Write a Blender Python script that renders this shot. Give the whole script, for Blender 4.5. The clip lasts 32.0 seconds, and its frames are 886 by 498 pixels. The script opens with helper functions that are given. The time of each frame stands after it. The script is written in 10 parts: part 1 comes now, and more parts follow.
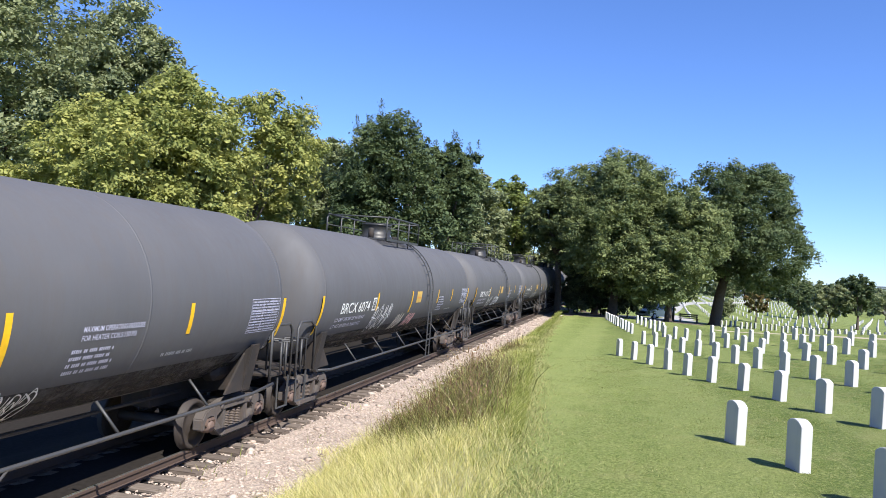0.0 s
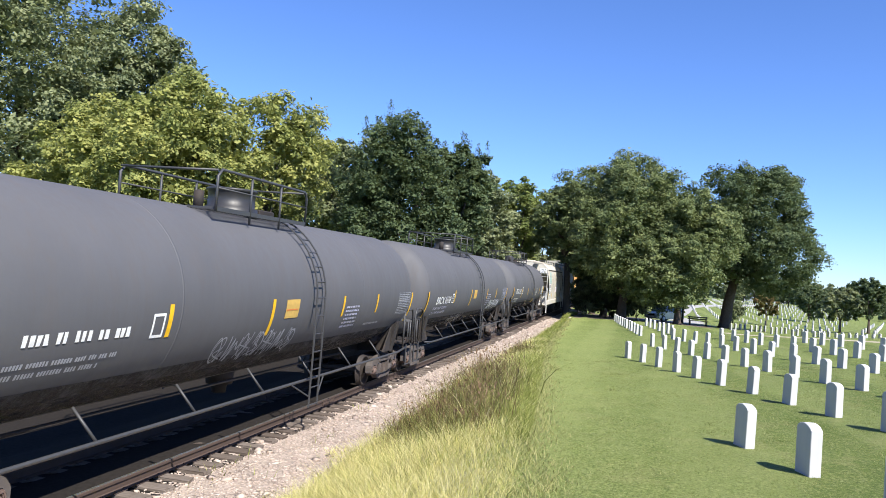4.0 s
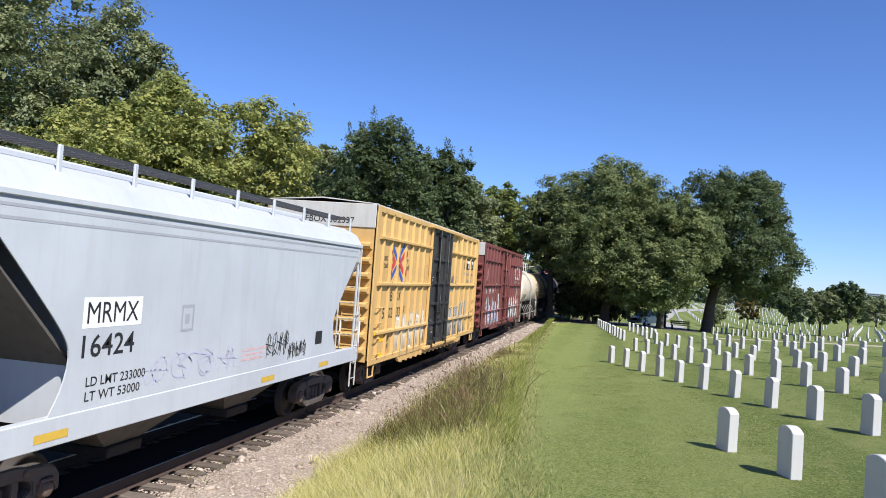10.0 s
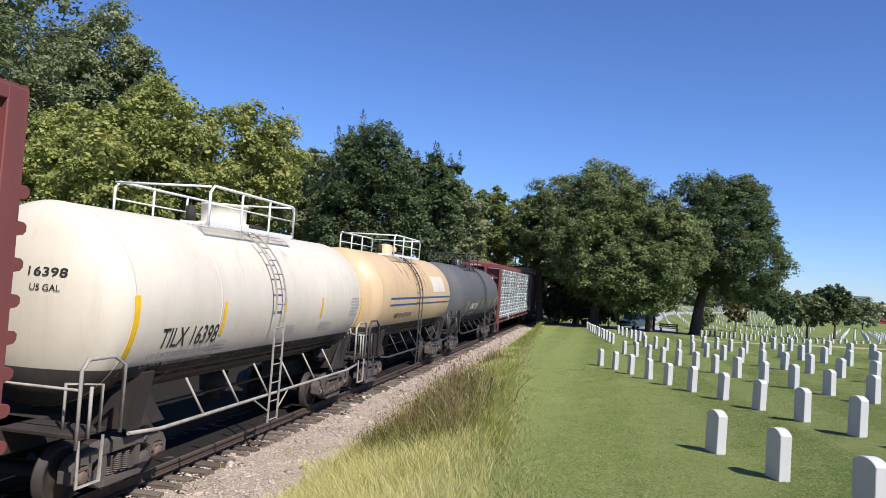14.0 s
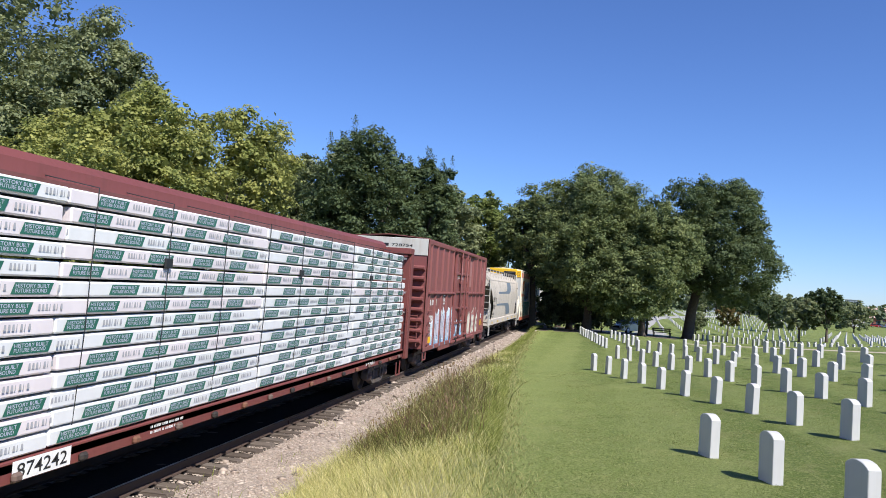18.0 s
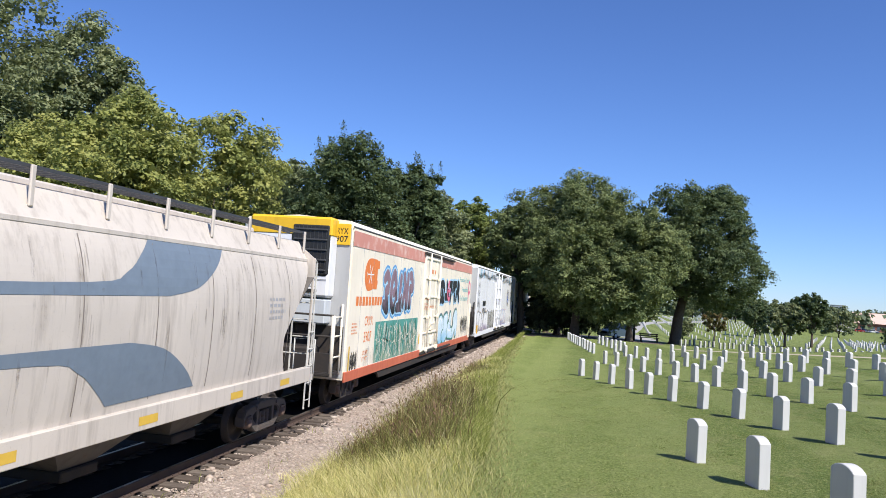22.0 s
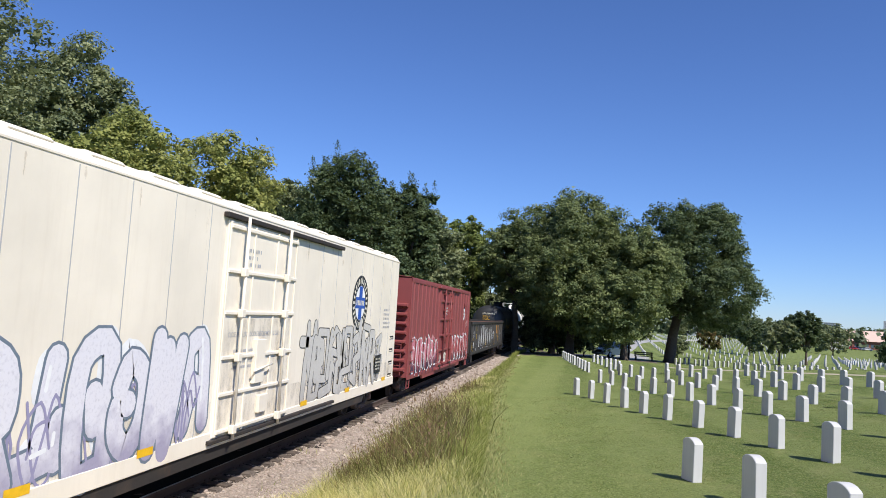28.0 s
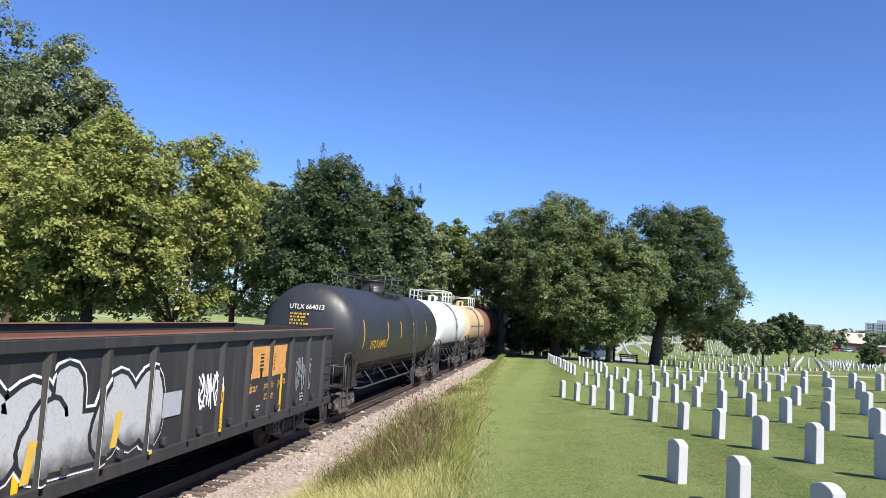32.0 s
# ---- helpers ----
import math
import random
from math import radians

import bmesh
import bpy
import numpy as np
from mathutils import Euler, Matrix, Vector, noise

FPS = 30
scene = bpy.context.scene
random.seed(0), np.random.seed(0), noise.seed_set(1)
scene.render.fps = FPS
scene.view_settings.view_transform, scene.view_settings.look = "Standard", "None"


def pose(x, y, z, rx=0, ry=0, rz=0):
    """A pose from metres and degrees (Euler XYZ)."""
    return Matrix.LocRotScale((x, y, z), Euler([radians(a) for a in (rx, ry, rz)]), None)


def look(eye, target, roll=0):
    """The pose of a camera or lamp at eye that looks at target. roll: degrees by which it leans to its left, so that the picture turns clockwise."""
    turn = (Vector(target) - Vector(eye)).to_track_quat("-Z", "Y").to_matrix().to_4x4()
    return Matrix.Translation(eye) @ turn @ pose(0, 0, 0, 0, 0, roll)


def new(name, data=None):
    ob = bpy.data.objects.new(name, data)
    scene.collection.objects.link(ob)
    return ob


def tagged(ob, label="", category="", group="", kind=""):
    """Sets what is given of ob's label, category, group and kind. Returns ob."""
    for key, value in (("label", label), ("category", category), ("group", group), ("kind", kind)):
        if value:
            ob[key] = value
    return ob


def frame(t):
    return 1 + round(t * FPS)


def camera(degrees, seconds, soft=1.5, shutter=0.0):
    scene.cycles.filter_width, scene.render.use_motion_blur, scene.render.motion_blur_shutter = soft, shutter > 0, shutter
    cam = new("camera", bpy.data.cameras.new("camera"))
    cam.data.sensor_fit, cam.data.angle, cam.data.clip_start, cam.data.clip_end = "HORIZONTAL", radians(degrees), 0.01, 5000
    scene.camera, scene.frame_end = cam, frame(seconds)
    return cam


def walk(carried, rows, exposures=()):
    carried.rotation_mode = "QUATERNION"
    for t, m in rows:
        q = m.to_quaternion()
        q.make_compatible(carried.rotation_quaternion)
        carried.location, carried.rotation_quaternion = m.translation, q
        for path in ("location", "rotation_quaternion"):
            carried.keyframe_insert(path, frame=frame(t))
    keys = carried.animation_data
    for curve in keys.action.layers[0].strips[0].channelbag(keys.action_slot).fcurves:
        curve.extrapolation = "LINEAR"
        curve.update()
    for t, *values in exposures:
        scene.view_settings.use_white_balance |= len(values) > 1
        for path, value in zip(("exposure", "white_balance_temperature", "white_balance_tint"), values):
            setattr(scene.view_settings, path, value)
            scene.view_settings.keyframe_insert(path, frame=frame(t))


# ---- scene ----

EYE = (0.0, 0.0, 3.42)          # metres above the rail heads


def aim(yaw, pitch, roll):
    """Camera pose: yaw to the left of the track's line, pitch up, roll."""
    a, b = radians(yaw), radians(pitch)
    d = Vector((-math.sin(a) * math.cos(b), math.cos(a) * math.cos(b), math.sin(b)))
    return look(EYE, Vector(EYE) + 10 * d, roll)


cam = camera(60.79, 32.0, soft=0.9)
walk(cam, [
    (0, aim(13.31, 1.39, 4.07)), (0.5, aim(13.36, 1.49, 4.15)), (1, aim(13.43, 1.56, 4.17)), (1.5, aim(13.53, 1.61, 4.17)),
    (2, aim(13.67, 1.57, 4.26)), (2.5, aim(13.78, 1.56, 4.34)), (3, aim(13.90, 1.56, 4.31)), (3.5, aim(13.98, 1.50, 4.37)),
    (5.5, aim(13.78, 1.30, 4.35)), (6, aim(13.65, 1.37, 4.35)), (6.5, aim(13.53, 1.48, 4.37)), (7, aim(13.39, 1.65, 4.35)),
    (7.5, aim(13.25, 1.85, 4.32)), (8, aim(13.12, 2.03, 4.26)), (8.5, aim(13.04, 2.12, 4.17)), (9, aim(12.99, 2.10, 4.16)),
    (9.5, aim(12.90, 2.01, 4.14)), (10, aim(12.76, 1.95, 4.11)), (10.5, aim(12.61, 1.88, 4.15)), (11, aim(12.45, 1.86, 4.12)),
    (11.5, aim(12.36, 1.86, 4.09)), (12, aim(12.28, 1.83, 4.12)), (12.5, aim(12.16, 1.90, 3.96)), (13, aim(12.09, 1.94, 3.93)),
    (13.5, aim(12.03, 2.03, 4.07)), (14, aim(11.98, 2.29, 3.96)), (14.5, aim(11.99, 2.56, 4.05)), (16.5, aim(12.00, 3.11, 3.87)),
    (17, aim(11.86, 3.02, 3.81)), (17.5, aim(11.65, 2.84, 3.79)), (18, aim(11.47, 2.72, 3.73)), (18.5, aim(11.28, 2.69, 3.59)),
    (19, aim(11.09, 2.69, 3.70)), (19.5, aim(10.89, 2.84, 3.72)), (20, aim(10.71, 3.04, 3.64)), (20.5, aim(10.65, 3.15, 3.64)),
    (21, aim(10.66, 3.18, 3.65)), (21.5, aim(10.62, 3.18, 3.68)), (22, aim(10.59, 3.20, 3.70)), (22.5, aim(10.51, 3.30, 3.67)),
    (23, aim(10.44, 3.46, 3.63)), (23.5, aim(10.41, 3.63, 3.73)), (24, aim(10.38, 3.79, 3.74)), (24.5, aim(10.33, 3.93, 3.72)),
    (25, aim(10.28, 3.95, 3.78)), (25.5, aim(10.21, 3.95, 3.82)), (27.5, aim(10.19, 4.44, 3.60)), (28, aim(10.24, 4.67, 3.50)),
    (28.5, aim(10.18, 4.80, 3.39)), (29, aim(10.07, 4.85, 3.25)), (29.5, aim(9.90, 4.78, 3.15)), (30, aim(9.72, 4.66, 3.09)),
    (30.5, aim(9.61, 4.60, 3.12)), (31, aim(9.48, 4.64, 3.19)), (31.5, aim(9.33, 4.78, 3.28)), (32, aim(9.18, 4.96, 3.32))], exposures=[(0, 0.91), (3.5, 0.91), (6, 0.79), (7.8, 0.65), (9, 0.43), (10, 0.51), (12, 0.56), (13, 0.61), (14, 0.39), (15.5, 0.56), (17, 0.71), (18, 0.47), (19, 0.47), (20, 0.57), (21, 0.55), (22, 0.47), (23, 0.34), (25, 0.28), (28, 0.31), (29.5, 0.51), (31, 0.66), (32, 0.68)])

# ---------------------------------------------------------------- light
SUN_AZ, SUN_EL = radians(134), radians(48)      # clockwise from the track's far direction
sky = bpy.data.worlds.new("sky")
sky.use_nodes = True
scene.world = sky
wn, wl = sky.node_tree.nodes, sky.node_tree.links
st = wn.new("ShaderNodeTexSky")
st.sky_type, st.sun_disc = "NISHITA", False
st.sun_elevation, st.sun_rotation = SUN_EL, SUN_AZ
st.air_density, st.dust_density, st.ozone_density = 1.0, 0.1, 5.0
st.altitude = 800
wn["Background"].inputs["Strength"].default_value = 0.084
tint = wn.new("ShaderNodeMix")          # the lens renders the clear sky a deeper blue
tint.data_type, tint.blend_type = "RGBA", "MULTIPLY"
tint.inputs[0].default_value, tint.inputs[7].default_value = 1.0, (0.79, 0.96, 1.36, 1)
wl.new(st.outputs[0], tint.inputs[6])
wl.new(tint.outputs[2], wn["Background"].inputs["Color"])
sun = new("sun", bpy.data.lights.new("sun", "SUN"))
sun.data.energy, sun.data.angle, sun.data.color = 5.0, radians(0.53), (1.0, 0.95, 0.87)
sd = Vector((math.sin(SUN_AZ) * math.cos(SUN_EL), math.cos(SUN_AZ) * math.cos(SUN_EL), math.sin(SUN_EL)))
sun.matrix_world = look(sd * 50, (0, 0, 0))


# ---------------------------------------------------------------- materials
def graph(name):
    m = bpy.data.materials.new(name)
    m.use_nodes = True
    n, l = m.node_tree.nodes, m.node_tree.links
    return m, n, l, n["Principled BSDF"]


def coords(n, l, scale=(1, 1, 1)):
    tc, mp = n.new("ShaderNodeTexCoord"), n.new("ShaderNodeMapping")
    mp.inputs["Scale"].default_value = scale
    l.new(tc.outputs["Object"], mp.inputs["Vector"])
    return mp.outputs[0]


def noise_tex(n, l, vec, scale, detail=4.0, rough=0.6):
    t = n.new("ShaderNodeTexNoise")
    t.inputs["Scale"].default_value, t.inputs["Detail"].default_value, t.inputs["Roughness"].default_value = scale, detail, rough
    l.new(vec, t.inputs["Vector"])
    return t.outputs["Fac"]


def ramp(n, l, fac, stops):
    r = n.new("ShaderNodeValToRGB")
    e = r.color_ramp.elements
    while len(e) < len(stops):
        e.new(0.5)
    for el, (p, c) in zip(e, stops):
        el.position, el.color = p, (*c, 1) if len(c) == 3 else c
    l.new(fac, r.inputs[0])
    return r.outputs[0]


def mixc(n, l, fac, a, b, mode="MIX"):
    m = n.new("ShaderNodeMix")
    m.data_type, m.blend_type = "RGBA", mode
    for sock, v in ((m.inputs[0], fac), (m.inputs[6], a), (m.inputs[7], b)):
        if hasattr(v, "links"):
            l.new(v, sock)
        else:
            sock.default_value = v if isinstance(v, float) else (*v, 1)
    return m.outputs[2]


def bump(n, l, bsdf, fac, strength, dist):
    b = n.new("ShaderNodeBump")
    b.inputs["Strength"].default_value, b.inputs["Distance"].default_value = strength, dist
    l.new(fac, b.inputs["Height"])
    l.new(b.outputs[0], bsdf.inputs["Normal"])


def mul(c, k):
    return tuple(min(1, v * k) for v in c)


def paint(name, col, rough=0.45, dirt=0.35, dirt_col=(0.09, 0.075, 0.06), rust=0.0, metal=0.0, streak=True):
    """Weathered railway paint: blotches, streaks that run down, specks of rust, faint dents."""
    m, n, l, b = graph(name)
    v = coords(n, l)
    vs = coords(n, l, (2.2, 2.2, 0.22)) if streak else v
    big = noise_tex(n, l, v, 0.55, 5)
    st_ = noise_tex(n, l, vs, 2.4, 6, 0.65)
    fine = noise_tex(n, l, v, 34, 3)
    c = mixc(n, l, ramp(n, l, big, [(0.3, (0, 0, 0)), (0.75, (1, 1, 1))]), mul(col, 0.9), mul(col, 1.08))
    c = mixc(n, l, ramp(n, l, st_, [(0.5, (0, 0, 0)), (0.82, (dirt, dirt, dirt))]), c, dirt_col)
    c = mixc(n, l, ramp(n, l, fine, [(0.62, (0, 0, 0)), (0.8, (dirt * 0.5,) * 3)]), c, mul(dirt_col, 1.2))
    if rust:
        spot = noise_tex(n, l, coords(n, l, (1.3, 1.3, 0.5)), 1.6, 8, 0.72)
        c = mixc(n, l, ramp(n, l, spot, [(0.60 - 0.08 * rust, (0, 0, 0)), (0.74, (rust,) * 3)]), c, (0.20, 0.075, 0.03))
    l.new(c, b.inputs["Base Color"])
    rr = n.new("ShaderNodeMapRange")
    rr.inputs["To Min"].default_value, rr.inputs["To Max"].default_value = max(0.05, rough - 0.12), min(1, rough + 0.22)
    l.new(st_, rr.inputs[0])
    l.new(rr.outputs[0], b.inputs["Roughness"])
    b.inputs["Metallic"].default_value = metal
    bump(n, l, b, noise_tex(n, l, v, 5, 4), 0.12, 0.02)
    return m


def plain(name, col, rough=0.6, metal=0.0, vary=0.12, scale=9.0):
    m, n, l, b = graph(name)
    f = noise_tex(n, l, coords(n, l), scale, 5)
    l.new(mixc(n, l, f, mul(col, 1 - vary * 2), mul(col, 1 + vary * 2)), b.inputs["Base Color"])
    b.inputs["Roughness"].default_value, b.inputs["Metallic"].default_value = rough, metal
    return m


def leafy(name, dark, light, tip, trans=0.35):
    m, n, l, b = graph(name)
    gi = n.new("ShaderNodeNewGeometry")
    v = coords(n, l)
    c = mixc(n, l, gi.outputs["Random Per Island"], dark, light)
    c = mixc(n, l, ramp(n, l, noise_tex(n, l, v, 0.9, 5), [(0.44, (0, 0, 0)), (0.64, (0.85,) * 3)]), c, tip)
    l.new(c, b.inputs["Base Color"])
    b.inputs["Roughness"].default_value = 0.6
    b.inputs["Specular IOR Level"].default_value = 0.25
    t, mx = n.new("ShaderNodeBsdfTranslucent"), n.new("ShaderNodeMixShader")
    l.new(mixc(n, l, 0.5, c, (0.22, 0.26, 0.09)), t.inputs[0])
    mx.inputs[0].default_value = trans
    l.new(b.outputs[0], mx.inputs[1]), l.new(t.outputs[0], mx.inputs[2])
    l.new(mx.outputs[0], n["Material Output"].inputs[0])
    return m


def grassy(name):
    """Mown lawn: mottled greens, dry patches, faint mowing lines, fine relief."""
    m, n, l, b = graph(name)
    v = coords(n, l)
    a = noise_tex(n, l, v, 0.30, 7, 0.65)
    f = noise_tex(n, l, coords(n, l, (1, 0.6, 1)), 30, 5, 0.8)
    g = noise_tex(n, l, coords(n, l, (1, 0.55, 1)), 7, 6, 0.75)
    c = mixc(n, l, ramp(n, l, a, [(0.36, (0, 0, 0)), (0.64, (1, 1, 1))]), (0.085, 0.138, 0.025), (0.165, 0.215, 0.053))
    c = mixc(n, l, ramp(n, l, g, [(0.40, (0, 0, 0)), (0.62, (0.85,) * 3)]), c, (0.215, 0.242, 0.085))
    c = mixc(n, l, ramp(n, l, f, [(0.38, (0.85,) * 3), (0.56, (0, 0, 0))]), c, (0.048, 0.076, 0.015))
    c = mixc(n, l, ramp(n, l, f, [(0.56, (0, 0, 0)), (0.72, (0.8,) * 3)]), c, (0.34, 0.36, 0.15))
    c = mixc(n, l, ramp(n, l, noise_tex(n, l, v, 0.8, 8, 0.75), [(0.52, (0, 0, 0)), (0.72, (0.6,) * 3)]), c, (0.27, 0.245, 0.11))
    w = n.new("ShaderNodeTexWave")
    w.inputs["Scale"].default_value, w.inputs["Distortion"].default_value = 0.36, 1.6
    w.inputs["Detail"].default_value = 3
    l.new(coords(n, l, (0.34, 1, 0)), w.inputs["Vector"])
    c = mixc(n, l, ramp(n, l, w.outputs["Fac"], [(0.35, (0, 0, 0)), (0.65, (0.34,) * 3)]), c, (0.25, 0.285, 0.10))
    # paler, drier turf along the bank, thinning out into the lawn
    dist, wob = n.new("ShaderNodeVectorMath"), n.new("ShaderNodeMath")
    dist.operation, wob.operation = "DOT_PRODUCT", "MULTIPLY_ADD"
    dist.inputs[1].default_value = (1, 0.09, 0)
    l.new(v, dist.inputs[0]), l.new(noise_tex(n, l, v, 0.7, 6, 0.7), wob.inputs[0]), l.new(dist.outputs["Value"], wob.inputs[2])
    wob.inputs[1].default_value = -3.0
    mr = n.new("ShaderNodeMapRange")
    mr.inputs["From Min"].default_value, mr.inputs["From Max"].default_value = -2.2, 2.6
    l.new(wob.outputs[0], mr.inputs[0])
    dry = mixc(n, l, ramp(n, l, f, [(0.3, (0, 0, 0)), (0.7, (1, 1, 1))]), (0.115, 0.17, 0.034), (0.45, 0.48, 0.165))
    c = mixc(n, l, ramp(n, l, mr.outputs[0], [(0.0, (0.58,) * 3), (1.0, (0, 0, 0))]), c, dry)
    l.new(c, b.inputs["Base Color"])
    b.inputs["Roughness"].default_value = 0.9
    b.inputs["Specular IOR Level"].default_value = 0.15
    bump(n, l, b, mixc(n, l, 0.5, f, g), 1.0, 0.07)
    return m


def gravel(name):
    m, n, l, b = graph(name)
    v = coords(n, l)
    vo = n.new("ShaderNodeTexVoronoi")
    vo.inputs["Scale"].default_value = 22
    l.new(v, vo.inputs["Vector"])
    c = ramp(n, l, vo.outputs["Color"], [(0.0, (0.22, 0.175, 0.145)), (0.5, (0.35, 0.285, 0.235)), (1.0, (0.47, 0.395, 0.33))])
    c = mixc(n, l, ramp(n, l, noise_tex(n, l, v, 0.9, 6), [(0.5, (0, 0, 0)), (0.75, (0.45,) * 3)]), c, (0.17, 0.14, 0.115))
    l.new(c, b.inputs["Base Color"])
    b.inputs["Roughness"].default_value = 0.9
    bump(n, l, b, vo.outputs["Distance"], 0.7, 0.03)
    return m


def island(name, cols, rough=0.85, spec=0.3, trans=0.0):
    """Loose pieces in one mesh, each of its own shade."""
    m, n, l, b = graph(name)
    gi = n.new("ShaderNodeNewGeometry")
    k = len(cols)
    c = ramp(n, l, gi.outputs["Random Per Island"], [(i / (k - 1), x) for i, x in enumerate(cols)])
    l.new(c, b.inputs["Base Color"])
    b.inputs["Roughness"].default_value = rough
    b.inputs["Specular IOR Level"].default_value = spec
    if trans:
        t, mx = n.new("ShaderNodeBsdfTranslucent"), n.new("ShaderNodeMixShader")
        l.new(c, t.inputs[0])
        mx.inputs[0].default_value = trans
        l.new(b.outputs[0], mx.inputs[1]), l.new(t.outputs[0], mx.inputs[2])
        l.new(mx.outputs[0], n["Material Output"].inputs[0])
    return m


def per_object(name, a, b_, rough=0.9, scale=14.0, wood=False):
    """Colour that differs from piece to piece, with grain."""
    m, n, l, b = graph(name)
    oi = n.new("ShaderNodeObjectInfo")
    g = noise_tex(n, l, coords(n, l, (12, 1, 12) if wood is False else (1.2, 12, 12)), scale * 0.2, 6, 0.7)
    c = mixc(n, l, oi.outputs["Random"], a, b_)
    c = mixc(n, l, ramp(n, l, g, [(0.35, (0, 0, 0)), (0.7, (0.7,) * 3)]), c, mul(a, 0.45))
    l.new(c, b.inputs["Base Color"])
    b.inputs["Roughness"].default_value = rough
    bump(n, l, b, g, 0.5, 0.01)
    return m


M = {}
M["tank"] = paint("dark_tank_paint", (0.090, 0.090, 0.097), 0.68, 0.34, (0.10, 0.082, 0.07))
M["tank_black"] = paint("black_tank_paint", (0.030, 0.030, 0.032), 0.40, 0.25, (0.09, 0.075, 0.06))
M["cream"] = paint("cream_tank_paint", (0.64, 0.575, 0.48), 0.45, 0.22, (0.30, 0.22, 0.13))
M["tan"] = paint("tan_tank_paint", (0.57, 0.41, 0.24), 0.45, 0.3, (0.28, 0.15, 0.06), 0.3)
M["white_tank"] = paint("white_tank_paint", (0.74, 0.73, 0.70), 0.4, 0.2, (0.3, 0.26, 0.2))
M["hop_cream"] = paint("cream_hopper_paint", (0.575, 0.54, 0.465), 0.5, 0.28, (0.30, 0.23, 0.15), 0.55)
M["hop_rust"] = paint("rust_eaten_roof_paint", (0.60, 0.55, 0.47), 0.6, 0.35, (0.30, 0.20, 0.12), 1.0)
M["hop_grey"] = paint("grey_hopper_paint", (0.50, 0.53, 0.565), 0.45, 0.24, (0.30, 0.28, 0.26))
M["hop_dirty"] = paint("dirty_hopper_paint", (0.54, 0.485, 0.43), 0.55, 0.72, (0.23, 0.195, 0.165))
M["yellow"] = paint("yellow_boxcar_paint", (0.62, 0.395, 0.145), 0.5, 0.4, (0.26, 0.15, 0.06), 0.3)
M["maroon"] = paint("oxide_red_paint", (0.175, 0.050, 0.045), 0.5, 0.35, (0.07, 0.035, 0.03), 0.15)
M["faded_maroon"] = paint("sun_faded_oxide_paint", (0.215, 0.070, 0.066), 0.5, 0.35, (0.10, 0.05, 0.045), 0.15)
M["pink_fade"] = paint("chalky_faded_paint", (0.34, 0.15, 0.14), 0.6, 0.5, (0.22, 0.08, 0.075), 0.15)
M["red"] = paint("bright_oxide_paint", (0.24, 0.055, 0.055), 0.5, 0.35, (0.09, 0.04, 0.035), 0.15)
M["black_door"] = paint("black_door_paint", (0.028, 0.028, 0.028), 0.5, 0.4, (0.12, 0.11, 0.1))
M["reefer"] = paint("white_reefer_paint", (0.82, 0.745, 0.62), 0.5, 0.16, (0.42, 0.32, 0.22))
M["reefer2"] = paint("cool_white_reefer_paint", (0.75, 0.75, 0.77), 0.45, 0.2, (0.33, 0.30, 0.28))
M["gondola"] = paint("black_gondola_paint", (0.030, 0.028, 0.028), 0.55, 0.5, (0.10, 0.085, 0.07))
M["rusty"] = paint("rusty_steel", (0.17, 0.075, 0.045), 0.8, 0.5, (0.06, 0.035, 0.025))
M["roof"] = paint("galvanised_roof", (0.55, 0.54, 0.50), 0.5, 0.4, (0.28, 0.2, 0.13), 0.35)
M["white"] = plain("white_paint", (0.78, 0.78, 0.76), 0.5)
M["yel"] = plain("safety_yellow", (0.80, 0.46, 0.015), 0.5)
M["black"] = plain("black_paint", (0.018, 0.018, 0.018), 0.5)
M["grime"] = paint("grimy_truck_steel", (0.024, 0.02, 0.018), 0.75, 0.5, (0.10, 0.065, 0.045), 0.2, streak=False)
M["frame_steel"] = paint("dusty_cast_steel", (0.088, 0.076, 0.070), 0.75, 0.55, (0.05, 0.036, 0.03), 0.25, streak=False)
M["adapter"] = paint("rusty_bearing_steel", (0.135, 0.092, 0.076), 0.7, 0.5, (0.06, 0.04, 0.034), 0.2, streak=False)
M["dirtrod"] = plain("dark_rod", (0.05, 0.05, 0.052), 0.5)
M["spring"] = plain("grimy_spring_steel", (0.11, 0.085, 0.07), 0.7)
M["end_grey"] = paint("grey_end_sheet", (0.42, 0.42, 0.42), 0.5, 0.4, (0.2, 0.18, 0.16))
M["wheel"] = plain("wheel_steel", (0.032, 0.025, 0.022), 0.7, 0.0)
M["rail"] = paint("rail_steel", (0.075, 0.05, 0.04), 0.7, 0.4, (0.05, 0.04, 0.035), streak=False)
M["railtop"] = plain("rail_head", (0.42, 0.40, 0.38), 0.3, 0.85)
M["tie"] = per_object("weathered_tie", (0.125, 0.10, 0.085), (0.22, 0.185, 0.16), wood=True)
M["lawn"] = grassy("mown_lawn")
M["soil"] = plain("rough_verge_soil", (0.27, 0.255, 0.115), 0.95, 0, 0.3, 4)
# brown litter, kept dark to put the oaks' shade into the ground
M["shaded_litter"] = plain("shaded_leaf_litter", (0.115, 0.09, 0.06), 0.95, 0, 0.35, 3)
M["gravel"] = gravel("ballast_bed")
# oil-stained ballast, darkened further so its colour carries the train's shade
M["oily_shade"] = plain("oily_shaded_ballast", (0.024, 0.021, 0.019), 0.95, 0, 0.3, 12)
for k_ in ("oily_shade", "tie"):
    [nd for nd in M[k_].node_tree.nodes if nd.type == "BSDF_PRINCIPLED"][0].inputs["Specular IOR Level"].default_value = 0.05
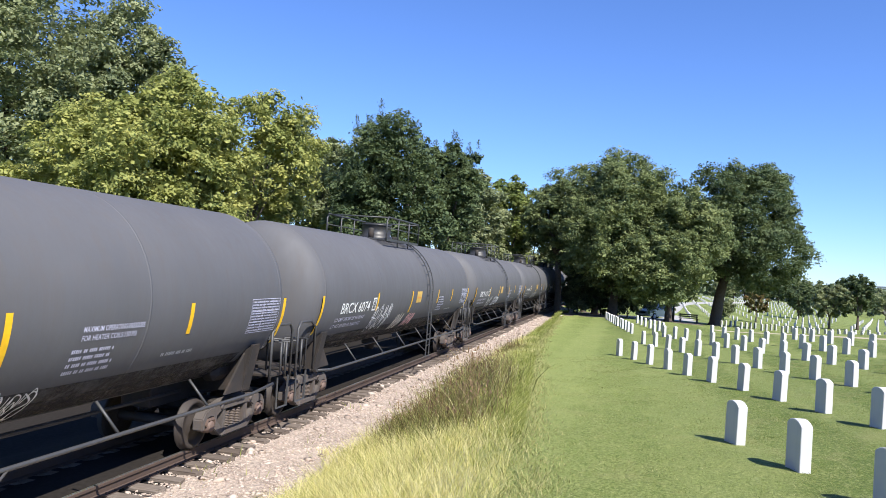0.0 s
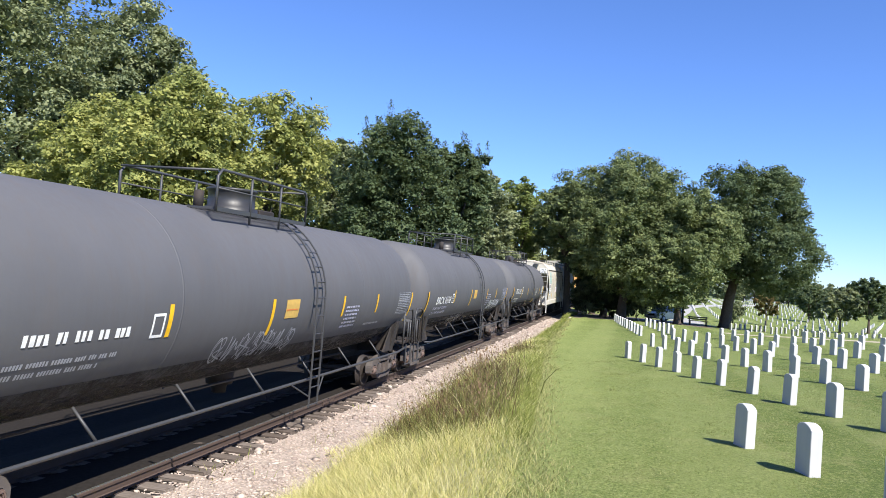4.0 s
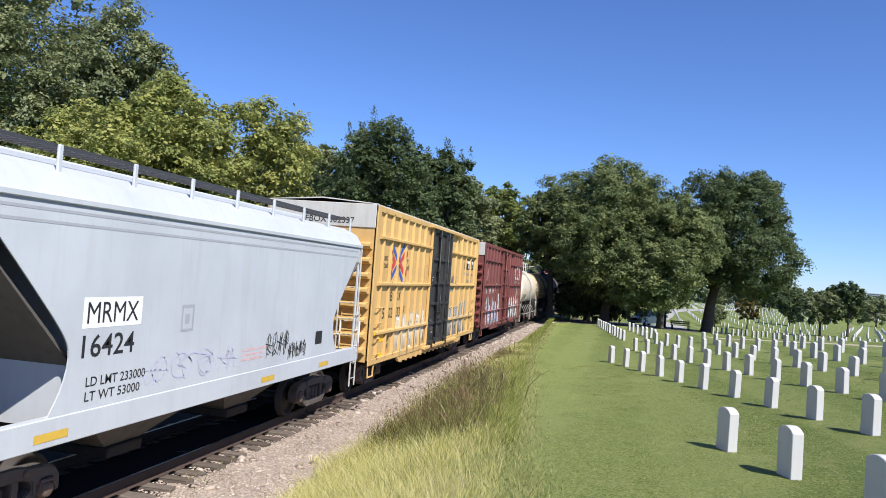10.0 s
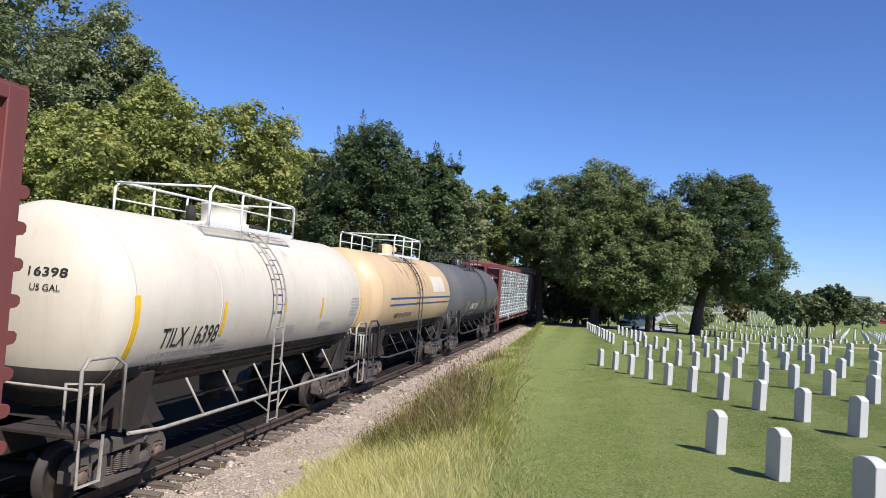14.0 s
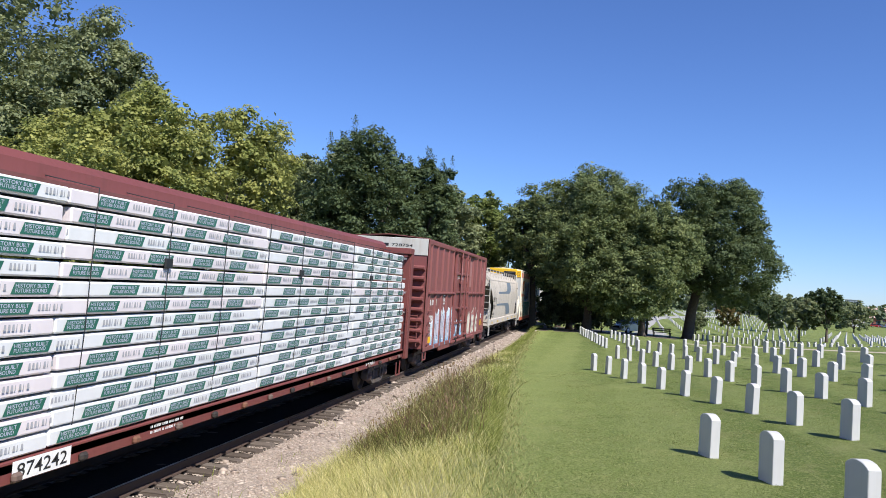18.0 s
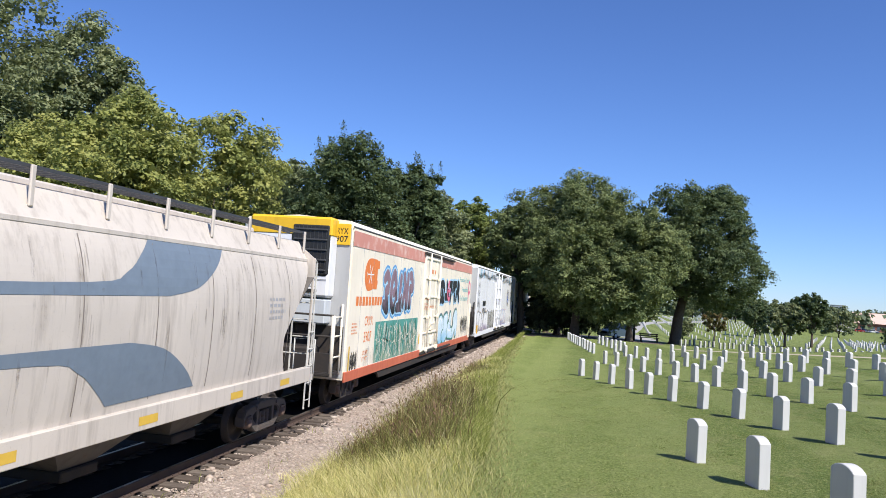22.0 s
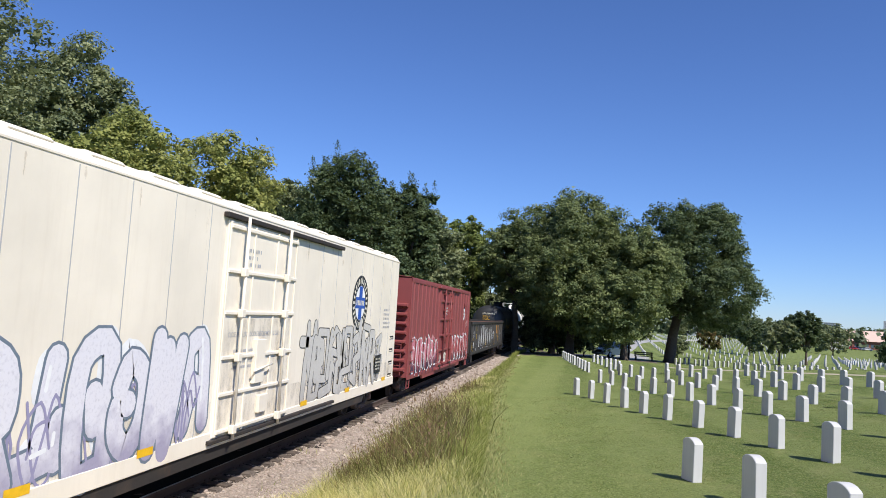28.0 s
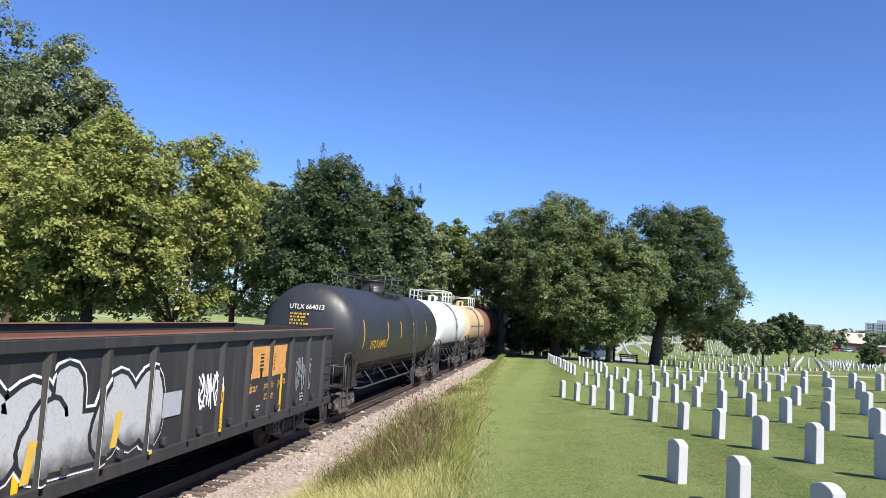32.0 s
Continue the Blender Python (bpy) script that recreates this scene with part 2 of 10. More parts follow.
# grimy bay paint, darkened to include the shade below the sill
M["underside_shade"] = paint("grimy_shaded_paint", (0.13, 0.115, 0.10), 0.8, 0.6, (0.04, 0.03, 0.025), 0.35)
M["rod_worn"] = plain("worn_rods", (0.30, 0.275, 0.245), 0.65, 0, 0.3, 5)
M["rod_pale"] = plain("dull_pale_rods", (0.50, 0.49, 0.46), 0.6, 0, 0.3, 5)
# hopper paint darkened to stand for shade under the overhanging ends
M["slope_shade"] = paint("shaded_slope_sheet", (0.125, 0.112, 0.10), 0.75, 0.5, (0.05, 0.04, 0.035), 0.2)
M["roadway"] = plain("pale_worn_asphalt", (0.34, 0.33, 0.31), 0.9, 0, 0.15, 1.5)
M["path"] = plain("sandy_path", (0.42, 0.37, 0.26), 0.95, 0, 0.15, 1.5)
M["pebble"] = island("ballast_stone", [(0.26, 0.205, 0.175), (0.36, 0.29, 0.245), (0.44, 0.36, 0.305), (0.55, 0.465, 0.40), (0.31, 0.26, 0.225), (0.46, 0.365, 0.30)])
M["blade"] = island("tall_grass", [(0.36, 0.36, 0.10), (0.64, 0.58, 0.225), (0.77, 0.69, 0.34), (0.45, 0.46, 0.13), (0.84, 0.77, 0.44), (0.56, 0.51, 0.19)], trans=0.48)
M["blade_green"] = island("green_grass", [(0.16, 0.20, 0.04), (0.27, 0.30, 0.075), (0.38, 0.385, 0.12)], trans=0.38)
M["edge_blade"] = island("edge_grass", [(0.20, 0.22, 0.07), (0.34, 0.34, 0.13), (0.46, 0.43, 0.20), (0.26, 0.28, 0.09)], trans=0.35)
M["weed"] = island("weed", [(0.12, 0.10, 0.035), (0.20, 0.125, 0.06), (0.15, 0.14, 0.045), (0.28, 0.20, 0.10), (0.09, 0.085, 0.03), (0.20, 0.16, 0.065)], trans=0.3)
M["weed_leaf"] = island("weed_leaf", [(0.10, 0.12, 0.03), (0.19, 0.205, 0.055), (0.28, 0.28, 0.09), (0.14, 0.15, 0.04), (0.36, 0.34, 0.14)], trans=0.4)
M["seed"] = island("seed_head", [(0.10, 0.06, 0.035), (0.17, 0.11, 0.06), (0.24, 0.17, 0.09), (0.13, 0.075, 0.05)])
M["turf"] = island("lawn_blades", [(0.085, 0.125, 0.024), (0.14, 0.178, 0.043), (0.215, 0.235, 0.075), (0.33, 0.325, 0.14)], trans=0.3)
M["dry_turf"] = island("dry_lawn_blades", [(0.17, 0.21, 0.05), (0.28, 0.30, 0.09), (0.42, 0.41, 0.17), (0.52, 0.49, 0.25)], trans=0.35)
M["marble"] = paint("white_marble", (0.545, 0.54, 0.535), 0.6, 0.3, (0.36, 0.35, 0.33))
M["bark"] = plain("bark", (0.085, 0.065, 0.05), 0.95, 0, 0.3, 6)
M["leaf_olive"] = leafy("olive_leaves", (0.058, 0.09, 0.037), (0.168, 0.212, 0.09), (0.285, 0.32, 0.127))
M["leaf_yellow"] = leafy("yellowing_leaves", (0.16, 0.195, 0.058), (0.345, 0.37, 0.11), (0.51, 0.495, 0.16), 0.42)
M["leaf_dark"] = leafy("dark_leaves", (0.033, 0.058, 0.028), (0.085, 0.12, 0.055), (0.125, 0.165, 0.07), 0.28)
M["leaf_oak"] = leafy("dark_oak_leaves", (0.036, 0.062, 0.030), (0.092, 0.132, 0.062), (0.15, 0.19, 0.085), 0.3)
M["leaf_mid"] = leafy("green_leaves", (0.085, 0.115, 0.060), (0.225, 0.26, 0.135), (0.36, 0.385, 0.20), 0.38)
# distance haze is mixed into these flatter leaf colours
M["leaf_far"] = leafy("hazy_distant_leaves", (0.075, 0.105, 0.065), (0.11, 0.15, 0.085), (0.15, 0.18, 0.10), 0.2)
M["leaf_rust"] = leafy("rust_tinged_leaves", (0.07, 0.075, 0.02), (0.14, 0.12, 0.035), (0.21, 0.12, 0.05), 0.25)
M["leaf_fresh"] = leafy("fresh_leaves", (0.09, 0.13, 0.035), (0.18, 0.225, 0.06), (0.28, 0.31, 0.09))


# ---------------------------------------------------------------- mesh tools
def bx(bm, x0, x1, y0, y1, z0, z1):
    v = [bm.verts.new((x, y, z)) for z in (z0, z1) for y in (y0, y1) for x in (x0, x1)]
    for f in ((0, 2, 3, 1), (4, 5, 7, 6), (0, 1, 5, 4), (2, 6, 7, 3), (0, 4, 6, 2), (1, 3, 7, 5)):
        bm.faces.new([v[i] for i in f])
    return v


def bbx(bm, x0, x1, y0, y1, z0, z1, r=0.02):
    """Box with worn, chamfered edges."""
    t = bmesh.new()
    bx(t, x0, x1, y0, y1, z0, z1)
    bmesh.ops.bevel(t, geom=t.edges[:], offset=r, segments=1, affect="EDGES")
    merge(bm, t)


def merge(bm, t):
    vs = {v: bm.verts.new(v.co) for v in t.verts}
    for f in t.faces:
        g = bm.faces.new([vs[v] for v in f.verts])
        g.smooth = f.smooth
    t.free()


def tube(bm, pts, r, n=6, caps=True):
    """Round bar through the points."""
    pts = [Vector(p) for p in pts]
    rings = []
    up = None
    for i, p in enumerate(pts):
        a, b = pts[max(0, i - 1)], pts[min(len(pts) - 1, i + 1)]
        d = (b - a).normalized()
        if up is None or abs(up.dot(d)) > 0.95:
            up = Vector((0, 0, 1)) if abs(d.z) < 0.9 else Vector((1, 0, 0))
        s = d.cross(up).normalized()
        w = s.cross(d).normalized()
        k = 1.0
        if 0 < i < len(pts) - 1:
            c = (pts[i] - a).normalized().dot((b - pts[i]).normalized())
            k = min(1.5, 1 / max(0.6, math.sqrt(max(0.1, (1 + c) / 2))))
        rings.append([bm.verts.new(p + (s * math.cos(q) + w * math.sin(q)) * r * k) for q in [2 * math.pi * j / n for j in range(n)]])
    for a, b in zip(rings, rings[1:]):
        for j in range(n):
            f = bm.faces.new((a[j], a[(j + 1) % n], b[(j + 1) % n], b[j]))
            f.smooth = n > 5
    if caps:
        bm.faces.new(rings[0][::-1])
        bm.faces.new(rings[-1])


def lathe(bm, prof, n=32, axis="y", c=(0, 0, 0)):
    """Turned body: prof is (along, radius) from end to end, closed at zero radius."""
    def at(a, r, q):
        u, v = r * math.cos(q), r * math.sin(q)
        p = {"y": (u, a, v), "x": (a, u, v), "z": (u, v, a)}[axis]
        return Vector(p) + Vector(c)
    rings = []
    for a, r in prof:
        rings.append([bm.verts.new(at(a, r, 2 * math.pi * j / n)) for j in range(n)] if r > 1e-5 else [bm.verts.new(at(a, 0, 0))])
    for A, B in zip(rings, rings[1:]):
        for j in range(n):
            k = (j + 1) % n
            if len(A) == 1 and len(B) == 1:
                continue
            vs = (A[0], B[k], B[j]) if len(A) == 1 else (A[j], A[k], B[0]) if len(B) == 1 else (A[j], A[k], B[k], B[j])
            f = bm.faces.new(vs)
            f.smooth = True


def prism(bm, poly, a0, a1, axis="x"):
    """Plate of the outline poly, between a0 and a1 along the axis. Outline in (y, z) for x, (x, z) for y, (x, y) for z."""
    def at(p, a):
        return {"x": (a, p[0], p[1]), "y": (p[0], a, p[1]), "z": (p[0], p[1], a)}[axis]
    A = [bm.verts.new(at(p, a0)) for p in poly]
    B = [bm.verts.new(at(p, a1)) for p in poly]
    n = len(poly)
    bm.faces.new(A[::-1]), bm.faces.new(B)
    for j in range(n):
        bm.faces.new((A[j], A[(j + 1) % n], B[(j + 1) % n], B[j]))


def finish(name, bm, material, normals=True):
    if normals:
        bmesh.ops.recalc_face_normals(bm, faces=bm.faces[:])
    me = bpy.data.meshes.new(name)
    bm.to_mesh(me)
    bm.free()
    me.materials.append(M[material] if isinstance(material, str) else material)
    return me


def part(name, bm, material, parent=None, label="", at=None):
    """One mesh object under a thing or a part. bm: a bmesh, or a mesh to share."""
    me = bm if isinstance(bm, bpy.types.Mesh) else finish(name, bm, material)
    ob = new(name, me)
    if parent is not None:
        ob.parent = parent
    if at is not None:
        ob.matrix_basis = at
    return tagged(ob, label=label)


def solid(name, verts, faces, material, smooth=False):
    """Mesh object from arrays; faces all of one size."""
    me = bpy.data.meshes.new(name)
    k = len(faces[0])
    me.vertices.add(len(verts)), me.loops.add(len(faces) * k), me.polygons.add(len(faces))
    me.vertices.foreach_set("co", np.asarray(verts, dtype=np.float32).ravel())
    me.loops.foreach_set("vertex_index", np.asarray(faces, dtype=np.int32).ravel())
    me.polygons.foreach_set("loop_start", np.arange(0, len(faces) * k, k, dtype=np.int32))
    if smooth:
        me.polygons.foreach_set("use_smooth", np.ones(len(faces), dtype=bool))
    me.update(calc_edges=True)
    me.materials.append(M[material])
    return new(name, me)


# ---------------------------------------------------------------- ground
TRACK_X = -7.77


def edge_x(y):
    """Where the mown lawn ends towards the railway."""
    return np.where(y < 31, -1.1 - 0.095 * (y - 8.8), -3.21 - 0.05 * (y - 31)).clip(-5.2, 0.6)


def smooth(k):
    k = np.clip(k, 0, 1)
    return k * k * (3 - 2 * k)


def lawn_z(x, y):
    """A gently tilted plateau of graves; behind it the lawns fall into a valley and rise again."""
    xc, yc = np.clip(x, -6, 16), np.clip(y, -4, 60)
    top = 1.642 + 0.0589 * xc - 0.03695 * yc - 0.00016 * xc * yc + 0.00187 * xc * xc + 0.00023 * yc * yc + 0.05 * smooth((14 - yc) / 5)
    r, az = np.hypot(x, y), np.degrees(np.arctan2(x, y))
    a = np.interp(r, (60, 72, 100, 125, 160, 260, 400, 700, 1500), (0.2, -0.12, -1.0, -1.45, -1.2, -0.7, -1.5, -5.0, -8.0))
    b = np.interp(r, (60, 72, 130, 160, 200, 330, 500, 900), (0.3, 0.04, -0.9, -1.8, -2.45, -3.9, -3.8, -7.0))
    far = a + (b - a) * smooth((az - 12) / 6)
    k = smooth((r - 44 - 14 * np.clip(1 - az / 8, 0, 1)) / 24)
    return top * (1 - k) + far * k


def ground_z(x, y):
    x, y = np.asarray(x, float), np.asarray(y, float)
    xe = edge_x(y)
    lz = lawn_z(np.maximum(x, xe), y)
    foot = -5.15
    k = np.clip((x - foot) / np.maximum(xe - foot, 0.3), 0, 1)
    k = k * k * (3 - 2 * k)
    bed = np.where(x > -6.6, -0.24 - 0.10 * np.clip((x + 6.6) / 1.4, 0, 1), -0.24)
    bed = np.where((x > -8.42) & (x < -7.12), -0.172, bed)         # cribs filled to the tops of the ties
    bed = np.where(x < -9.2, -0.24 - 0.35 * np.clip((-9.2 - x) / 1.5, 0, 1), bed)
    z = np.where(x >= xe, lz, bed * (1 - k) + lz * k)
    z = z - np.where(x < -14, 0.0155 * np.clip(np.hypot(x, y) - 165, 0, 335), 0)
    return z


def build_ground():
    def axis(near, step, far, grow):
        a = [0.0]
        while a[-1] < far:
            a.append(a[-1] + (step if a[-1] < near else (a[-1] - near) * grow + step))
        return np.array(a)
    xp = axis(12, 0.35, 3600, 0.16)
    xn = -axis(13, 0.25, 3600, 0.16)
    ya = axis(45, 0.4, 4200, 0.13)
    xs = np.unique(np.concatenate([xn, xp]))
    ys = np.unique(np.concatenate([-axis(2, 1.0, 900, 0.4), ya]))
    X, Y = np.meshgrid(xs, ys)
    Z = ground_z(X, Y)
    rough = np.random.RandomState(4).rand(*X.shape)
    Z = Z + np.where((np.abs(X) < 30) & (Y < 60), (rough - 0.5) * 0.02, 0)
    nx, ny = len(xs), len(ys)
    i = np.arange(nx * ny).reshape(ny, nx)
    F = np.stack([i[:-1, :-1], i[:-1, 1:], i[1:, 1:], i[1:, :-1]], -1).reshape(-1, 4)
    ob = solid("ground", np.stack([X, Y, Z], -1).reshape(-1, 3), F, "lawn", True)
    ob.data.materials.append(M["soil"]), ob.data.materials.append(M["gravel"]), ob.data.materials.append(M["oily_shade"])
    ob.data.materials.append(M["shaded_litter"])
    cx = (X[:-1, :-1] + X[1:, 1:]).ravel() / 2
    cy = (Y[:-1, :-1] + Y[1:, 1:]).ravel() / 2
    mi = np.zeros(len(F), dtype=np.int32)
    wob = np.array([noise.noise(Vector((a * 1.3, b * 0.6, 2.0))) for a, b in zip(cx, cy)]) * 0.5
    mi[(cx < edge_x(cy) - 0.25 + wob) & (cx > -16) & (cy < 75)] = 1
    # ellipse of litter painted where the oaks shade the lawn
    mi[((cx - 0.5) / 8.5) ** 2 + ((cy - 80) / 15.5) ** 2 + wob < 1] = 4
    mi[(cx < -4.9) & (cx > -12.6) & (cy < 90)] = 2
    # the painted under-train shade runs on past the far rail
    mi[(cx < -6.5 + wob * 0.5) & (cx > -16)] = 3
    ob.data.polygons.foreach_set("material_index", mi)
    tagged(ob, "mown green cemetery lawn sloping down to a gravel railway bed", "ground", kind="structure")


build_ground()


# ---------------------------------------------------------------- railway track
def thing(name, label="", category="", group="", kind=""):
    return tagged(new(name), label, category, group, kind)


def gz(x, y):
    return float(ground_z(x, y))


def build_track():
    root = thing("track", "rusty steel rails spiked to weathered wooden ties in ballast", "railway track", kind="structure")
    for sx in (-0.75, 0.75):
        bm = bmesh.new()
        c = TRACK_X + sx
        prism(bm, [(c - 0.07, -0.175), (c + 0.07, -0.175), (c + 0.07, -0.162), (c + 0.012, -0.145), (c + 0.012, -0.055),
                   (c + 0.036, -0.045), (c + 0.036, -0.008), (c + 0.024, -0.003), (c - 0.024, -0.003), (c - 0.036, -0.008), (c - 0.036, -0.045),
                   (c - 0.012, -0.055), (c - 0.012, -0.145), (c - 0.07, -0.162)], -14, 260, "y")
        r = part("rail", bm, "rail", root)
        bm = bmesh.new()
        bx(bm, c - 0.023, c + 0.023, -14, 260, -0.003, 0.0)
        part("rail_head", bm, "railtop", r, "bright worn running surface")
        for y in (6.1, 17.6, 29.2, 41.0):
            bm = bmesh.new()
            bbx(bm, c - 0.04, c + 0.04, y - 0.35, y + 0.35, -0.14, -0.06, 0.006)
            for k in range(6):
                tube(bm, [(c - 0.06, y - 0.29 + k * 0.115, -0.10), (c + 0.06, y - 0.29 + k * 0.115, -0.10)], 0.014, 6)
            part("joint_bar", bm, "rail", r)
    rs = random.Random(5)
    meshes = []
    for k in range(5):
        bm = bmesh.new()
        bbx(bm, -1.29, 1.29, -0.115, 0.115, -0.17, 0, 0.012)
        for v in bm.verts:
            v.co += Vector((rs.uniform(-0.03, 0.03) if abs(v.co.x) > 1 else 0, rs.uniform(-0.012, 0.012), rs.uniform(-0.012, 0.004)))
        meshes.append(finish("tie", bm, "tie"))
    bm = bmesh.new()
    bbx(bm, -0.09, 0.09, -0.15, 0.15, -0.003, 0.014, 0.004)
    for sx, sy in ((-0.055, -0.1), (0.055, 0.1), (0.055, -0.1), (-0.055, 0.1)):
        tube(bm, [(sx, sy, 0), (sx, sy, 0.04)], 0.014, 5)
    plate = finish("tie_plate", bm, "rail")
    y, k = 2.0, 0
    while y < 128:
        o = part("tie", meshes[k % 5], "tie", root, at=pose(TRACK_X + rs.uniform(-0.05, 0.06), y, -0.178 + rs.uniform(-0.012, 0.004), 0, 0, rs.uniform(-1.6, 1.6)))
        if y < 36:
            part("tie_plate", plate, "rail", o, at=pose(TRACK_X + 0.75 - o.location.x, 0, 0.002))
        y += 0.51 + rs.uniform(-0.03, 0.03)
        k += 1
    # loose ballast
    rs = np.random.RandomState(8)
    n = 42000
    yy = 3.0 + 62 * rs.rand(n) ** 1.7
    xx = rs.uniform(-6.7, -4.55, n)
    crib = rs.rand(n) < 0.14
    xx = np.where(crib, rs.uniform(-6.95, -6.5, n), xx)
    zz = ground_z(xx, yy)
    s = (0.008 + 0.017 * rs.rand(n) ** 1.8) * (1 + yy / 60) * np.where(rs.rand(n) < 0.02, 2.8, 1)
    base = np.array([(x, y, z) for z in (-1, 1) for y in (-1, 1) for x in (-1, 1)], float)
    V = base[None] * (0.35 + 0.75 * rs.rand(n, 8, 3)) * s[:, None, None] * (0.7 + 0.6 * rs.rand(n, 1, 3))
    a = rs.rand(n) * 6.28
    ca, sa = np.cos(a)[:, None], np.sin(a)[:, None]
    tl = rs.uniform(-0.7, 0.7, n)[:, None]
    X, Y, Z = V[..., 0], V[..., 1], V[..., 2]
    Y, Z = Y * np.cos(tl) - Z * np.sin(tl), Y * np.sin(tl) + Z * np.cos(tl)
    V = np.stack([X * ca - Y * sa + xx[:, None], X * sa + Y * ca + yy[:, None], Z * 0.5 + (zz + s * 0.2)[:, None]], -1)
    q = np.array([(0, 2, 3, 1), (4, 5, 7, 6), (0, 1, 5, 4), (2, 6, 7, 3), (0, 4, 6, 2), (1, 3, 7, 5)])
    F = (np.arange(n)[:, None, None] * 8 + q[None]).reshape(-1, 4)
    tagged(solid("ballast", V.reshape(-1, 3), F, "pebble"), "pinkish grey crushed ballast stones beside the rails", "gravel", kind="stuff")


build_track()


# ---------------------------------------------------------------- grass
def blades(name, xx, yy, h, w, lean, material, label, seed, seg=2):
    rs = np.random.RandomState(seed)
    n = len(xx)
    zz = ground_z(xx, yy) - 0.02
    a = rs.rand(n) * 6.283
    dx, dy = np.cos(a), np.sin(a)
    b = rs.rand(n) * 6.283
    lx, ly = np.cos(b) * lean * h, np.sin(b) * lean * h
    P = np.zeros((n, 2 * seg + 1, 3))
    for k in range(seg + 1):
        t = k / seg
        px, py, pz = xx + lx * t * t, yy + ly * t * t, zz + h * (t - 0.25 * lean * t * t)
        ww = w * (1 - t) ** 0.7 / 2
        if k < seg:
            P[:, 2 * k] = np.stack([px - dx * ww, py - dy * ww, pz], -1)
            P[:, 2 * k + 1] = np.stack([px + dx * ww, py + dy * ww, pz], -1)
        else:
            P[:, 2 * seg] = np.stack([px, py, pz], -1)
    tri = []
    for k in range(seg - 1):
        tri += [(2 * k, 2 * k + 1, 2 * k + 3), (2 * k, 2 * k + 3, 2 * k + 2)]
    tri.append((2 * seg - 2, 2 * seg - 1, 2 * seg))
    F = (np.arange(n)[:, None, None] * (2 * seg + 1) + np.array(tri)[None]).reshape(-1, 3)
    return tagged(solid(name, P.reshape(-1, 3), F, material), label, "grass", kind="stuff")


def build_grass():
    rs = np.random.RandomState(2)

    def strip(n, y0, y1, p, lo=-5.0, hi=0.0):
        y = y0 + (y1 - y0) * rs.rand(n) ** p
        u = rs.rand(n)
        return lo + (edge_x(y) + hi - lo) * u, y, u

    def patchy(x, y, fx, fy, z):
        return np.array([noise.noise(Vector((a * fx, b * fy, z))) for a, b in zip(x, y)])
    # pale straw, thickest close by
    x, y, u = strip(110000, 3.0, 34, 1.6, -4.7, 0.0)
    c = patchy(x, y, 0.8, 0.5, 0)
    near_ = np.clip((14.5 - y) / 3, 0, 1)
    k = rs.rand(len(x)) < np.clip(0.9 + 0.8 * c, 0.3, 1) * (near_ + (1 - near_) * np.clip(0.22 + 1.1 * c, 0.03, 0.5)) * np.clip(0.35 + 2.2 * u, 0, 1) * np.clip(1.6 - 1.2 * u, 0.5, 1)
    x, y, c, u = x[k], y[k], c[k], u[k]
    h = (0.22 + 0.28 * rs.rand(len(x)) + 0.22 * np.clip(c, 0, 1)) * np.clip(1.25 - u * 0.75, 0.45, 1)
    blades("dry_grass", x, y, h, 0.0035 + 0.0005 * y, 0.35 + 0.6 * rs.rand(len(x)), "blade", "tall dry straw-coloured grass on the bank", 3, 3)
    x, y, u = strip(62000, 3.0, 78, 1.35, -4.9, 0.12)
    k = rs.rand(len(x)) < np.clip(0.65 + 1.2 * patchy(x, y, 0.7, 0.4, 5), 0.15, 1) * np.clip((y - 6) / 5, 0.25, 1) * np.clip(0.55 + u, 0, 1)
    x, y, u = x[k], y[k], u[k]
    blades("green_verge_grass", x, y, (0.12 + 0.30 * rs.rand(len(x))) * np.clip(2.3 - 1.8 * u, 0.45, 1), 0.0055 + 0.0005 * y, 0.3 + 0.7 * rs.rand(len(x)), "blade_green", "rough green grass on the bank", 4, 2)
    # weeds gone to seed: separate clumps, each with its own height, spread and lean
    m = 760
    cy = 10.4 + 23 * rs.rand(m) ** 1.5
    cx = -4.3 + (edge_x(cy) - 0.5 + 4.3) * rs.rand(m)
    c = patchy(cx, cy, 0.6, 0.4, 3) + 0.55 * np.exp(-((cy - 14.4) / 2.7) ** 2 - ((cx + 2.9) / 1.3) ** 2) - 0.9 * smooth((13.4 + 0.8 * (-3.0 - cx) - cy) / 2.0) * smooth((-2.4 - cx) / 1.0)
    keep = c > 0.16 + 0.012 * np.maximum(cy - 17, 0)
    cx, cy, c = cx[keep], cy[keep], c[keep]
    ht = (0.22 + 0.70 * rs.rand(len(cx)) ** 1.3) * (0.6 + 0.95 * np.clip(c, 0, 0.8))
    for mat_, per, wide, f, lean, name, label, seed in (("weed_leaf", 80, 0.014, 0.85, 0.7, "weed_blades", "broad dark green weed leaves on the bank", 5),
                                                       ("weed", 44, 0.007, 1.0, 0.32, "brown_weeds", "brown weed stalks gone to seed on the bank", 25),
                                                       ("blade", 12, 0.006, 1.05, 0.6, "tall_straw", "tall pale straw among the weeds", 27)):
        i = np.repeat(np.arange(len(cx)), per)
        d = rs.normal(size=(len(i), 2)) * (0.10 + 0.14 * rs.rand(len(cx)))[i][:, None]
        x, y = cx[i] + d[:, 0], cy[i] + d[:, 1] * 1.3
        h = ht[i] * f * (0.45 + 0.65 * rs.rand(len(i)))
        blades(name, x, y, h, (wide + 0.0004 * y) * (0.6 + 0.8 * rs.rand(len(i))), lean * (0.3 + 0.9 * rs.rand(len(i))), mat_, label, seed, 3)
